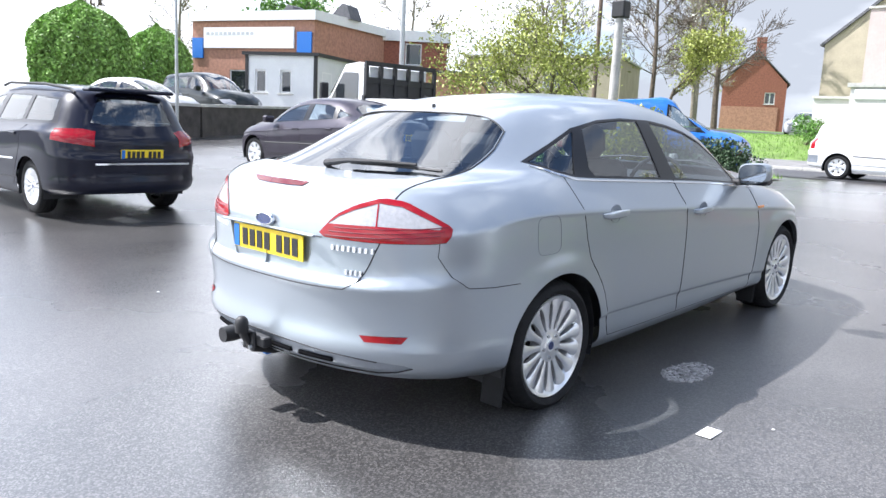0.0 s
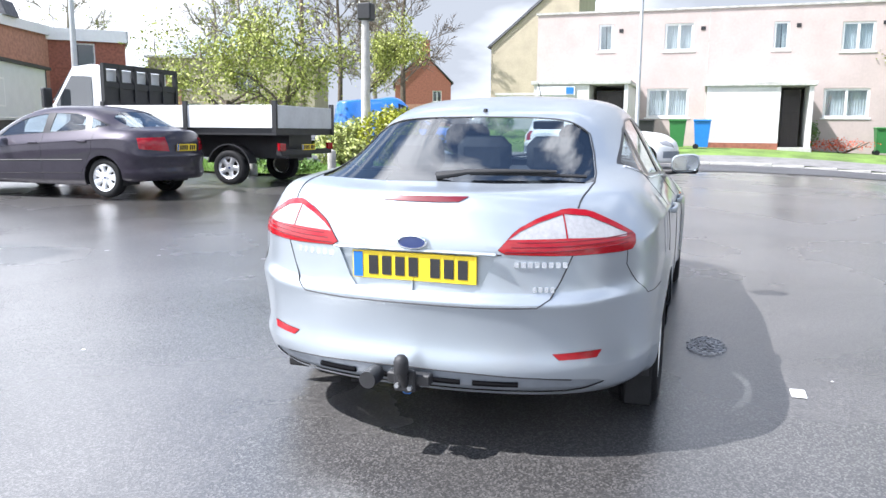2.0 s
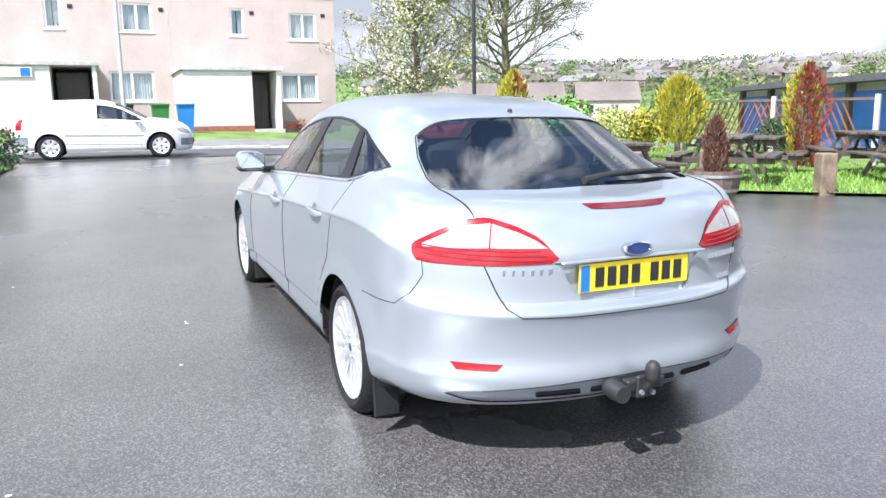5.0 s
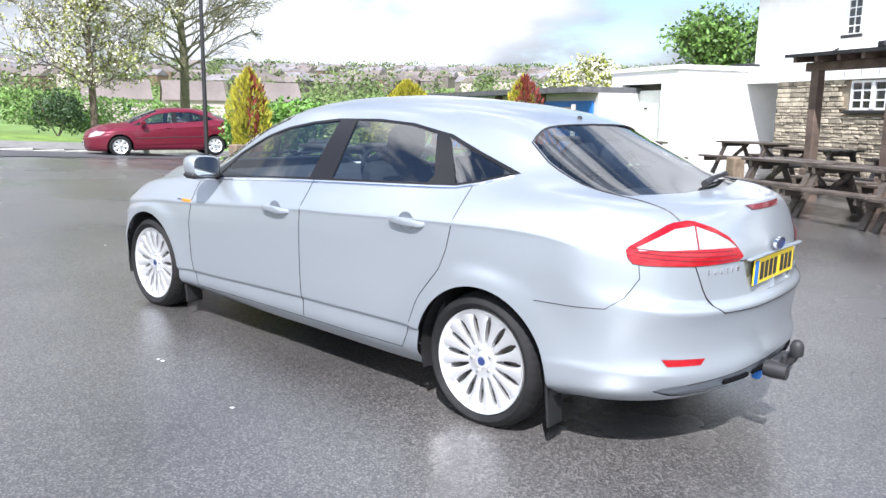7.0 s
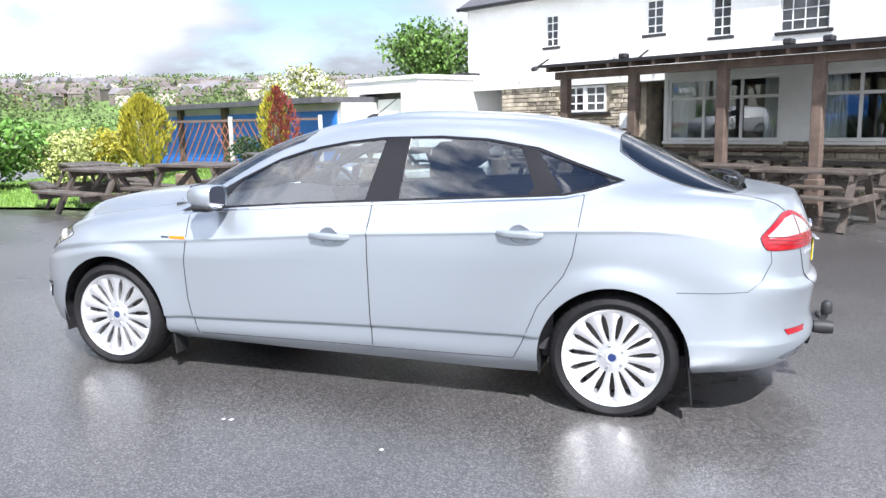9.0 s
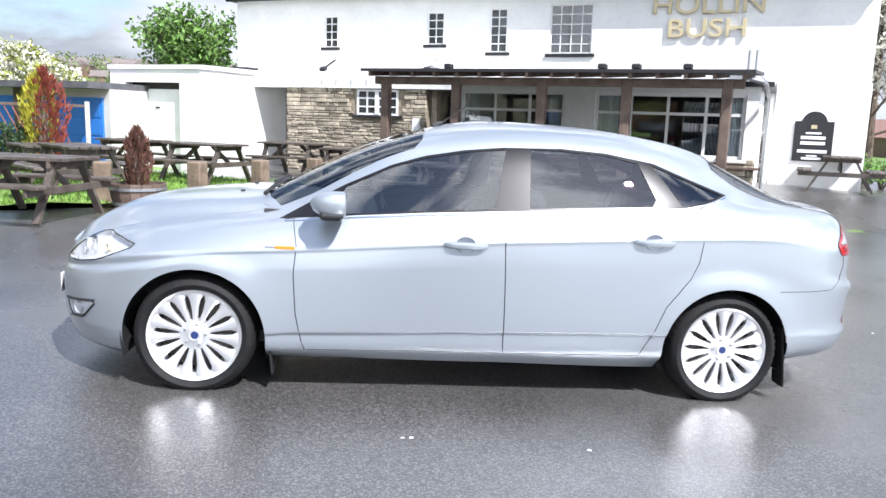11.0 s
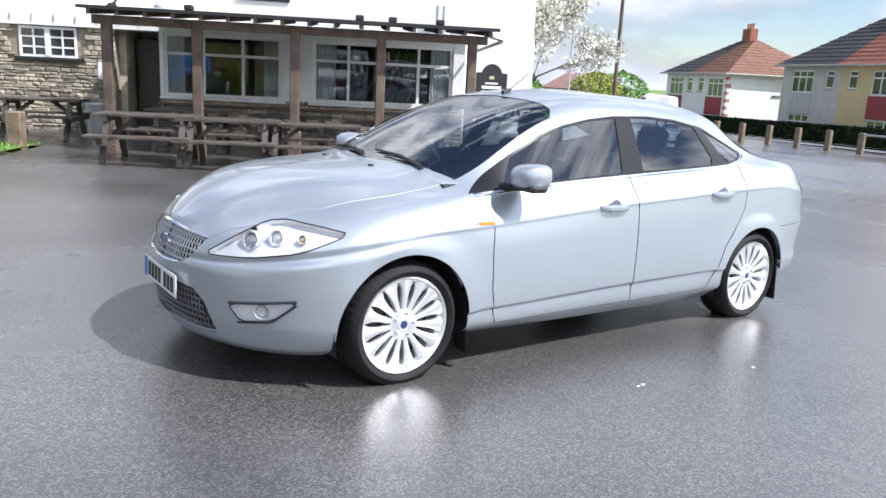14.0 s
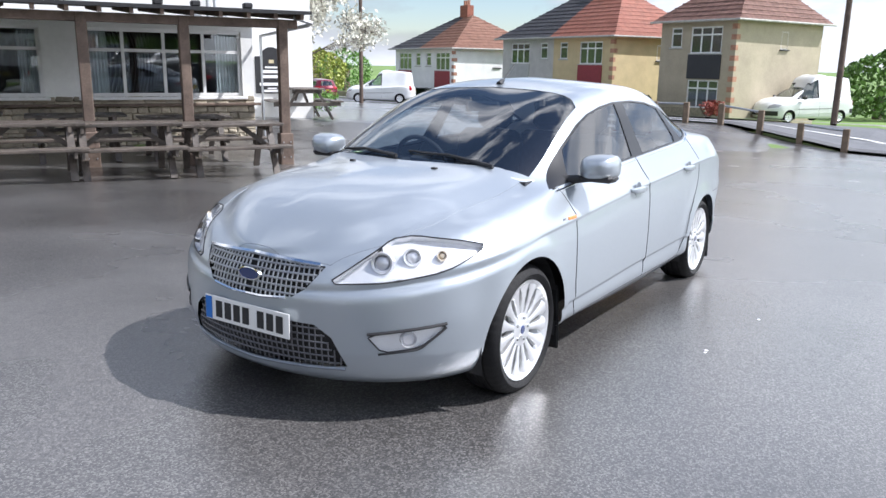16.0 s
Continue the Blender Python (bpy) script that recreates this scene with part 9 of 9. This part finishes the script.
limb_tree("blossom_tree", -12.9, -15.2, 6.6, 3.3, "white cherry tree in full blossom beside the pub", 42, low=0.18, limbs=26, trunk_r=0.15, blossom=M_BLOSSOM, leaf_mat=M_BLOSSOM, leaves=15000, size=0.12)
lump_shrub("green_shrub", -11.6, -12.6, 1.4, 1.2, 0.9, M_LEAFL, 1500, 0.08, "leafy green shrub at the pub corner", 43)
hedge_crown("clipped_tree", -37.5, -43.5, 4.0, 4.2, "round bright green garden tree", 44, M_LEAFL, 2600, 0.25)
tree("blossom_tree", -34.0, 5.2, 4.2, 1.0, "yellow-green shrub tree beside the white van", 45, M_LEAFY, 2600, 0.16, fork=0.22, blossom=M_OLIVE)
lump_shrub("heather_shrub", -33.5, -7.6, 2.2, 1.2, 0.9, M_LEAFR, 900, 0.12, "reddish garden shrub on the wall", 46)


for k, (x, y, w, h) in enumerate(((-52, -2, 5, 4.2), (-56, 4, 6, 4.8), (-51, 11, 5, 4.0), (-60, 15, 6, 5.0), (-58, -9, 4.5, 4.0), (-66, -62, 6, 5.0), (-58, -70, 5, 4.4), (-75, -66, 7, 5.5))):
    hedge_crown("garden_tree", x, y, w, h, "leafy green garden tree beyond the main road", 80 + k, (M_LEAF, M_LEAFL, M_OLIVE)[k % 3], 2600, 0.34)


def grass(name, poly, n, h, seed, label):
    rng = random.Random(seed)
    xs, ys = [p[0] for p in poly], [p[1] for p in poly]
    bm = bmesh.new()
    k = 0
    while k < n:
        x, y = rng.uniform(min(xs), max(xs)), rng.uniform(min(ys), max(ys))
        if not inside(poly, x, y):
            continue
        k += 1
        a = rng.random() * 6.28
        s = h * rng.uniform(0.5, 1.4)
        z = gz(x, y) + 0.055
        w = 0.012
        vs = [bm.verts.new(c) for c in ((x - w * math.cos(a), y - w * math.sin(a), z), (x + w * math.cos(a), y + w * math.sin(a), z), (x + rng.gauss(0, 0.35) * s, y + rng.gauss(0, 0.35) * s, z + s))]
        bm.faces.new(vs)
    tagged(obj(name, bm, M_GRASS), label, "grass", kind="stuff")


grass("grass", LAWN, 26000, 0.07, 51, "short blades of lawn grass")
grass("grass", BED, 5000, 0.14, 52, "rough tufts of grass in the bed")
grass("grass", [(22.3, 4.6), (30, 4.6), (36, 6.4), (36, 12), (22.4, 12.2)], 6000, 0.10, 53, "bright lawn grass beside the terrace")


def hillside():
    """The town on the far slope: rows of small houses among trees."""
    rng = random.Random(60)
    walls, roofs, woods = bmesh.new(), bmesh.new(), bmesh.new()
    for k in range(360):
        az, r = radians(rng.uniform(-82, -18)), rng.uniform(330, 560)
        x, y = r * math.cos(az), r * math.sin(az)
        z = gz(x, y)
        a = rng.choice((0.2, 0.35, 1.8, 1.9)) + rng.gauss(0, 0.1)
        w, d, h = rng.uniform(6, 13), rng.uniform(6, 8), rng.uniform(4.0, 5.2)
        m = Matrix.Translation((x, y, z)) @ Matrix.Rotation(a, 4, "Z")
        vs = box(walls, -w / 2, w / 2, -d / 2, d / 2, -2, h, m, mi=rng.choice((0, 0, 1, 2)))
        fs = prism(roofs, [(-d / 2 - 0.3, h), (d / 2 + 0.3, h), (0, h + 2.6)], -w / 2 - 0.2, w / 2 + 0.2, "x", mi=rng.choice((0, 1, 1)))
        roofs.verts.ensure_lookup_table()
        bmesh.ops.transform(roofs, matrix=m, verts=list({v for f in fs for v in f.verts}))
    tagged(obj("far_houses", walls, [M_PALEROOFB, M_CREAM, M_FARBRICK]), "pale walls of the town on the far hillside", "houses", kind="stuff")
    tagged(obj("far_roofs", roofs, [M_PALEROOF, M_PALEROOFB]), "slate and tile roofs of the town on the far hillside", "roofs", kind="stuff")
    for k in range(1500):
        near = k % 6 == 0
        az, r = radians(rng.uniform(-85, -8)), rng.uniform(95, 230) if near else rng.choice((rng.uniform(230, 560), rng.uniform(500, 580)))
        x, y = r * math.cos(az), r * math.sin(az)
        s = rng.uniform(1.8, 3.6) if near else rng.uniform(4.0, 8.5)
        z = gz(x, y)
        for _ in range(400 if near else 60):
            p = Vector((rng.gauss(0, 0.34), rng.gauss(0, 0.34), rng.uniform(0.05, 1.2))) * s
            leaf(woods, Vector((x, y, z)) + p, s * (0.10 if near else 0.20), rng)
    tagged(obj("far_trees", woods, M_FARWOOD), "scattered trees and hedges on the far hillside", "trees", kind="stuff")
    rows = bmesh.new()
    for x0, y0, x1, y1 in ((62, -20, 70, -44), (60, -52, 45, -75)):
        for k in range(5000):
            t = rng.random()
            x, y = x0 + (x1 - x0) * t, y0 + (y1 - y0) * t
            leaf(rows, Vector((x + rng.gauss(0, 0.6), y + rng.gauss(0, 0.6), gz(x, y) + rng.uniform(0.1, 3.3))), 0.30, rng)
    tagged(obj("field_hedge", rows, M_LEAF), "rough hedge across the field", "hedge", kind="stuff")


hillside()
